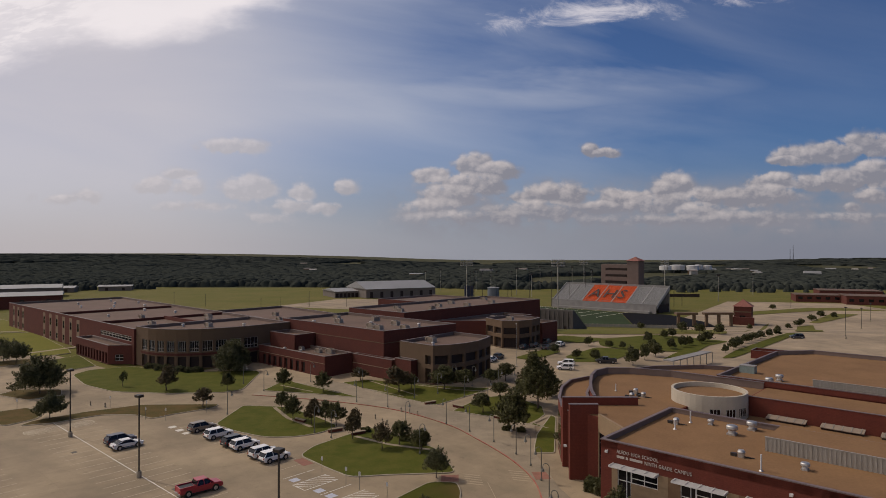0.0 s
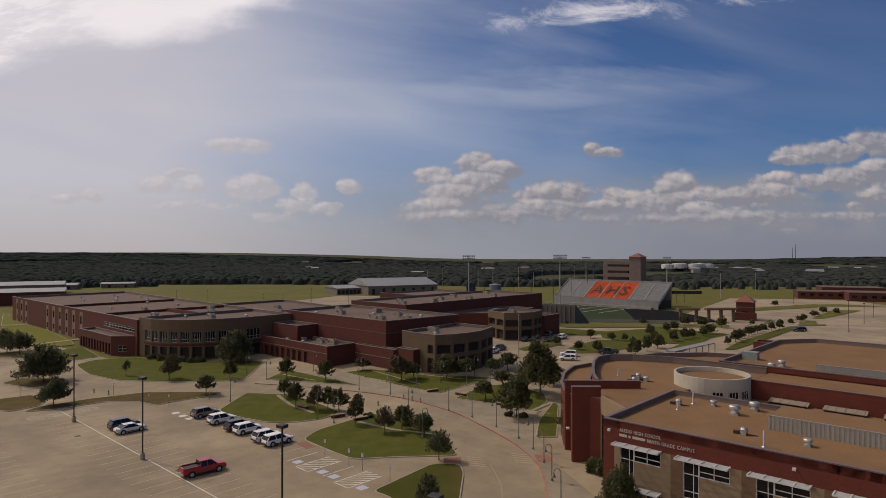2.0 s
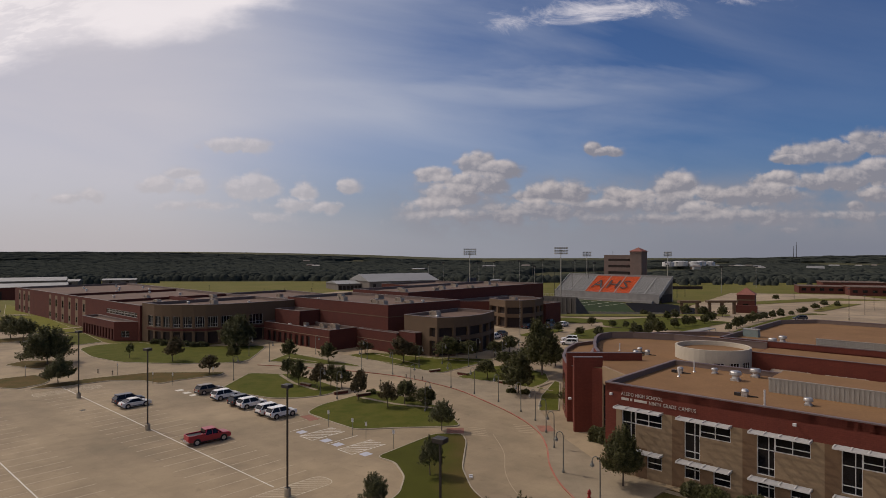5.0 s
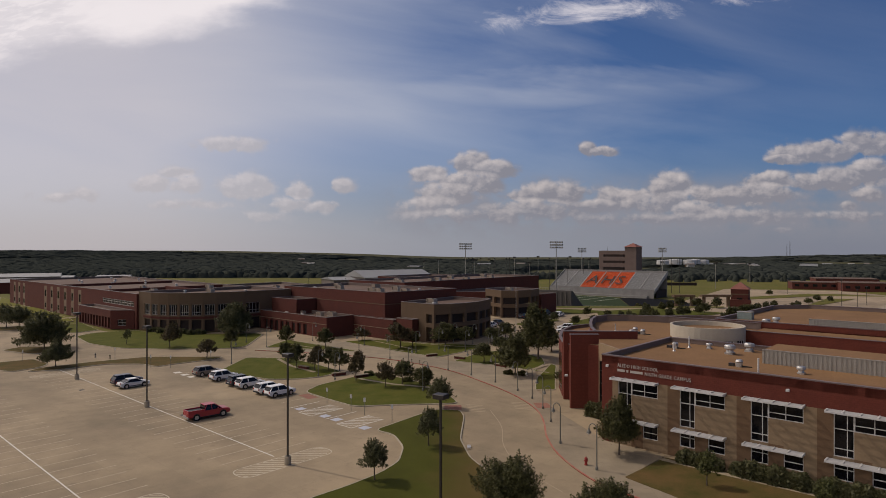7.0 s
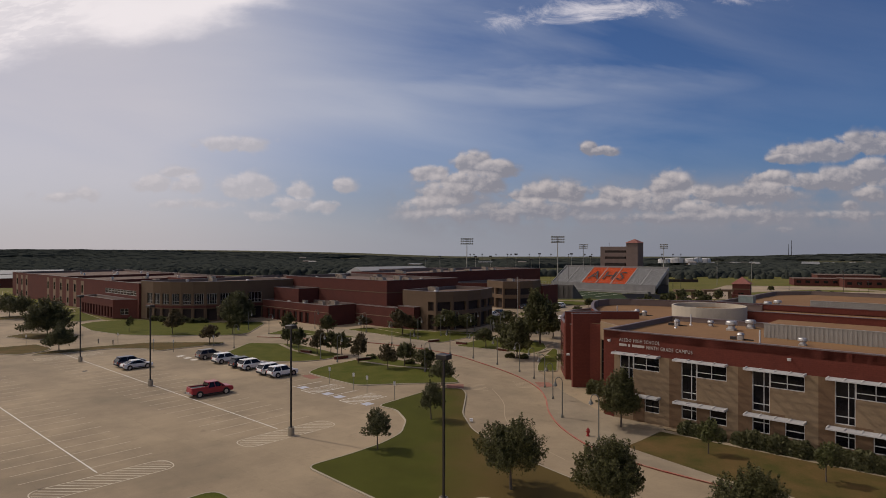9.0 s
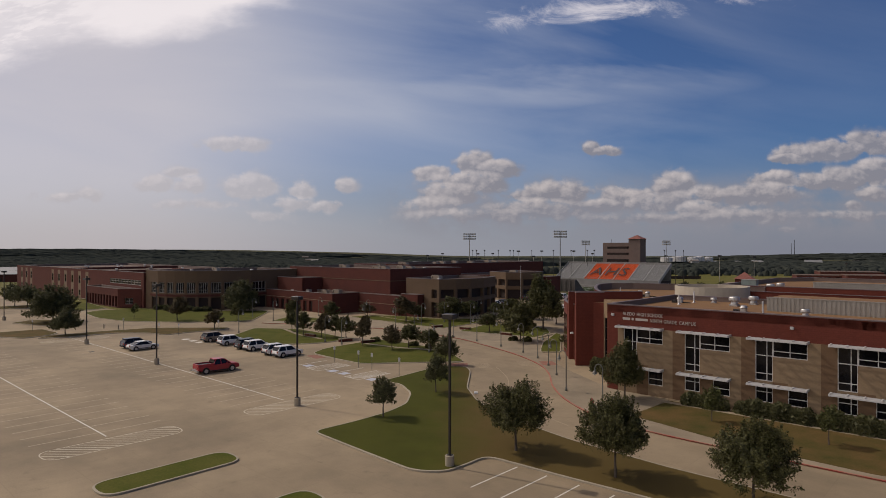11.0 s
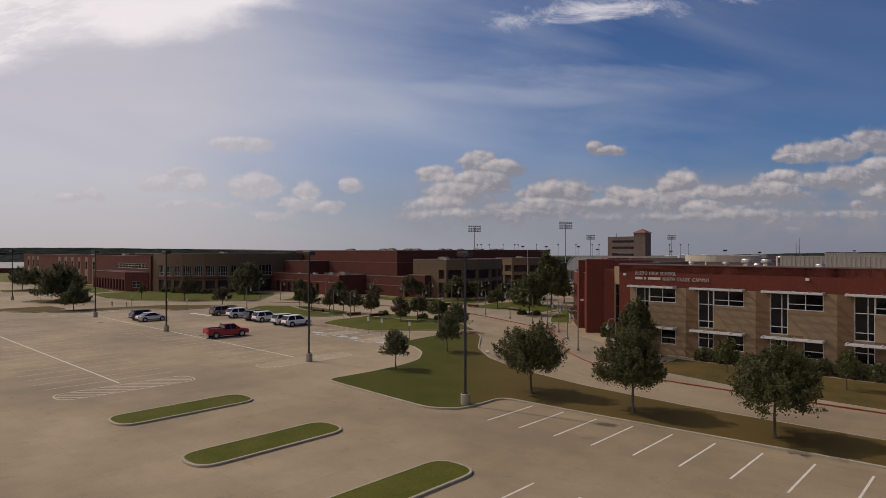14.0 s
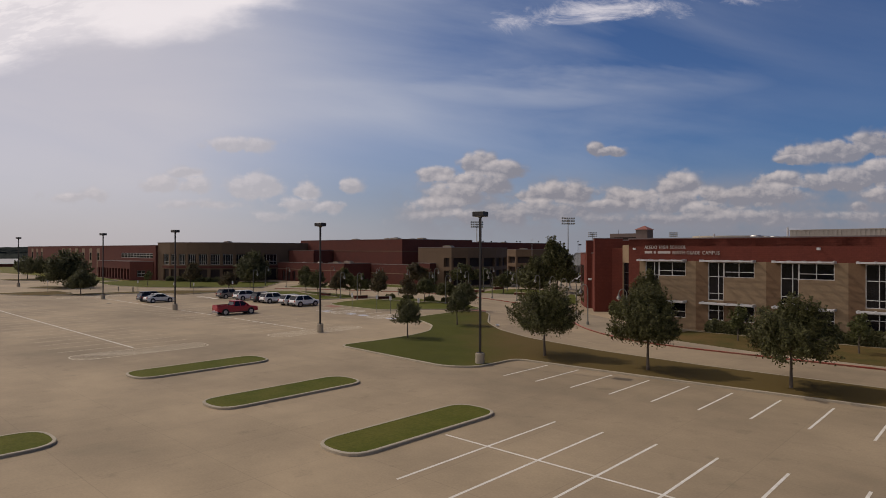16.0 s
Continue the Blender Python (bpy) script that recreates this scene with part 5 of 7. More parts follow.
# tan wing with a curved end
TAN = [(-116.0, 110.0), (-104.3, 110.0), (-102.2, 114.0), (-101.2, 118.5), (-101.4, 124.0), (-102.9, 128.6), (-104.6, 133.0), (-117.9, 133.0)]
for k in range(6):
    p, q = TAN[k], TAN[k + 1]
    length = (Vector(q) - Vector(p)).length
    if k == 0:
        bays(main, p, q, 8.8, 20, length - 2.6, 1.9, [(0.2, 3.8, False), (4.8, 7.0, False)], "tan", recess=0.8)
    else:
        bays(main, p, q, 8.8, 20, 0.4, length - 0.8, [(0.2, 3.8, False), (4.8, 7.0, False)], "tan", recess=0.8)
shell(main, TAN, 0, 8.8, TANWALL, skip=tuple(range(6)))
roof_slab(main, TAN, 8.8, ROOF2)
parapet(main, TAN, 8.78, 9.65, COPING2, wall=TANWALL)
# rear wings
volume(main, [(-232.0, 113.2), (-167.2, 108.8), (-167.2, 144.0), (-232.0, 150.0)], 9.2, BRICK2)
volume(main, [(-180.0, 145.0), (-150.8, 145.0), (-150.8, 226.0), (-180.0, 226.0)], 12.0, BRICK2)
volume(main, [(-150.6, 160.0), (-137.2, 172.0), (-137.2, 200.0), (-150.6, 200.0)], 8.2, BRICK2)
END = [(-137.0, 171.5), (-127.0, 167.5), (-122.6, 171.0), (-121.4, 177.0), (-123.4, 185.0), (-137.0, 185.0)]
for k in range(4):
    p, q = END[k], END[k + 1]
    length = (Vector(q) - Vector(p)).length
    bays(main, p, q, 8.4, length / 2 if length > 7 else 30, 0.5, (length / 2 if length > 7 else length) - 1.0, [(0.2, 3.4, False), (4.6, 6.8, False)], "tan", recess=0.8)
shell(main, END, 0, 8.4, TANWALL, skip=(0, 1, 2, 3))
roof_slab(main, END, 8.4, ROOF2)
parapet(main, END, 8.38, 9.3, COPING2, wall=TANWALL)
volume(main, [(-137.0, 185.2), (-122.6, 185.2), (-122.6, 195.0), (-137.0, 195.0)], 7.3, BRICK2)
volume(main, [(-215.0, 190.0), (-182.0, 190.0), (-182.0, 226.0), (-215.0, 226.0)], 11.0, BRICK2)


def rooftop_unit(m, size=1.0, label="pale boxy air handling unit on roof"):
    """A packaged air handler: cabinet, intake hood, fan rings and skid."""
    v = thing("rooftop_unit", m, label, "air unit", "rooftop units")
    k = size
    UNIT = UNITGREY
    part("skid", a_box(-1.5 * k, 1.5 * k, -0.9 * k, 0.9 * k, 0, 0.25 * k), GREYMETAL, v)
    part("cabinet", a_box(-1.4 * k, 1.0 * k, -0.8 * k, 0.8 * k, 0.25 * k, 1.5 * k), UNIT, v)
    part("condenser", a_box(1.0 * k, 1.45 * k, -0.75 * k, 0.75 * k, 0.25 * k, 1.3 * k), GREYMETAL, v)
    bm = bmesh.new()
    box(bm, -1.4 * k, -0.9 * k, -1.1 * k, -0.8 * k, 0.7 * k, 1.3 * k)
    part("intake_hood", bm, UNIT, v)
    for x in (-0.6, 0.4):
        part("fan_ring", lathe(bmesh.new(), [(0.36 * k, 1.5 * k), (0.36 * k, 1.58 * k), (0.28 * k, 1.56 * k)], 12), DARKMETAL, v, m=pose(x * k, 0, 0))
    return v


unit = rooftop_unit(at(-158.0, 103.6, 4.6), 0.9)
FRONT_UNITS = [
    (-154.0, 105.5, 4.6, 0.8, 90), (-149.5, 103.2, 4.6, 0.8, 0), (-142.0, 103.8, 4.6, 0.9, 0), (-138.0, 104.8, 4.6, 1.1, 0), (-134.0, 116.0, 11.0, 1.1, 0), (-128.5, 113.8, 11.0, 1.15, 0),
    (-133.0, 124.5, 11.0, 1.1, 0), (-123.5, 119.0, 11.0, 1.1, 0), (-150.0, 117.0, 11.0, 1.1, 0), (-146.0, 128.0, 11.0, 1.1, 90), (-160.0, 124.0, 11.0, 1.0, 0), (-112.5, 118.0, 8.8, 1.15, 0),
    (-180.0, 120.0, 8.3, 1.2, 0), (-175.5, 113.0, 8.3, 1.2, 90), (-190.0, 122.0, 8.3, 1.0, 0), (-184.0, 131.0, 8.3, 1.0, 0), (-172.0, 117.0, 8.3, 1.3, 0),
]
REAR_UNITS = [
    (-205.0, 130.0, 8.3, 1.1, 0), (-172.0, 128.0, 8.3, 1.0, 0), (-176.0, 89.0, 10.15, 1.1, 0), (-196.0, 99.0, 9.4, 1.0, 0), (-199.0, 82.0, 9.4, 1.1, 0), (-222.0, 88.0, 9.4, 1.0, 0),
    (-206.0, 104.0, 9.4, 1.2, 0), (-160.0, 152.0, 11.1, 1.1, 0), (-168.0, 158.0, 11.1, 1.1, 0), (-158.0, 166.0, 11.1, 1.1, 90), (-164.0, 176.0, 11.1, 1.1, 0), (-158.0, 186.0, 11.1, 1.1, 0),
    (-170.0, 190.0, 11.1, 1.1, 0), (-160.0, 204.0, 11.1, 1.1, 0), (-172.0, 214.0, 11.1, 1.1, 0), (-130.5, 177.0, 8.4, 1.1, 0), (-143.0, 184.0, 7.3, 1.1, 0),
]
for s, r, z, k, turn in FRONT_UNITS + REAR_UNITS:
    b = copy_thing(unit, at(s, r, z, turn))
    b.scale = (k / 0.9 * 0.8,) * 3
for s, r, z in ((-300, 92, 9.4), (-292, 104, 9.4), (-284, 88, 9.4), (-276, 98, 9.4), (-270, 108, 9.4), (-262, 92, 9.4), (-308, 108, 9.4), (-287, 112, 9.4), (-250, 100, 9.4), (-236, 82, 9.4), (-232, 104, 9.4), (-140, 121, 11.0), (-126, 127, 11.0), (-155, 111.5, 11.0), (-182, 84, 10.15), (-170, 97, 10.15), (-108, 114, 8.8), (-145, 100, 4.6), (-152, 99.5, 4.6)):
    roof_vent(at(s, r, z), 0.8, "small round metal vent on flat roof")


# ---- stadium and what stands beyond ----
SEAT = mat("grey aluminium bleacher", (0.33, 0.325, 0.315), 0.5, 0.15, 0.4, 3.0, 0.05, metal=0.3)
ORANGE = mat("orange seat paint", (0.62, 0.115, 0.03), 0.6, 0.15, 0.4, 3.0, 0.03)
GREYCON = mat("grey stained concrete", (0.25, 0.235, 0.22), 0.9, 0.2, 0.3, 4.0, 0.1)
PRESS = mat("brown stucco tower", (0.150, 0.110, 0.092), 0.9, 0.14, 0.3, 3.0, 0.1)
REDROOF = mat("red clay tile roof", (0.23, 0.082, 0.060), 0.8, 0.2, 0.8, 5.0, 0.2)
TURFBLUE = mat("stadium turf", (0.040, 0.056, 0.028), 0.95, 0.2, 0.05, 2.0, 0.1, spec=0.05)
TRACK = mat("dark running track", (0.012, 0.012, 0.014), 0.95, 0.2, 0.1, 2.0, 0.05, spec=0.05)
FAINT = mat("pale metal roofing", (0.25, 0.245, 0.235), 0.55, 0.12, 0.05, 1.0, 0.02, metal=0.1)
STUCCO = mat("grey beige siding", (0.155, 0.130, 0.112), 0.85, 0.15, 0.2, 2.0, 0.05)
SOOT = mat("black letter paint", (0.030, 0.022, 0.020), 0.7, 0.2, 1.0, 4.0, 0.0)

stand = thing("grandstand", at(-231.0, 430.0, -12.0), "long grey raked stadium grandstand with orange section", "grandstand")
W0, W1, ROWS_N, DEPTH, LIFT0, LIFT1 = -44.0, 43.0, 30, 22.0, 5.4, 18.0
sections = [(-44.0, -31.5), (-31.1, -18.4), (-18.0, -5.7), (-5.3, 6.6), (7.0, 18.9), (19.3, 30.9), (31.3, 43.0)]
for a, b in sections:
    bm = bmesh.new()
    for k in range(ROWS_N):
        y0, y1 = DEPTH * k / ROWS_N, DEPTH * (k + 1) / ROWS_N
        z = LIFT0 + (LIFT1 - LIFT0) * k / ROWS_N
        box(bm, a, b, y0, y1, z - 0.5, z)
        box(bm, a, b, y0 + 0.1, y0 + 0.38, z + 0.3, z + 0.38)
    part("seat_section", bm, ORANGE if -18.5 < a < 19 else SEAT, stand)["kind"] = "stuff"
for k in range(1, len(sections)):
    x = (sections[k - 1][1] + sections[k][0]) / 2
    bm = bmesh.new()
    v = [bm.verts.new(c) for c in ((x - 0.4, 0, LIFT0 + 0.3), (x + 0.4, 0, LIFT0 + 0.3), (x + 0.4, DEPTH, LIFT1 + 0.15), (x - 0.4, DEPTH, LIFT1 + 0.15))]
    bm.faces.new(v)
    part("aisle", bm, mat("aisle tread", (0.28, 0.27, 0.255), 0.6) if k == 1 else bpy.data.materials["aisle tread"], stand)
slope = math.atan2(LIFT1 - LIFT0, DEPTH)
rake = pose(0, 0, LIFT0 + 0.75, math.degrees(slope), 0, 0)
for text, x in (("A", -15.6), ("H", -3.6), ("S", 8.4)):
    lettering(stand, text, 15.5, rake @ pose(x, 6.2, 0.1) @ Matrix.Diagonal((0.95, 1.05, 1, 1)), SOOT, 0.02, "letter")
for x in (W0 - 0.3, W1):
    bm = bmesh.new()
    v0 = [bm.verts.new((x, y, z)) for y, z in ((0, LIFT0 - 2.0), (DEPTH, LIFT1 - 2.0), (DEPTH + 0.8, LIFT1 - 2.0), (DEPTH + 0.8, LIFT1 + 1.0), (DEPTH, LIFT1 + 1.0), (0, LIFT0 + 0.7))]
    v1 = [bm.verts.new((v.co.x + 0.3, v.co.y, v.co.z)) for v in v0]
    bm.faces.new(v0)
    bm.faces.new(v1[::-1])
    for i in range(6):
        bm.faces.new((v0[i], v0[(i + 1) % 6], v1[(i + 1) % 6], v1[i]))
    part("end_rail", bm, SEAT, stand)
    # dark panel added as the shade beneath the stand's open end
    part("under_stand_shade", a_box(x + (0.6 if x < 0 else -0.6), x + (0.9 if x < 0 else -0.3), 4.0, DEPTH, 0, LIFT0 + 0.5), SHADOWED, stand)
part("front_wall", a_box(W0, W1, -0.9, -0.6, 0, LIFT0 + 1.0), GREYCON, stand)
part("back_wall", a_box(W0, W1, DEPTH, DEPTH + 0.5, 0, LIFT1 + 1.1), GREYCON, stand)
bm = bmesh.new()
for k in range(30):
    x = W0 + 3 * k
    box(bm, x, x + 0.1, -1.0, -0.9, LIFT0 + 1.0, LIFT0 + 2.0)
box(bm, W0, W1, -1.0, -0.93, LIFT0 + 1.95, LIFT0 + 2.02)
part("front_rail", bm, SEAT, stand)
part("lower_deck", a_box(W0 + 2, W1 - 4, -4.0, -1.0, 0, 1.6), GREYCON, stand)

tower = thing("press_tower", at(-233.0, 458.0, -12.0), "brown press box tower with red hipped roof", "tower")
part("shaft", a_box(11.0, 20.5, -5, 5, 0, 37.2), PRESS, tower)
bm = bmesh.new()
base = [bm.verts.new((x, y, 37.2)) for x, y in ((10.2, -5.8), (21.3, -5.8), (21.3, 5.8), (10.2, 5.8))]
apex = bm.verts.new((15.75, 0, 40.4))
bm.faces.new(base[::-1])
for i in range(4):
    bm.faces.new((base[i], base[(i + 1) % 4], apex))
part("roof", bm, REDROOF, tower, "red hipped roof")
for k, z in enumerate((16.0, 21.5, 26.5)):
    part("floor", a_box(-11.5, 11.0, -4.2, 4.2, z, z + 3.1), PRESS, tower)
    w = part("window_band", a_box(-9.0, 9.5, -3.9, 3.9, z + 3.1, z + 5.2 if k < 2 else z + 5.0), SHADOWED, tower)
part("top_floor", a_box(-11.5, 11.0, -4.2, 4.2, 31.4, 34.4), PRESS, tower)
part("pier", a_box(-11.5, -7.8, -4.15, 4.15, 12, 32.0), PRESS, tower)
part("antenna", tube(bmesh.new(), (-6, 0, 34), (-6, 0, 37.5), 0.12, n=6), DARKMETAL, tower)

DARKCON = mat("dark stained concrete", (0.105, 0.092, 0.084), 0.9, 0.2, 0.3, 4.0, 0.1)
visitors = thing("visitor_stand", world_xy(40.5, 352.0, -12.0, -38.0), "grey concrete back of a smaller visitor stand", "grandstand")
bm = bmesh.new()
v0 = [bm.verts.new((0, y, z)) for y, z in ((0, 0), (16, 0), (16, 2.4), (1.2, 12.8), (0, 12.8))]
v1 = [bm.verts.new((27, v.co.y, v.co.z)) for v in v0]
bm.faces.new(v0)
bm.faces.new(v1[::-1])
for i in range(5):
    bm.faces.new((v0[i], v0[(i + 1) % 5], v1[(i + 1) % 5], v1[i]))
part("deck", bm, DARKCON, visitors)
post = part("buttress", a_box(-0.4, 0.4, -0.5, 0.0, 0, 12.0), DARKCON, visitors, m=pose(1, 0, 0))
for k in range(1, 10):
    again(post, pose(1 + 2.85 * k, 0, 0))
door = part("doorway", a_box(-0.8, 0.8, -0.06, 0.0, 0, 4.0), SHADOWED, visitors, m=pose(5.3, 0, 0))
for k in range(1, 4):
    again(door, pose(5.3 + 5.7 * k, 0, 0))
bm = bmesh.new()
for k in range(28):
    tube(bm, (k, 0.2, 12.8), (k, 0.2, 14.1), 0.04, n=4)
tube(bm, (0, 0.2, 14.1), (27, 0.2, 14.1), 0.05, n=4)
part("rail", bm, SEAT, visitors)

single("stadium_turf", prism(bmesh.new(), [(20, 378), (105, 376), (118, 455), (70, 500), (20, 500)], -11.95, -11.85), TURFBLUE, pose(0, 0, 0), "dark green stadium field with painted ends", "sports field", kind="structure")
single("running_track", prism(bmesh.new(), [(105.5, 376), (152, 368), (156, 395), (148, 440), (118.5, 455)], -11.97, -11.88), TRACK, pose(0, 0, 0), "dark running track round the field", "running track", kind="structure")
for s in (-292, -280, -268, -256, -244, -232, -220, -208):
    single("field_line", prism(bmesh.new(), [(s, 378), (s + 0.5, 378), (s + 0.5, 426), (s, 426)], -11.85, -11.82), WHITELINE, SITE, "white painted yard line on stadium turf", "field marking", kind="structure")
screen_fence = thing("windscreen_fence", world_xy(204.0, 611.0, -12.1, 0), "dark windscreen fence round a practice field", "fence")
part("windscreen", a_box(0, 31, -0.04, 0.04, 0.3, 3.2), SHADOWED, screen_fence)
stake = part("post", tube(bmesh.new(), (0, 0.12, 0), (0, 0.12, 3.3), 0.06, n=6), GREYMETAL, screen_fence)
for k in range(1, 11):
    again(stake, pose(3.1 * k, 0, 0))
fence = thing("stadium_fence", world_xy(40.0, 372.0, -12.0, -8.5), "pale picket fence along the stadium lawn", "fence")
picket = part("post", a_box(-0.12, 0.12, -0.12, 0.12, 0, 2.4), KERB, fence)
for k in range(1, 30):
    again(picket, pose(k * 3.0, 0, 0))
for z in (0.6, 1.9):
    part("rail", a_box(0, 87, -0.05, 0.05, z, z + 0.1), KERB, fence)
part("mesh_panel", a_box(0, 87, -0.01, 0.01, 0.2, 2.2), mat("pale chain mesh", (0.30, 0.28, 0.24), 0.8), fence)

gate = thing("gatehouse", world_xy(175.5, 387.0, -12.0, -30), "brick ticket gatehouse with red hipped roof", "gatehouse")
part("wall", a_box(-4.9, 4.9, -4.6, 4.6, 0, 10.9), BRICK2, gate)
part("porch", a_box(-6.5, 6.5, -7.0, -4.6, 0, 4.6), BRICK2, gate)
part("band", a_box(-5.0, 5.0, -4.7, 4.7, 7.4, 8.1), TANWALL, gate)
bm = bmesh.new()
base = [bm.verts.new(c) for c in ((-5.7, -5.4, 10.9), (5.7, -5.4, 10.9), (5.7, 5.4, 10.9), (-5.7, 5.4, 10.9))]
apex = bm.verts.new((0, 0, 15.2))
bm.faces.new(base[::-1])
for i in range(4):
    bm.faces.new((base[i], base[(i + 1) % 4], apex))
part("roof", bm, REDROOF, gate, "red hipped roof")
part("window", a_box(-1.6, 1.6, -4.68, -4.6, 2.0, 5.5), GLASS, gate)
arch = thing("entrance_arcade", world_xy(131.0, 373.0, -12.0, 4), "brick entrance arcade with flat canopies", "gateway")
pier = part("pier", a_box(-0.75, 0.75, -0.75, 0.75, 0, 7.0), TANWALL, arch)
for x in (9.5, 17.0, 24.5, 32.0):
    again(pier, pose(x, 0, 0))
part("canopy", a_box(-1.8, 11.0, -2.0, 2.0, 6.9, 8.1), TANWALL, arch)
part("canopy", a_box(15.2, 33.5, -2.0, 2.0, 6.9, 8.1), TANWALL, arch)


def stadium_light(x, y, top, turn=20, heads=6):
    z0 = land(x, y)
    v = thing("stadium_light", world_xy(x, y, z0, turn), "tall grey stadium floodlight mast", "floodlight", "stadium lights")
    h = top - z0
    part("mast", tube(bmesh.new(), (0, 0, 0), (0, 0, h), 0.42, 0.2, 10), GREYMETAL, v)
    for k, z in enumerate((h - 0.2, h - 1.7, h - 3.2)):
        bar = part("cross_bar", a_box(-4.2, 4.2, -0.1, 0.1, z - 0.1, z + 0.1), GREYMETAL, v)
        for i in range(heads):
            part("lamp", a_box(-0.45, 0.45, -0.5, 0.1, z + 0.12, z + 0.85), GREYMETAL if (i + k) % 3 else FAINT, bar, m=pose(-3.7 + i * 7.4 / (heads - 1), 0, 0))
    return v


stadium_light(57.2, 357.7, 27.2)
stadium_light(5.5, 392.0, 26.6)
stadium_light(110.0, 546.0, 24.2)
stadium_light(180.0, 546.0, 24.2)
for x, y, h in ((60, 640, 20), (92, 700, 20), (126, 690, 20), (20, 690, 17), (38, 720, 17), (-20, 700, 17), (190, 660, 17), (214, 650, 15), (232, 560, 16), (300, 640, 14), (-36, 690, 15), (150, 705, 17), (72, 610, 15)):
    v = thing("field_pole", world_xy(x, y, land(x, y)), "slender distant practice field light pole", "floodlight", "field poles")
    part("mast", tube(bmesh.new(), (0, 0, 0), (0, 0, h + 8), 0.25, 0.16, 6), GREYMETAL, v)
    part("head", a_box(-1.6, 1.6, -0.4, 0.4, h + 6.6, h + 8), DARKMETAL, v)


def shed(name, x, y, turn, length, depth, eave, ridge, label, wall=None, roofing=None, doors=0):
    v = thing(name, world_xy(x, y, land(x, y) - 0.1, turn), label, "building")
    part("wall", a_box(0, length, 0, depth, 0, eave), wall or STUCCO, v)
    bm = bmesh.new()
    o = 0.8
    a = [bm.verts.new(c) for c in ((-o, -o, eave), (length + o, -o, eave), (length + o, depth / 2, ridge), (-o, depth / 2, ridge), (length + o, depth + o, eave), (-o, depth + o, eave))]
    for f in ((0, 1, 2, 3), (3, 2, 4, 5), (0, 3, 5), (1, 4, 2)):
        bm.faces.new([a[i] for i in f])
    part("roof", bm, roofing or FAINT, v)
    for k in range(doors):
        part("door", a_box(length * (k + 0.5) / doors - 1.5, length * (k + 0.5) / doors + 1.5, -0.08, 0.0, 0.3, eave * 0.7), SHADOWED, v)
    return v


shed("field_house", -87.0, 588.0, 30, 74, 54, 8.6, 15.0, "grey indoor field house with grey metal roof", doors=7)
shed("field_house_annex", -118.0, 594.0, 30, 24, 38, 6.0, 8.4, "low grey annex with pale metal roof", doors=6)
shed("storage_shed", -476.0, 645.0, 20, 62, 20, 5.0, 7.0, "long pale metal shed at the wood edge", doors=4)
shed("storage_shed", -405.0, 690.0, 20, 34, 14, 5.0, 6.5, "small pale metal shed at the wood edge", doors=2)
shed("workshop", -376.0, 452.0, 30, 70, 26, 10.0, 12.5, "brick workshop with pale metal roof", wall=BRICK2, doors=4)
shed("workshop", -470.0, 560.0, 30, 90, 30, 9.0, 12.0, "pale roofed workshop beyond the long wing", wall=STUCCO, doors=4)
for x, y, l, d, h, turn in ((300, 560, 44, 26, 6.0, -20), (326, 530, 60, 30, 7.0, -20), (350, 480, 50, 30, 6.0, -20), (338, 590, 50, 30, 8.0, -20)):
    v = thing("brick_school_annex", world_xy(x, y, land(x, y) - 0.1, turn), "low distant brick school with flat roofs", "building")
    part("wall", a_box(0, l, 0, d, 0, h), BRICK2, v)
    part("roof", a_box(-0.3, l + 0.3, -0.3, d + 0.3, h, h + 0.5), ROOF2, v)
    for k in range(int(l / 7)):
        part("window", a_box(2 + 7 * k, 5.5 + 7 * k, -0.06, 0.0, 2.5, 4.8), GLASS, v)
for k, (x, y, r, h) in enumerate(((496, 1500, 14, 12), (530, 1515, 17, 14), (562, 1505, 15, 13), (585, 1530, 12, 14), (610, 1540, 12, 12))):
    v = thing("storage_tank", world_xy(x, y, -12), "white cylindrical storage tank", "tank", "storage tanks")
    part("shell", lathe(bmesh.new(), [(r, 0), (r, h * 0.8), (r * 0.5, h * 0.8 + 1.2), (0.1, h * 0.8 + 1.5)], 24), WHITEMETAL, v)
    part("stair", a_box(-0.5, 0.5, -r - 0.8, -r, 0, h), GREYMETAL, v)
mast = thing("radio_mast", world_xy(1330, 2500, -5), "thin lattice radio mast on a hill", "mast")
part("lattice", tube(bmesh.new(), (0, 0, 0), (0, 0, 62), 1.3, 0.7, 4), DARKMETAL, mast)
part("lattice", tube(bmesh.new(), (-10, 4, 0), (-10, 4, 48), 1.2, 0.6, 4), DARKMETAL, mast)
board = thing("scoreboard", world_xy(10.0, 572.0, -12.0, 10), "dark blue scoreboard behind the practice field", "scoreboard")
part("panel", a_box(-4.2, 4.2, -0.6, 0.6, 3.0, 13.0), mat("dark navy board", (0.020, 0.024, 0.045), 0.6), board)
for x in (-3.0, 3.0):
    part("post", a_box(x - 0.3, x + 0.3, -0.3, 0.3, 0, 3.0), DARKMETAL, board)
cistern = thing("water_tank", world_xy(34.0, 600.0, -12.0), "blue grey cylindrical water tank with pale cap", "tank")
part("shell", lathe(bmesh.new(), [(5.6, 0), (5.6, 9.4), (5.2, 9.6)], 24), mat("blue grey enamel", (0.13, 0.15, 0.18), 0.6), cistern)
part("cap", lathe(bmesh.new(), [(5.8, 9.4), (5.8, 9.9), (0.1, 10.6)], 24), FAINT, cistern)
single("pavement", draped(bmesh.new(), [(-150, 500), (-60, 468), (20, 520), (10, 560), (-60, 575), (-112, 582)], -0.03), ROADCON, pose(0, 0, 0), "pale concrete yard before the field house", "pavement", kind="structure")
rng = random.Random(11)
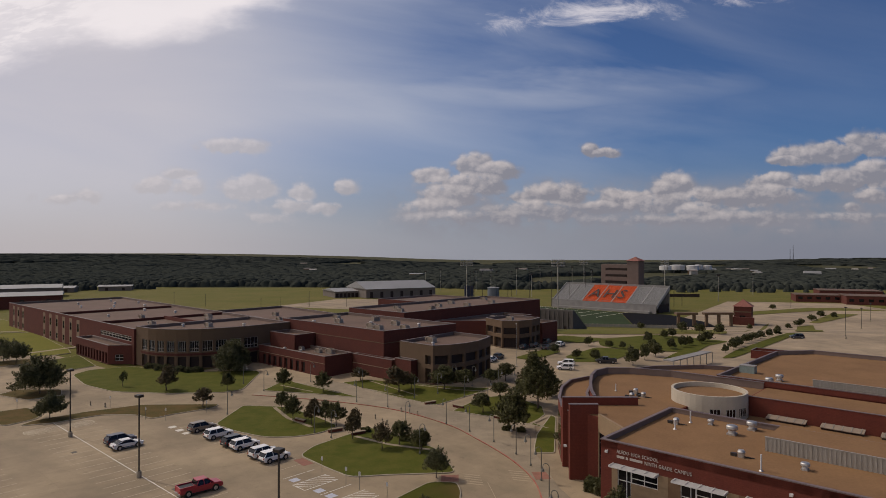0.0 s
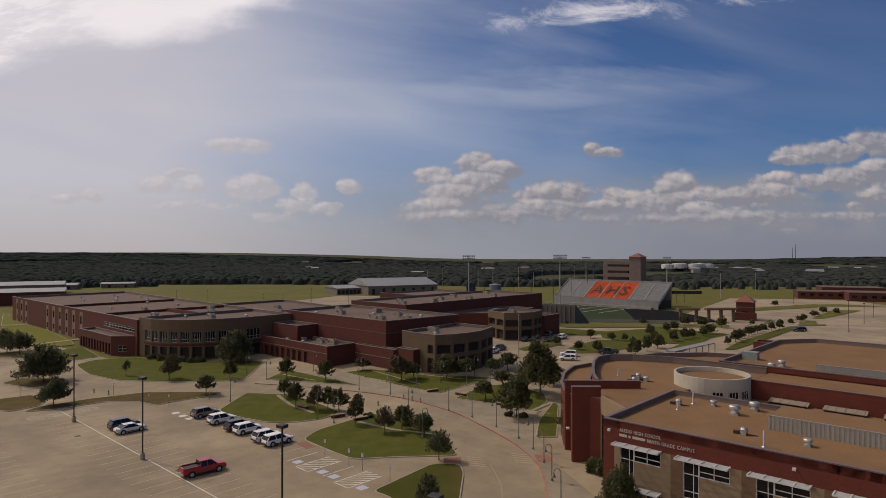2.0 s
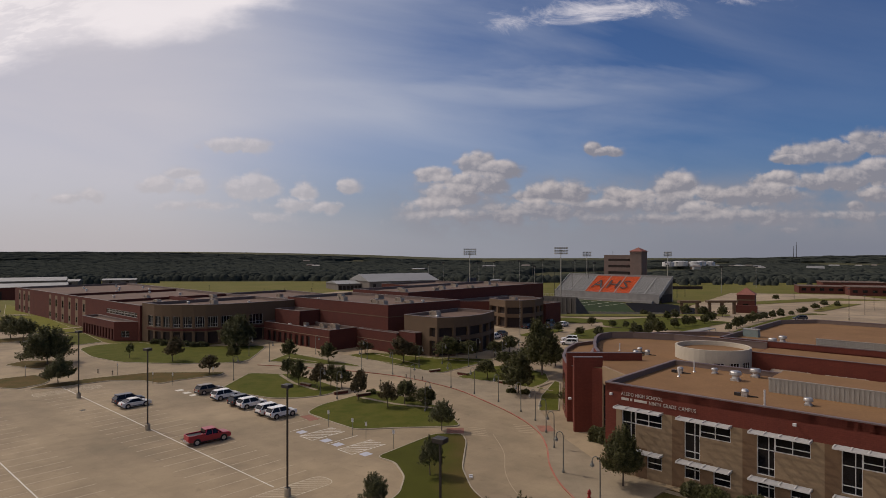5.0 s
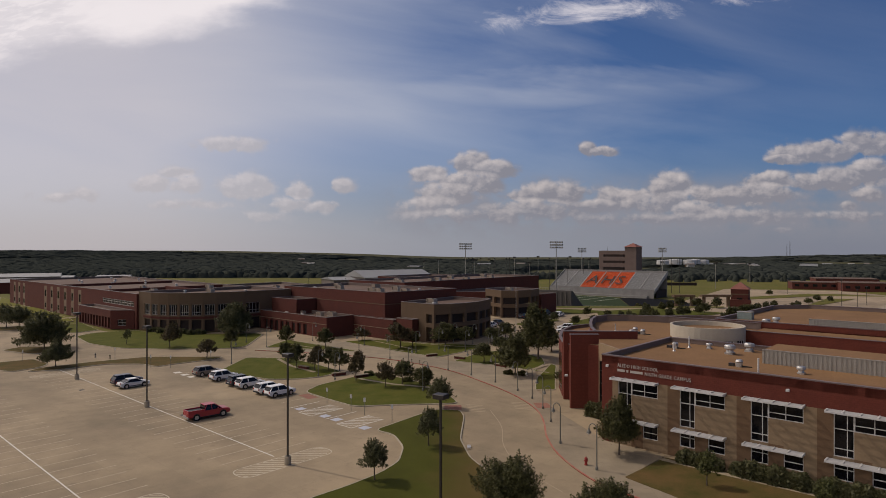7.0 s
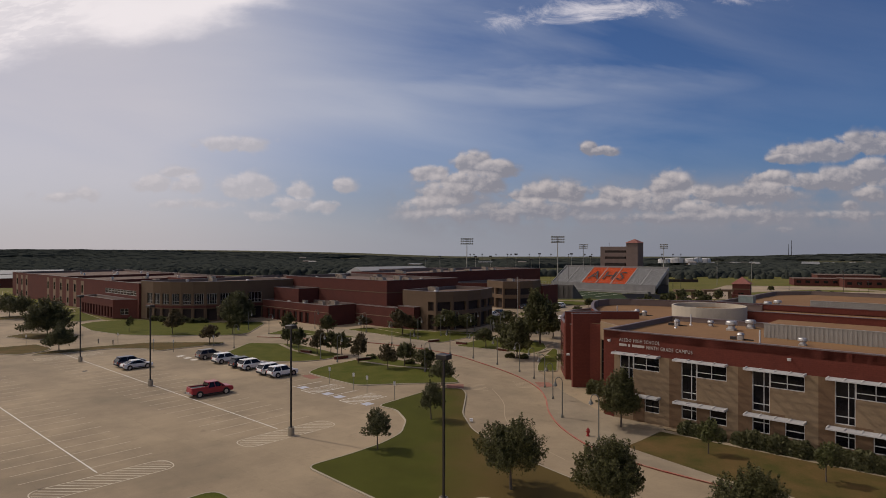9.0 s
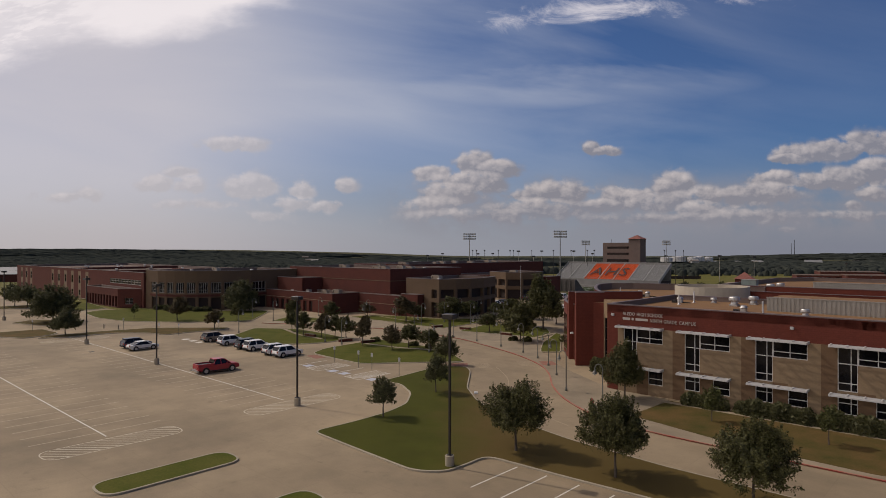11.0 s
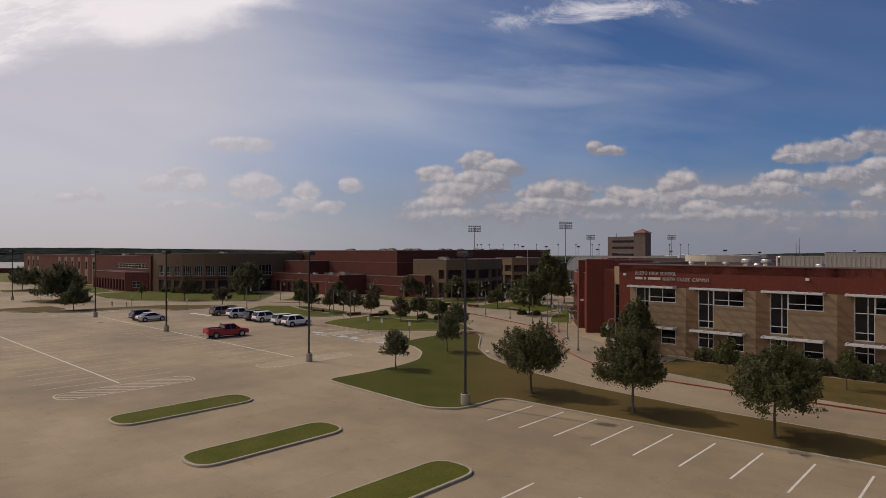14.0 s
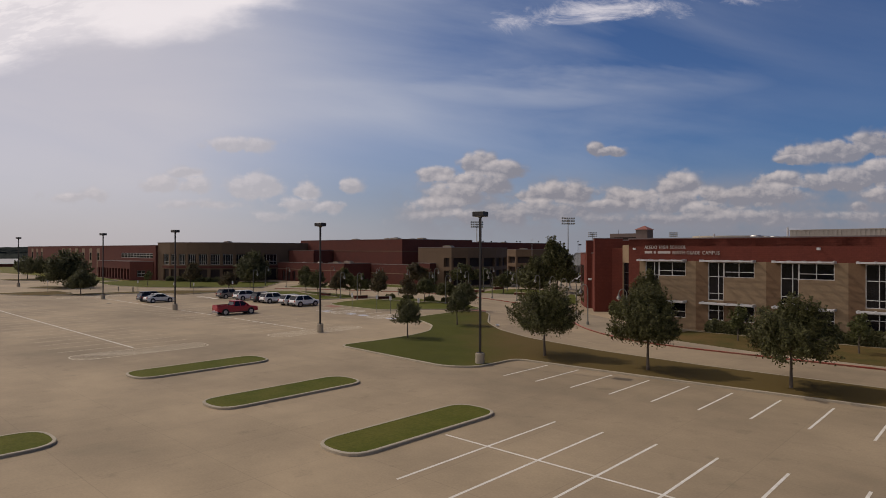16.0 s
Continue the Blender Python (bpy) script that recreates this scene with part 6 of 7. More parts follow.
for k in range(26):
    y = rng.uniform(980, 2100)
    x = y * rng.uniform(0.26, 0.72) if k % 4 else y * rng.uniform(-0.3, 0.3)
    w = rng.uniform(12, 28)
    shed("distant_house", x, y, rng.uniform(-40, 40), w, rng.uniform(9, 14), rng.uniform(7, 9), rng.uniform(9.5, 12), "small distant house among the trees", wall=rng.choice((STUCCO, TANWALL, FAINT)), roofing=rng.choice((FAINT, STUCCO, DULLWHITE)))


# woods: many low leafy domes in one mesh
def canopy(name, spots, label):
    n = 7
    verts, faces = [], []
    for x, y, z, r, h in spots:
        b = len(verts)
        ph = rng.random() * 6.28
        for k, (rr, hh) in enumerate(((1.0, 0.0), (0.95, 0.45), (0.6, 0.82))):
            for i in range(n):
                a = ph + 6.283 * (i + 0.5 * k) / n
                j = rng.uniform(0.78, 1.18)
                verts.append((x + r * rr * j * math.cos(a), y + r * rr * j * math.sin(a), z + h * hh * rng.uniform(0.85, 1.12) - (0 if k else 6)))
        verts.append((x, y, z + h * rng.uniform(0.92, 1.1)))
        for k in (0, 1):
            for i in range(n):
                p, q = b + k * n + i, b + k * n + (i + 1) % n
                faces.append((p, q, q + n))
                faces.append((p, q + n, p + n))
        for i in range(n):
            faces.append((b + 2 * n + i, b + 2 * n + (i + 1) % n, b + 3 * n))
    me = bpy.data.meshes.new(name)
    me.from_pydata(verts, [], faces)
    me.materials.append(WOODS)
    me.polygons.foreach_set("use_smooth", [True] * len(faces))
    ob = new(name, me)
    return tagged(ob, label, "woodland", kind="stuff")


spots = []
y = 735.0
while y < 3300:
    step = 8.5 if y < 1100 else 8.5 + (y - 1100) * 0.016
    x = -0.80 * y
    while x < 0.80 * y:
        xx, yy = x + rng.uniform(-0.4, 0.4) * step, y + rng.uniform(-0.4, 0.4) * step
        gap = noise.noise((xx * 0.0032, yy * 0.0022, 3.0))
        edge = 745 + 60 * noise.noise((xx * 0.006, 0.0, 1.0)) + (30 if xx < -150 else 0)
        share = xx / yy
        open_land = gap > (0.08 if share > 0.22 else 0.30)
        if yy > edge and not open_land:
            r = step * rng.uniform(0.85, 1.5)
            low = yy < edge + 45
            spots.append((xx, yy, land(xx, yy) + (-2.0 if low else 4.0), r * (0.8 if low else 1.15), rng.uniform(7.0, 10.5) if low else rng.uniform(2.0, 4.8)))
        x += step
    y += step
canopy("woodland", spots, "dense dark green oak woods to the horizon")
spots = []
for k in range(150):
    a = rng.random()
    x, y = rng.choice(((120 + 330 * a, 735 - 40 * a), (395 + 60 * a, 600 + 120 * a), (430 - 90 * a, 470 + 90 * a), (-480 + 120 * a, 690 + 40 * a), (200 + 200 * a, 690)))
    x, y = x + rng.uniform(-9, 9), y + rng.uniform(-9, 9)
    spots.append((x, y, land(x, y) - 0.5, rng.uniform(2.5, 5.0), rng.uniform(4, 9)))
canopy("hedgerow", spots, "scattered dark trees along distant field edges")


# ---- trees ----
def crown_mesh(name, seed, height, radius, base, leaves, leaf, lumps, material):
    """Leaves set along many short sprays that fan out to an uneven, broad crown: each leaf is a small bent quad."""
    r = np.random.RandomState(seed)
    sprays = max(40, int(2.5 * leaves ** 0.5))
    middle = base + (height - base) * 0.34
    u = r.normal(size=(sprays, 3))
    u /= np.linalg.norm(u, axis=1)[:, None]
    u[:, 2] = np.where(u[:, 2] < -0.35, -u[:, 2], u[:, 2])
    # low swells of the outline, a few per tree, and ragged single sprays
    swell = np.ones(sprays)
    for k in range(6):
        axis = r.normal(size=3)
        swell += r.uniform(0.07, 0.17) * np.sin((u @ axis) * r.uniform(1.6, 3.4) + r.uniform(0, 6.28))
    reach = np.clip(swell, 0.62, 1.22) * r.uniform(0.42, 1.06, sprays) ** 0.55
    up = np.where(u[:, 2] > 0, height - middle, (middle - base) * 0.85)
    flat = np.sign(u[:, 2]) * np.abs(u[:, 2]) ** 0.9
    taper = 1.06 - 0.34 * np.clip(u[:, 2], 0, 1) ** 1.5
    tip = np.stack((u[:, 0] * radius * taper, u[:, 1] * radius * taper, flat * up), 1) * reach[:, None] * 0.97
    tip[:, 2] += middle - 0.10 * radius * (np.hypot(tip[:, 0], tip[:, 1]) / radius) ** 2
    way = tip - np.array((0, 0, base + (height - base) * 0.10))
    way /= np.linalg.norm(way, axis=1)[:, None]
    way[:, 2] += 0.45
    length = radius * r.uniform(0.22, 0.52, sprays)
    pick = r.randint(0, sprays, leaves)
    s0 = r.uniform(0, 1, leaves)
    spread = (length[pick] * (0.36 - 0.28 * s0))[:, None]
    centre = tip[pick] - way[pick] * (length[pick] * (1 - s0) * 0.9)[:, None] + r.normal(size=(leaves, 3)) * spread * np.array((1, 1, 0.75)) * 0.62
    d = centre - np.array((0, 0, middle))
    d /= np.linalg.norm(d, axis=1)[:, None] + 1e-6
    f = r.normal(size=(leaves, 3)) * 0.75 + d + np.array((0, 0, 0.35))
    f /= np.linalg.norm(f, axis=1)[:, None]
    s = np.cross(f, r.normal(size=(leaves, 3)))
    s /= np.linalg.norm(s, axis=1)[:, None]
    t = np.cross(f, s)
    size = leaf * r.uniform(0.6, 1.35, leaves)[:, None]
    quad = np.stack((centre - s * size, centre - t * size * 0.55 + f * size * 0.15, centre + s * size, centre + t * size * 0.55 + f * size * 0.15), 1).reshape(-1, 3)
    me = bpy.data.meshes.new(name)
    me.from_pydata(quad.tolist(), [], [(4 * i, 4 * i + 1, 4 * i + 2, 4 * i + 3) for i in range(leaves)])
    me.materials.append(material)
    return me, np.concatenate((tip, length[:, None]), 1)


def trunk_mesh(seed, base, radius, height, lumps, thick):
    r = random.Random(seed)
    bm = bmesh.new()
    knee = Vector((r.uniform(-0.08, 0.08), r.uniform(-0.08, 0.08), base * 0.6))
    fork = Vector((r.uniform(-0.12, 0.12), r.uniform(-0.12, 0.12), base + (height - base) * 0.22))
    tube(bm, (0, 0, -0.15), knee, thick * 1.25, thick * 0.85, 9)
    tube(bm, knee, fork, thick * 0.85, thick * 0.6, 9)
    tube(bm, fork, (fork.x * 1.5, fork.y * 1.5, base + (height - base) * 0.8), thick * 0.6, thick * 0.15, 7)
    for k in range(7):
        c = lumps[k * max(1, len(lumps) // 7)]
        start = knee.lerp(fork, r.uniform(0.55, 1.0))
        end = Vector(c[:3])
        mid = start.lerp(end, 0.5) + Vector((0, 0, 0.12 * (end - start).length))
        tube(bm, start, mid, thick * 0.42, thick * 0.26, 6)
        tube(bm, mid, end, thick * 0.26, thick * 0.07, 6)
    return bm


def make_tree(seed, height, radius, base, leaves, leaf, lumps, material, m, label, thick=None, group="campus trees"):
    v = thing("tree", m, label, "tree", group)
    me, c = crown_mesh("crown", seed, height, radius, base, leaves, leaf, lumps, material)
    part("trunk", trunk_mesh(seed, base, radius, height, c, thick or 0.017 * height), BARK, v)
    ob = new("crown", me)
    ob.parent = v
    return v


# three trees on the strip between bays and road
make_tree(3, 6.0, 3.0, 1.9, 26000, 0.085, 30, LEAF, world_xy(3.7, 50.2, 0.12), "leafy young shade tree on the dry strip")
make_tree(4, 6.1, 2.65, 1.9, 26000, 0.085, 28, LEAF, world_xy(10.5, 44.3, 0.12), "leafy young shade tree on the dry strip")
make_tree(5, 5.8, 2.75, 1.9, 26000, 0.085, 30, LEAF, world_xy(17.9, 38.6, 0.12), "leafy young shade tree on the dry strip")
make_tree(6, 5.6, 2.9, 1.9, 24000, 0.085, 30, LEAF, world_xy(26.0, 31.8, 0.12), "leafy young shade tree on the dry strip")
make_tree(7, 4.3, 1.5, 1.3, 9000, 0.085, 20, LEAF2, world_xy(-8.7, 60.5, 0.12), "small dark live oak on green lawn")
make_tree(8, 4.5, 1.55, 1.3, 9000, 0.085, 20, LEAF2, world_xy(-3.8, 71.3, 0.12), "small dark live oak on green lawn")
make_tree(9, 4.2, 2.1, 1.1, 4200, 0.13, 22, LEAF2, world_xy(-3.0, 89.6, 0.12), "spreading dark live oak at lawn corner")
make_tree(10, 6.3, 2.45, 1.4, 20000, 0.10, 28, LEAF, world_xy(17.6, 68.6, 0.12), "shade tree beside the brick corner")
make_tree(12, 3.6, 1.2, 1.1, 1500, 0.12, 14, LEAF3, world_xy(23.7, 59.6, 0.12), "thin young tree on dry lawn")
make_tree(13, 3.5, 1.05, 1.1, 1300, 0.12, 14, LEAF3, world_xy(30.8, 52.4, 0.12), "thin young tree on dry lawn")
make_tree(14, 12.6, 4.3, 1.6, 15000, 0.22, 48, LEAF, world_xy(16.7, 129.5, 0.12), "tall broad shade tree by the plaza")
make_tree(15, 7.2, 3.8, 1.7, 9000, 0.20, 34, LEAF, world_xy(10.2, 112.9, 0.12), "broad shade tree in a paved plaza")
# rounder live oaks by the far drive
make_tree(16, 8.3, 5.3, 1.6, 17000, 0.22, 36, LEAF2, world_xy(-95.2, 139.8, 0.1), "broad dark live oak on kerbed island")
make_tree(18, 5.4, 3.1, 1.3, 9000, 0.18, 22, LEAF2, world_xy(-79.0, 119.0, 0.1), "dark rounded live oak at the bays")
make_tree(19, 7.2, 4.2, 1.8, 6000, 0.22, 30, LEAF2, world_xy(-134.0, 180.5, 0.1), "dark live oak on a kerbed island")
make_tree(20, 7.0, 4.0, 1.8, 6000, 0.22, 30, LEAF2, world_xy(-127.0, 176.0, 0.1), "dark live oak on a kerbed island")
make_tree(21, 8.2, 5.3, 0.7, 15000, 0.22, 36, LEAF2, world_xy(-60.7, 167.6, 0.1), "large dark oak at the tan curved wall")
# repeats
kinds = [make_tree(30 + k, 4.6, 1.55, 1.1, 4600, 0.13, 20, (LEAF, LEAFRED, LEAF)[k], world_xy(x, y, 0.12), "rounded young tree in a campus lawn") for k, (x, y) in enumerate(((-35.6, 125.6), (-12.3, 102.3), (-53.6, 143.9)))]
rng = random.Random(5)
ISLAND_TREES = [
    (-31.6, 119.0, 4.9, 1.6), (-27.4, 116.5, 5.2, 1.5), (-25.0, 117.3, 4.4, 1.4), (-22.5, 115.6, 4.4, 1.6), (-18.1, 107.4, 5.8, 1.4), (-9.7, 104.2, 4.8, 1.7), (-5.8, 101.2, 4.2, 1.8), (-67.8, 143.6, 6.4, 2.1),
    (-53.2, 128.9, 4.6, 1.7), (-40.8, 145.5, 5.1, 1.7), (-31.0, 143.0, 4.8, 1.8), (-24.4, 156.0, 3.6, 1.8),
]
ENTRANCE_TREES = [
    (-13.5, 143.4, 6.5, 2.7), (-10.9, 146.2, 4.2, 2.0), (-3.2, 146.2, 5.8, 2.8), (1.6, 146.9, 5.4, 2.6), (5.1, 125.6, 4.5, 2.0), (9.4, 138.3, 4.0, 2.0), (12.0, 156.3, 5.2, 2.3), (17.2, 150.0, 5.0, 2.3),
    (8.0, 152.0, 4.5, 2.2), (17.5, 105.0, 2.9, 1.2), (14.5, 134.0, 6.0, 2.6), (21.0, 140.0, 5.0, 2.4),
]
for x, y, h, r in ISLAND_TREES + ENTRANCE_TREES:
    t = copy_thing(rng.choice(kinds), world_xy(x, y, 0.12, rng.uniform(0, 360)))
    t.scale = (r / 1.4, r / 1.4, h / 4.6)
thin = make_tree(40, 4.0, 1.15, 1.3, 1100, 0.15, 12, LEAF3, world_xy(-80.3, 147.5, 0.12), "thin pale young tree on great lawn")
far = [make_tree(50 + k, 3.6, 1.7, 0.6, 2200, 0.19, 16, (LEAF, LEAF2)[k], world_xy(x, y, 0.05), "small round tree beside a distant drive", group="distant drive trees") for k, (x, y) in enumerate(((45, 216), (41, 186)))]
DRIVE_TREES = [
    (50, 179, 4.7, 2.0), (56, 188, 4.2, 1.4), (61, 194, 4.2, 1.8), (68, 224, 3.4, 1.6), (77, 234, 3.1, 1.5), (81, 237, 3.2, 1.5), (71, 209, 3.0, 1.5), (92, 258, 3.7, 2.1),
    (97, 252, 3.6, 2.1), (103, 248, 4.0, 2.0), (90, 227, 3.5, 1.9), (76, 213, 3.4, 1.4), (80, 217, 3.1, 1.4), (55, 209, 2.2, 1.1), (51, 211, 2.3, 1.2), (91, 208, 3.7, 1.7),
    (97, 217, 2.7, 1.4), (102, 223, 3.2, 1.4), (109, 231, 2.5, 1.5),
]
ROAD_TREES = [
    (113, 235, 2.5, 1.5), (118, 239, 2.8, 1.3), (132, 260, 2.5, 1.4), (186, 355, 2.8, 1.6), (202, 375, 3.3, 2.0), (227, 405, 3.6, 2.6), (245, 426, 3.8, 2.3), (86, 202, 2.3, 1.1),
    (102, 350, 3.5, 1.9), (208, 382, 3.4, 2.0), (160, 345, 3.0, 1.6), (64, 206, 3.2, 1.4), (86, 222, 3.0, 1.4), (36, 190, 2.6, 1.3), (31, 199, 2.6, 1.2), (123, 243, 2.8, 1.4),
    (94, 213, 3.2, 1.5), (105, 227, 2.7, 1.4), (240, 480, 4.0, 2.0), (250, 420, 3.6, 2.0),
]
for x, y, h, r in DRIVE_TREES + ROAD_TREES:
    t = copy_thing(rng.choice(far), world_xy(x, y, land(x, y) + 0.05, rng.uniform(0, 360)))
    t.scale = (r / 1.35, r / 1.35, h / 2.9)


# clipped shrubs
def shrub(m, half, depth, high, leaves, seed, label, material=None):
    r = np.random.RandomState(seed)
    p = r.uniform(-1, 1, (leaves, 3))
    p[:, 2] = np.abs(p[:, 2])
    q = (np.abs(p) ** 4).sum(1) ** 0.25
    p = p / q[:, None] * r.uniform(0.82, 1.05, leaves)[:, None]
    bump = 1 + 0.12 * np.sin(p[:, 0] * half * 2.6) + 0.06 * np.sin(p[:, 0] * half * 7.1)
    centre = p * np.array((half, depth, high)) * np.stack((np.ones(leaves), bump, bump), 1)
    d = r.normal(size=(leaves, 3)) * 0.13
    e = r.normal(size=(leaves, 3)) * 0.09
    quad = np.stack((centre - d, centre - e, centre + d, centre + e), 1).reshape(-1, 3)
    me = bpy.data.meshes.new("shrub")
    me.from_pydata(quad.tolist(), [], [(4 * i, 4 * i + 1, 4 * i + 2, 4 * i + 3) for i in range(leaves)])
    me.materials.append(material or LEAF2)
    ob = new("shrub", me)
    ob.matrix_world = m
    return tagged(ob, label, "shrub", "shrubs")


for s, half, high, k in ((-24.0, 2.3, 1.15, 1), (-17.2, 3.6, 1.35, 2), (-10.2, 3.2, 1.4, 3), (-3.5, 3.3, 1.4, 4), (3.4, 3.3, 1.4, 5)):
    shrub(at(s, 65.7, 0.12), half, 0.95, high, int(1500 * half), k, "dark clipped hedge at the building foot")
shrub(at(-41.5, 76.3, 0.1), 1.7, 1.1, 1.7, 2600, 8, "dark shrub beside the entrance fin")
for x, y, h in ((-84.5, 171.2, 1.2), (-80.5, 168.8, 1.3), (-76.0, 166.6, 1.3), (-71.0, 166.0, 1.2)):
    shrub(world_xy(x, y, 0.1, 20), 2.4, 1.1, h, 1500, int(-x), "low dark shrub along the curved wall")
for x, y in ((-16.5, 112.0), (-13.0, 109.8), (-9.0, 106.8), (-6.0, 104.6), (9.0, 113.6), (11.4, 112.6)):
    shrub(world_xy(x, y, 0.12, 0), 0.8, 0.7, 0.6, 500, int(x * 7) % 50 + 60, "small low shrub under young trees", LEAF)


# ---- lamp posts, signs and street furniture ----
def lot_lamp(m):
    v = thing("car_park_lamp", m, "dark bronze car park lamp on concrete base", "street lamp", "car park lamps")
    part("base", lathe(bmesh.new(), [(0.36, 0.0), (0.36, 0.84), (0.33, 0.88), (0.05, 0.88)], 18), KERB, v, "round grey concrete base")
    part("pole", a_box(-0.075, 0.075, -0.075, 0.075, 0.85, 11.55), DARKMETAL, v)
    part("base_plate", a_box(-0.2, 0.2, -0.2, 0.2, 0.88, 0.93), DARKMETAL, v)
    part("collar", a_box(-0.11, 0.11, -0.11, 0.11, 11.40, 11.50), DARKMETAL, v)
    bm = bmesh.new()
    prism(bm, [(-0.50, -0.42), (0.50, -0.42), (0.50, 0.42), (-0.50, 0.42)], 11.50, 11.88)
    bmesh.ops.bevel(bm, geom=bm.edges[:], offset=0.035, segments=1, affect="EDGES")
    head = part("head", bm, DARKMETAL, v, "dark shoebox lamp head")
    part("lens", a_box(-0.40, 0.40, -0.33, 0.33, 11.485, 11.50), DULLWHITE, head)
    return v


first = lot_lamp(world_xy(-1.8, 46.5, 0.05, TURN + 12))
for x, y in ((-18.65, 65.1), (-45.8, 88.8), (-67.9, 107.8), (-110, 144.0), (144.3, 235.2)):
    copy_thing(first, world_xy(x, y, 0.0 if y < 60 else 0.0, TURN + 12))


def sports_lamp(m, high):
    v = thing("sports_field_lamp", m, "slender dark pole with a small flood lamp", "light pole", "distant field lamps")
    part("pole", tube(bmesh.new(), (0, 0, 0), (0, 0, high), 0.2, 0.12, 8), DARKMETAL, v)
    part("lamp_head", a_box(-0.5, 0.5, -0.3, 0.3, high - 0.9, high + 0.1), DARKMETAL, v)
    return v


slender = sports_lamp(world_xy(10.0, 505.0, -12.0), 28.5)
for x, y in ((13.0, 500), (20.0, 512), (31.0, 505), (40.0, 500), (44.0, 515), (58.0, 505), (76.0, 508), (89.0, 500), (103.0, 505), (110.0, 512), (123.0, 506), (129.0, 512), (166.0, 508), (173.5, 504), (182.0, 510)):
    copy_thing(slender, world_xy(x, y, -12.0, (x * 37) % 90))
for x, y in ((231.0, 362.0), (261.0, 400.0), (263.0, 498.0)):
    copy_thing(first, world_xy(x, y, land(x, y), 10))

GREENGREY = mat("weathered pale green metal", (0.17, 0.165, 0.14), 0.55, 0.15, 2.0, 10.0, 0.03, metal=0.3)


def walk_lamp(m):
    v = thing("walk_lamp", m, "pale green curved arm walkway lamp", "street lamp", "walkway lamps")
    part("foot", lathe(bmesh.new(), [(0.16, 0), (0.16, 0.25), (0.09, 0.4)], 10), GREENGREY, v)
    bm = tube(bmesh.new(), (0, 0, 0.3), (0, 0, 4.2), 0.075, 0.06, 8)
    prev = Vector((0, 0, 4.2))
    for k in range(1, 9):
        a = math.pi * k / 8
        p = Vector((0.42 * (1 - math.cos(a)), 0, 4.2 + 0.55 * math.sin(a)))
        tube(bm, prev, p, 0.05, n=6)
        prev = p
    part("pole", bm, GREENGREY, v)
    part("shade", lathe(bmesh.new(), [(0.26, 3.72), (0.22, 3.86), (0.10, 4.05), (0.06, 4.25)], 14), GREENGREY, v, m=pose(0.84, 0, 0))
    part("globe", lathe(bmesh.new(), [(0.05, 3.55), (0.13, 3.62), (0.14, 3.72)], 12), WHITEMETAL, v, m=pose(0.84, 0, 0))
    return v


lamp1 = walk_lamp(world_xy(14.0, 63.7, 0.12, 150))
for x, y, a in ((11.7, 72.5, 160), (12.0, 81.7, 170), (11.9, 88.6, 180), (11.1, 94.6, 190), (9.4, 99.9, 200), (6.2, 106.2, 205), (2.2, 112.3, 215), (-2.1, 117.1, 220), (-9.5, 114.6, 40), (-6.0, 99.8, 20), (-45.7, 122.8, 30), (-45.0, 143.8, 0), (-21.7, 133.6, 250), (-14.5, 129.4, 240),
                (-25.5, 110.7, 40), (-21.9, 107.8, 30), (1.5, 138.5, 0), (-22.6, 147.5, 200), (6.5, 133.8, 30), (9.6, 146.5, 10), (13.2, 143.8, 90), (-52.3, 151.0, 0), (-36.5, 154.0, 0), (-9.5, 137.2, 0), (3.5, 150.0, 0), (-1.2, 152.0, 0), (-4.5, 141.6, 0)):
    copy_thing(lamp1, world_xy(x, y, 0.12, a))


def sign_post(m, face, label):
    v = thing("sign_post", m, label, "sign", "parking signs")
    part("post", tube(bmesh.new(), (0, 0, 0), (0, 0, 2.5), 0.035, n=6), GREENGREY, v)
    part("plate", a_box(-0.16, 0.16, -0.03, -0.01, 1.9, 2.45), face, v)
    part("bar", a_box(-0.09, 0.09, -0.036, -0.032, 2.1, 2.3), BLUEPAINT, v)
    return v


sg = sign_post(world_xy(-9.1, 81.2, 0, -20), WHITEMETAL, "small white parking sign on thin post")
for x, y in ((-13.3, 84.9), (-15.5, 86.8), (-19.8, 91.0), (-56.0, 118.4), (-60.2, 119.0), (-50.6, 124.6), (-72.2, 127.9), (-89.6, 124.7)):
    copy_thing(sg, world_xy(x, y, 0, -20))

hyd = thing("fire_hydrant", world_xy(13.2, 65.2, 0.12, 30), "small red cast iron fire hydrant", "hydrant")
REDIRON = mat("red cast iron", (0.30, 0.025, 0.02), 0.5, 0.2, 4.0, 20.0, 0.1)
part("barrel", lathe(bmesh.new(), [(0.2, 0), (0.2, 0.06), (0.14, 0.08), (0.14, 0.6), (0.18, 0.62), (0.16, 0.74), (0.06, 0.84), (0.05, 0.9)], 14), REDIRON, hyd)
for k, (dx_, dy_) in enumerate(((1, 0), (-1, 0), (0, -1))):
    part("nozzle", tube(bmesh.new(), (0, 0, 0.48), (0.25 * dx_, 0.25 * dy_, 0.48), 0.075, n=10), REDIRON, hyd)


def low_wall(m, length, label="low brick bench wall with pale cap"):
    v = thing("bench_wall", m, label, "bench", "bench walls")
    part("base", a_box(-length / 2, length / 2, -0.25, 0.25, 0, 0.48), BRICK2, v)
    part("cap", a_box(-length / 2 - 0.06, length / 2 + 0.06, -0.32, 0.32, 0.48, 0.60), WALKCON, v)
    return v


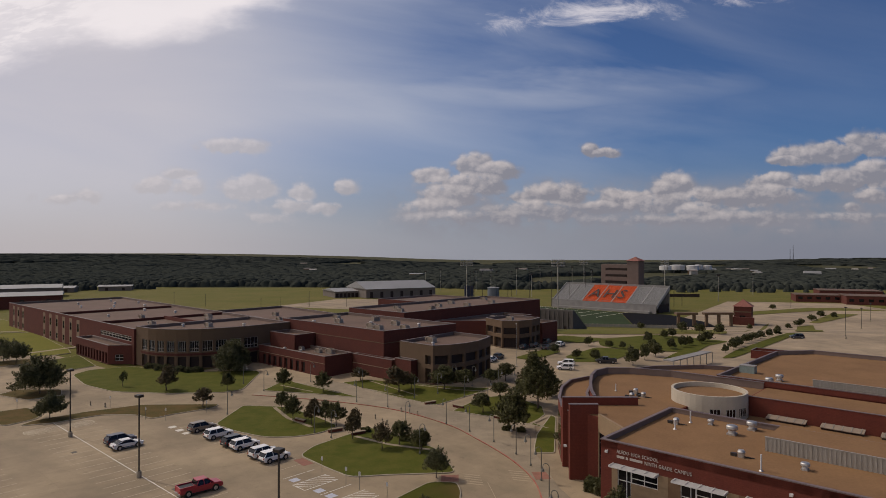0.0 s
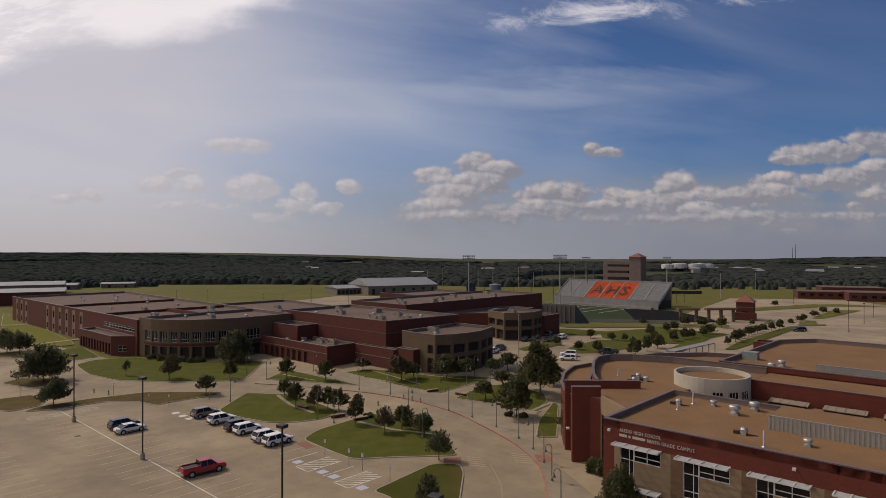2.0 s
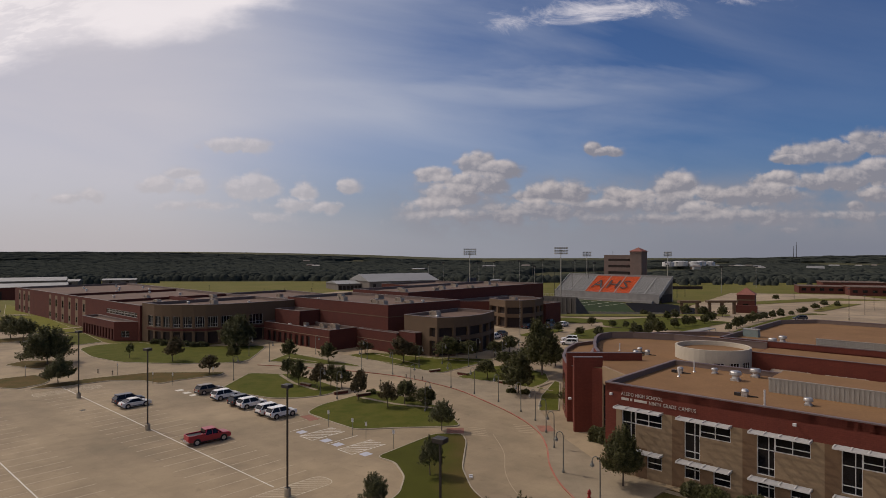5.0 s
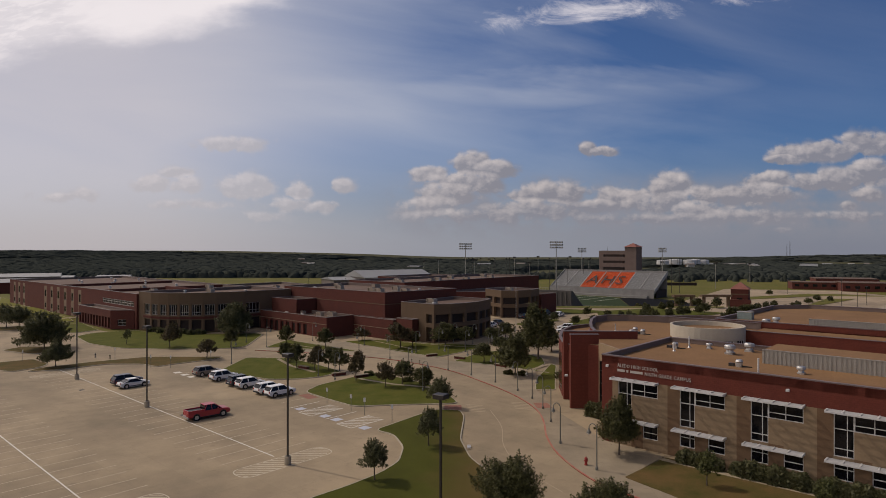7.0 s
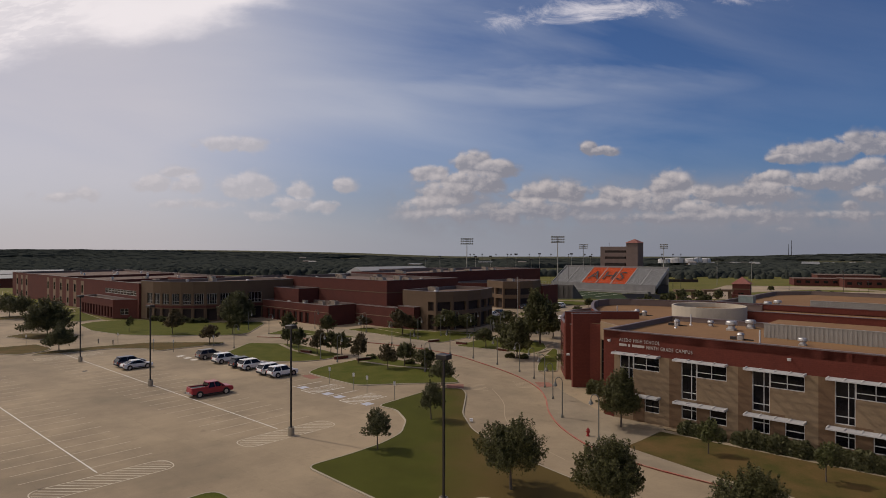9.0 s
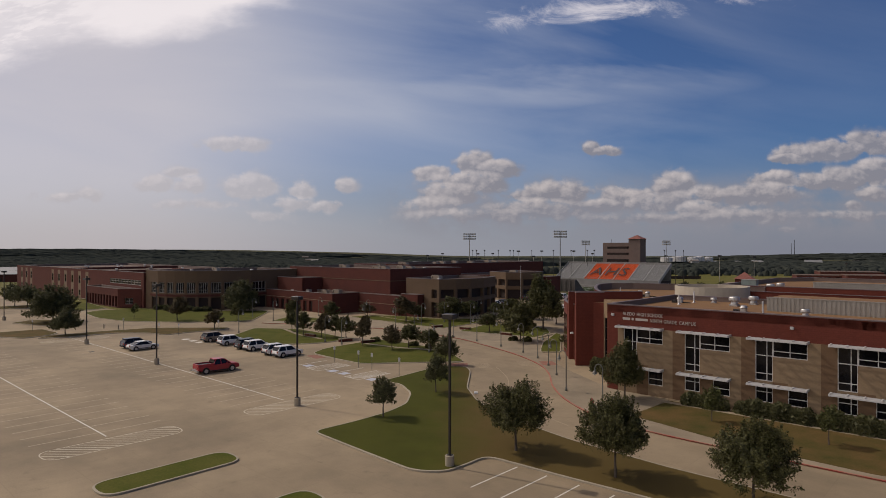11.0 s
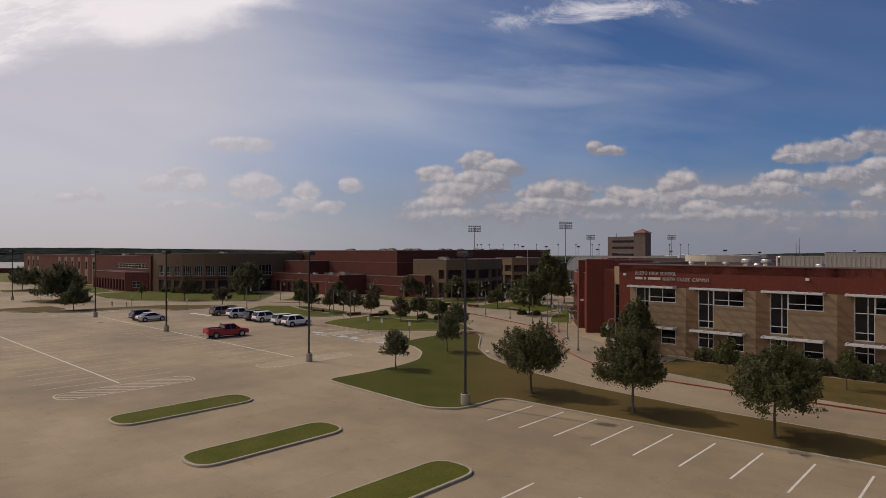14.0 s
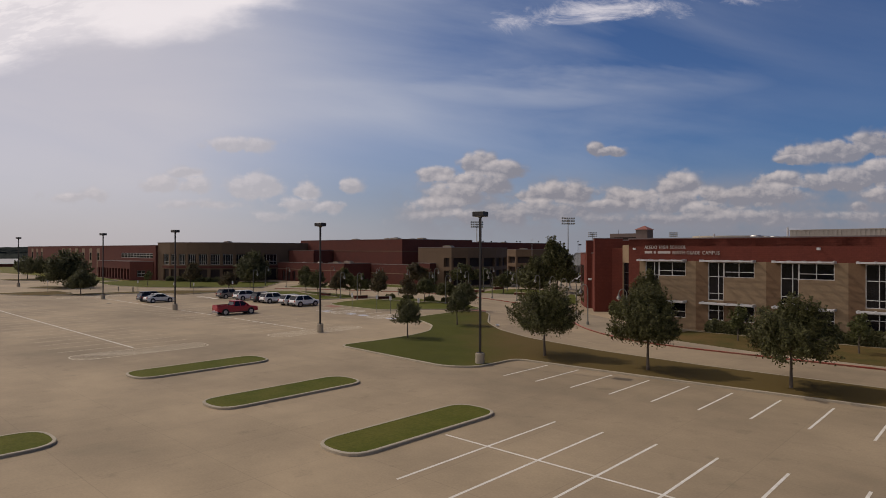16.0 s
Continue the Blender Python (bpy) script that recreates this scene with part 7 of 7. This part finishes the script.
bw = low_wall(world_xy(-22.0, 112.0, 0.02, 35), 2.6)
for x, y, a in ((-17.6, 110.2, 35), (-5.8, 132.6, 35), (0.2, 129.6, -38), (4.9, 140.5, 40), (-30.0, 118.2, -35), (8.2, 121.0, -38)):
    copy_thing(bw, world_xy(x, y, 0.02, a))


def bollard(m):
    v = thing("bollard", m, "short concrete bollard beside the road", "bollard", "bollards")
    part("post", lathe(bmesh.new(), [(0.13, 0), (0.13, 0.85), (0.09, 0.95), (0.02, 0.97)], 12), KERB, v)
    part("band", lathe(bmesh.new(), [(0.137, 0.66), (0.137, 0.76)], 12), DARKMETAL, v)
    return v


bo = bollard(world_xy(-15.9, 120.6, 0.0))
for x, y in ((-14.2, 117.6), (-11.4, 126.2), (-9.6, 124.9), (-7.9, 123.6), (-13.2, 116.6), (-73.5, 128.3), (-77.5, 129.8)):
    copy_thing(bo, world_xy(x, y, 0.0))
flag = thing("flagpole", world_xy(16.5, 176.0, 0.0), "tall bare white flagpole by the entrance", "flagpole")
part("pole", tube(bmesh.new(), (0, 0, 0), (0, 0, 12.0), 0.08, 0.045, 10), STEEL, flag)
part("finial", lathe(bmesh.new(), [(0.02, 12.0), (0.12, 12.08), (0.12, 12.18), (0.02, 12.26)], 10), STEEL, flag)
part("footing", lathe(bmesh.new(), [(0.6, 0), (0.6, 0.2), (0.2, 0.25)], 16), KERB, flag)
up = thing("ground_uplight", world_xy(0.9, 70.6, 0.13), "small white lawn utility cover pair", "utility cover")
part("cover", a_box(-0.2, 0.2, -0.15, 0.15, 0, 0.12), WHITEMETAL, up)
part("cover", a_box(-0.2, 0.2, 0.5, 0.8, 0, 0.12), WHITEMETAL, up)
sgn = thing("wayfinding_sign", world_xy(20.9, 103.5, 0.12, -60), "white blade sign on a curved wall post", "sign")
part("post", tube(bmesh.new(), (0, 0, 0), (0, 0, 2.2), 0.05, n=6), GREENGREY, sgn)
part("blade", a_box(-0.5, 0.5, -0.03, 0.03, 1.4, 2.1), WHITEMETAL, sgn)

yard = thing("brick_enclosure", world_xy(96.0, 191.0, 0.0, -38), "low red brick service yard enclosure", "enclosure")
for a, b, c, d in ((-6, 6, -3, -2.6), (-6, 6, 2.6, 3), (-6, -5.6, -2.6, 2.6), (5.6, 6, -2.6, 2.6)):
    side = part("wall", a_box(a, b, c, d, 0, 2.4), BRICK, yard)
    part("cap", a_box(a - 0.04, b + 0.04, c - 0.04, d + 0.04, 2.4, 2.5), COPING, side)
cover_walk = thing("covered_walkway", world_xy(56.5, 169.0, 0.0, 43), "pale metal canopy over a walkway", "canopy")
part("roof", a_box(0, 23, -1.4, 1.4, 3.0, 3.25), GREYCON, cover_walk)
foot = part("post", a_box(-0.09, 0.09, -1.4, -1.22, 0, 3.0), GREYMETAL, cover_walk, m=pose(0.6, 0, 0))
for k in range(1, 7):
    again(foot, pose(0.6 + 3.8 * k, 0, 0))
for x, y, h in ((-150.0, 470.0, 9.0), (-136.0, 474.0, 9.0), (-120.0, 500.0, 12.0), (-112.0, 462.0, 10.0), (-90.0, 500.0, 12.0), (-205.0, 500.0, 10.0), (-240.0, 520.0, 10.0)):
    copy_thing(slender, Matrix.Translation((x, y, land(x, y))) @ Matrix.Diagonal((0.6, 0.6, h / 28.5, 1)))


# ---- vehicles ----
def paint(name, colour, rough=0.35, metal=0.0):
    m = mat(name, colour, rough, 0.08, 1.0, 20.0, 0.0, metal=metal, spec=0.6)
    m.node_tree.nodes["Principled BSDF"].inputs["Coat Weight"].default_value = 0.35
    return m


TYRE = mat("black rubber", (0.015, 0.015, 0.016), 0.85, 0.2, 3.0, 30.0, 0.05)
RIM = mat("alloy rim", (0.50, 0.50, 0.52), 0.35, 0.1, 3.0, 20.0, 0.0, metal=0.9)
LENS = mat("clear lamp lens", (0.70, 0.72, 0.75), 0.15, 0.1, 3.0, 20.0, 0.0, spec=0.8)
TAIL = mat("red lamp lens", (0.28, 0.012, 0.010), 0.2, 0.1, 3.0, 20.0, 0.0, spec=0.8)
PLASTIC = mat("black plastic trim", (0.020, 0.020, 0.022), 0.6, 0.2, 3.0, 20.0, 0.0)

# side profiles: lower body and cabin, from tail (x below 0) to nose
SHAPES = {
    "suv": dict(l=4.75, w=1.88, body=[(-2.36, 0.42), (-2.40, 0.75), (-2.34, 1.06), (0.95, 1.04), (1.75, 0.97), (2.28, 0.84), (2.38, 0.62), (2.34, 0.34), (1.9, 0.25), (-2.0, 0.25)], cabin=[(-2.30, 1.05), (-2.05, 1.52), (-1.75, 1.70), (0.05, 1.70), (0.42, 1.60), (1.12, 1.04)], wheel=0.37, axle=1.42),
    "sedan": dict(l=4.85, w=1.84, body=[(-2.40, 0.45), (-2.43, 0.78), (-2.30, 0.98), (-1.5, 0.98), (0.85, 0.94), (1.75, 0.86), (2.32, 0.72), (2.42, 0.52), (2.36, 0.30), (1.9, 0.22), (-2.0, 0.22)], cabin=[(-1.85, 0.96), (-1.05, 1.36), (-0.6, 1.44), (0.15, 1.44), (0.45, 1.38), (1.25, 0.92)], wheel=0.34, axle=1.42),
    "pickup": dict(l=5.85, w=1.98, body=[(-2.90, 0.52), (-2.93, 0.80), (-2.92, 1.18), (-0.62, 1.18), (1.05, 1.18), (1.55, 1.15), (2.60, 1.06), (2.86, 0.92), (2.92, 0.60), (2.84, 0.42), (2.3, 0.38), (-2.4, 0.42)], cabin=[(-0.72, 1.17), (-0.62, 1.72), (-0.40, 1.84), (0.55, 1.84), (0.85, 1.76), (1.62, 1.15)], wheel=0.40, axle=1.82),
}


def car(m, kind, finish, label, category="car", group="parked cars"):
    sh = SHAPES[kind]
    w = sh["w"]
    v = thing({"suv": "suv", "sedan": "sedan", "pickup": "pickup_truck"}[kind], m, label, category, group)
    bm = bmesh.new()
    rows = []
    for y, pinch in ((-w / 2, 0.06), (-w / 2 + 0.10, 0.0), (w / 2 - 0.10, 0.0), (w / 2, 0.06)):
        cx = sum(p[0] for p in sh["body"]) / len(sh["body"])
        rows.append([bm.verts.new((x * (1 - pinch * 0.5), y, z - (pinch if z > 0.9 else -pinch * 0.4))) for x, z in sh["body"]])
    n = len(sh["body"])
    for a, b in zip(rows, rows[1:]):
        for i in range(n):
            bm.faces.new((a[i], a[(i + 1) % n], b[(i + 1) % n], b[i]))
    bm.faces.new(rows[0][::-1])
    bm.faces.new(rows[-1])
    bmesh.ops.bevel(bm, geom=[e for e in bm.edges if e.calc_face_angle(0) > 0.5], offset=0.05, segments=2, affect="EDGES")
    body = part("body", bm, finish, v, smooth=False)
    # cabin: glass sides between painted pillars and roof
    prof = sh["cabin"]
    low, top = w / 2 - 0.06, w / 2 - 0.26
    zmax, zmin = max(p[1] for p in prof), min(p[1] for p in prof)
    bm = bmesh.new()
    sides = []
    for sgn_ in (-1, 1):
        sides.append([bm.verts.new((x, sgn_ * (low + (top - low) * (z - zmin) / (zmax - zmin)), z)) for x, z in prof])
    k = len(prof)
    for i in range(k):
        bm.faces.new((sides[0][i], sides[0][(i + 1) % k], sides[1][(i + 1) % k], sides[1][i]))
    bm.faces.new(sides[0][::-1])
    bm.faces.new(sides[1])
    glass = part("glasshouse", bm, GLASS, v, "dark tinted windows")
    bm = bmesh.new()
    roof = [p for p in prof if p[1] > zmax - 0.2]
    x0, x1 = min(p[0] for p in roof) - 0.05, max(p[0] for p in roof) + 0.02
    box(bm, x0, x1, -top - 0.03, top + 0.03, zmax - 0.07, zmax + 0.03)
    bmesh.ops.bevel(bm, geom=bm.edges[:], offset=0.035, segments=2, affect="EDGES")
    part("roof", bm, finish, v)
    for sgn_ in (-1, 1):
        for i, (xa, xb) in enumerate(((prof[0], prof[2]), (prof[-1], prof[-2]))):
            za, zb = xa[1], xb[1]
            ya, yb = (sgn_ * (low + (top - low) * (z - zmin) / (zmax - zmin) + 0.01) for z in (za, zb))
            part("pillar", tube(bmesh.new(), (xa[0], ya, za), (xb[0], yb, zb), 0.07, 0.06, 6), finish, v)
        xm = (prof[0][0] + prof[-1][0]) / 2 - 0.15
        part("pillar", tube(bmesh.new(), (xm, sgn_ * (low + 0.01), zmin), (xm - 0.05, sgn_ * (top + 0.01), zmax - 0.05), 0.05, n=6), finish if kind != "sedan" else PLASTIC, v)
        part("mirror", a_box(1.0, 1.15, min(sgn_ * low, sgn_ * (low + 0.24)), max(sgn_ * low, sgn_ * (low + 0.24)), zmin + 0.02, zmin + 0.2), finish, v)
        part("sill", a_box(-sh["axle"] + 0.45, sh["axle"] - 0.45, min(sgn_ * (w / 2 - 0.02), sgn_ * (w / 2 + 0.015)), max(sgn_ * (w / 2 - 0.02), sgn_ * (w / 2 + 0.015)), 0.30, 0.42), PLASTIC, v)
    r = sh["wheel"]
    for ax in (-sh["axle"], sh["axle"]):
        for sgn_ in (-1, 1):
            y = sgn_ * (w / 2 - 0.10)
            part("wheel_arch", tube(bmesh.new(), (ax, y - 0.13, r + 0.02), (ax, y + 0.13, r + 0.02), r + 0.09, n=18), PLASTIC, v)
            tyre = part("wheel", tube(bmesh.new(), (0, -0.125, 0), (0, 0.125, 0), r, n=20), TYRE, v, m=pose(ax, y + sgn_ * 0.03, r))
            part("rim", tube(bmesh.new(), (0, sgn_ * 0.115, 0), (0, sgn_ * 0.135, 0), r * 0.66, n=14), RIM, tyre)
    nose, tail = max(p[0] for p in sh["body"]), min(p[0] for p in sh["body"])
    zl = 0.80 if kind != "sedan" else 0.68
    for sgn_ in (-1, 1):
        part("headlight", a_box(nose - 0.22, nose - 0.03, sgn_ * 0.62 - 0.17, sgn_ * 0.62 + 0.17, zl - 0.1, zl + 0.08), LENS, v)
        part("tail_light", a_box(tail - 0.01, tail + 0.12, sgn_ * 0.78 - 0.10, sgn_ * 0.78 + 0.10, 0.72, 1.02), TAIL, v)
    part("grille", a_box(nose - 0.1, nose + 0.01, -0.45, 0.45, 0.45, 0.72), PLASTIC, v)
    part("rear_bumper", a_box(tail - 0.06, tail + 0.15, -w / 2 + 0.12, w / 2 - 0.12, 0.36, 0.58), PLASTIC if kind != "pickup" else RIM, v)
    part("number_plate", a_box(tail - 0.075, tail - 0.06, -0.26, 0.26, 0.62, 0.75), WHITEMETAL, v)
    if kind == "pickup":
        for sgn_ in (-1, 1):
            y0, y1 = sorted((sgn_ * (w / 2 - 0.16), sgn_ * (w / 2 - 0.05)))
            part("bed_rail", a_box(-2.88, -0.66, y0, y1, 1.12, 1.36), finish, v)
        part("tailgate", a_box(-2.92, -2.80, -w / 2 + 0.16, w / 2 - 0.16, 1.0, 1.36), finish, v)
        part("bed_floor", a_box(-2.82, -0.8, -w / 2 + 0.16, w / 2 - 0.16, 1.165, 1.20), PLASTIC, v, "dark open load bed")
    return v


WHITE, SILVER, BLACK, BRONZE, RED, NAVY = (paint(n, c) for n, c in (("white car paint", (0.84, 0.81, 0.77)), ("silver car paint", (0.70, 0.68, 0.65)), ("black car paint", (0.022, 0.023, 0.028)), ("brown bronze car paint", (0.21, 0.165, 0.13)), ("red car paint", (0.34, 0.004, 0.020)), ("navy car paint", (0.03, 0.032, 0.055))))
RED.node_tree.nodes["Principled BSDF"].inputs["Metallic"].default_value = 0.0
car(at(-81.3, 40.0, 0, 90 - 5), "pickup", RED, "bright red extended cab pickup truck", "pickup truck", "")
car(at(-111.8, 41.0, 0, 90), "suv", NAVY, "dark blue black parked SUV")
car(at(-108.6, 40.8, 0, 90), "sedan", SILVER, "silver parked four door sedan")
for s, kind, finish, label in ((-108.8, "suv", BRONZE, "pale bronze boxy parked SUV"), (-102.7, "suv", WHITE, "white parked SUV with dark glass"), (-96.7, "suv", BLACK, "black parked hatchback car"), (-93.9, "suv", WHITE, "white parked SUV with dark glass"), (-88.0, "suv", SILVER, "silver white parked crossover"), (-85.0, "suv", WHITE, "white parked SUV with dark glass")):
    car(at(s, 53.9, 0, 90), kind, finish, label)
wh = car(world_xy(29.6, 172.0, 0, 170), "suv", WHITE, "white parked car by the drive", group="distant cars")
copy_thing(wh, world_xy(31.0, 179.0, 0, 168))
copy_thing(wh, world_xy(35.2, 214.6, 0, 60))
copy_thing(wh, world_xy(10.0, 184.0, 0, 60))
bl = car(world_xy(22.0, 208.4, 0, 62), "suv", BLACK, "dark parked car by the drive", group="distant cars")
for x, y, a in ((26.0, 212.4, 62), (29.4, 207.4, 62), (12.4, 189.5, 62), (31.6, 221.8, 62), (126.8, 236.0, 170)):
    copy_thing(bl, world_xy(x, y, 0, a))
car(world_xy(43.2, 182.6, 0, 175), "pickup", BLACK, "dark pickup truck on a drive", "pickup truck", "distant cars")
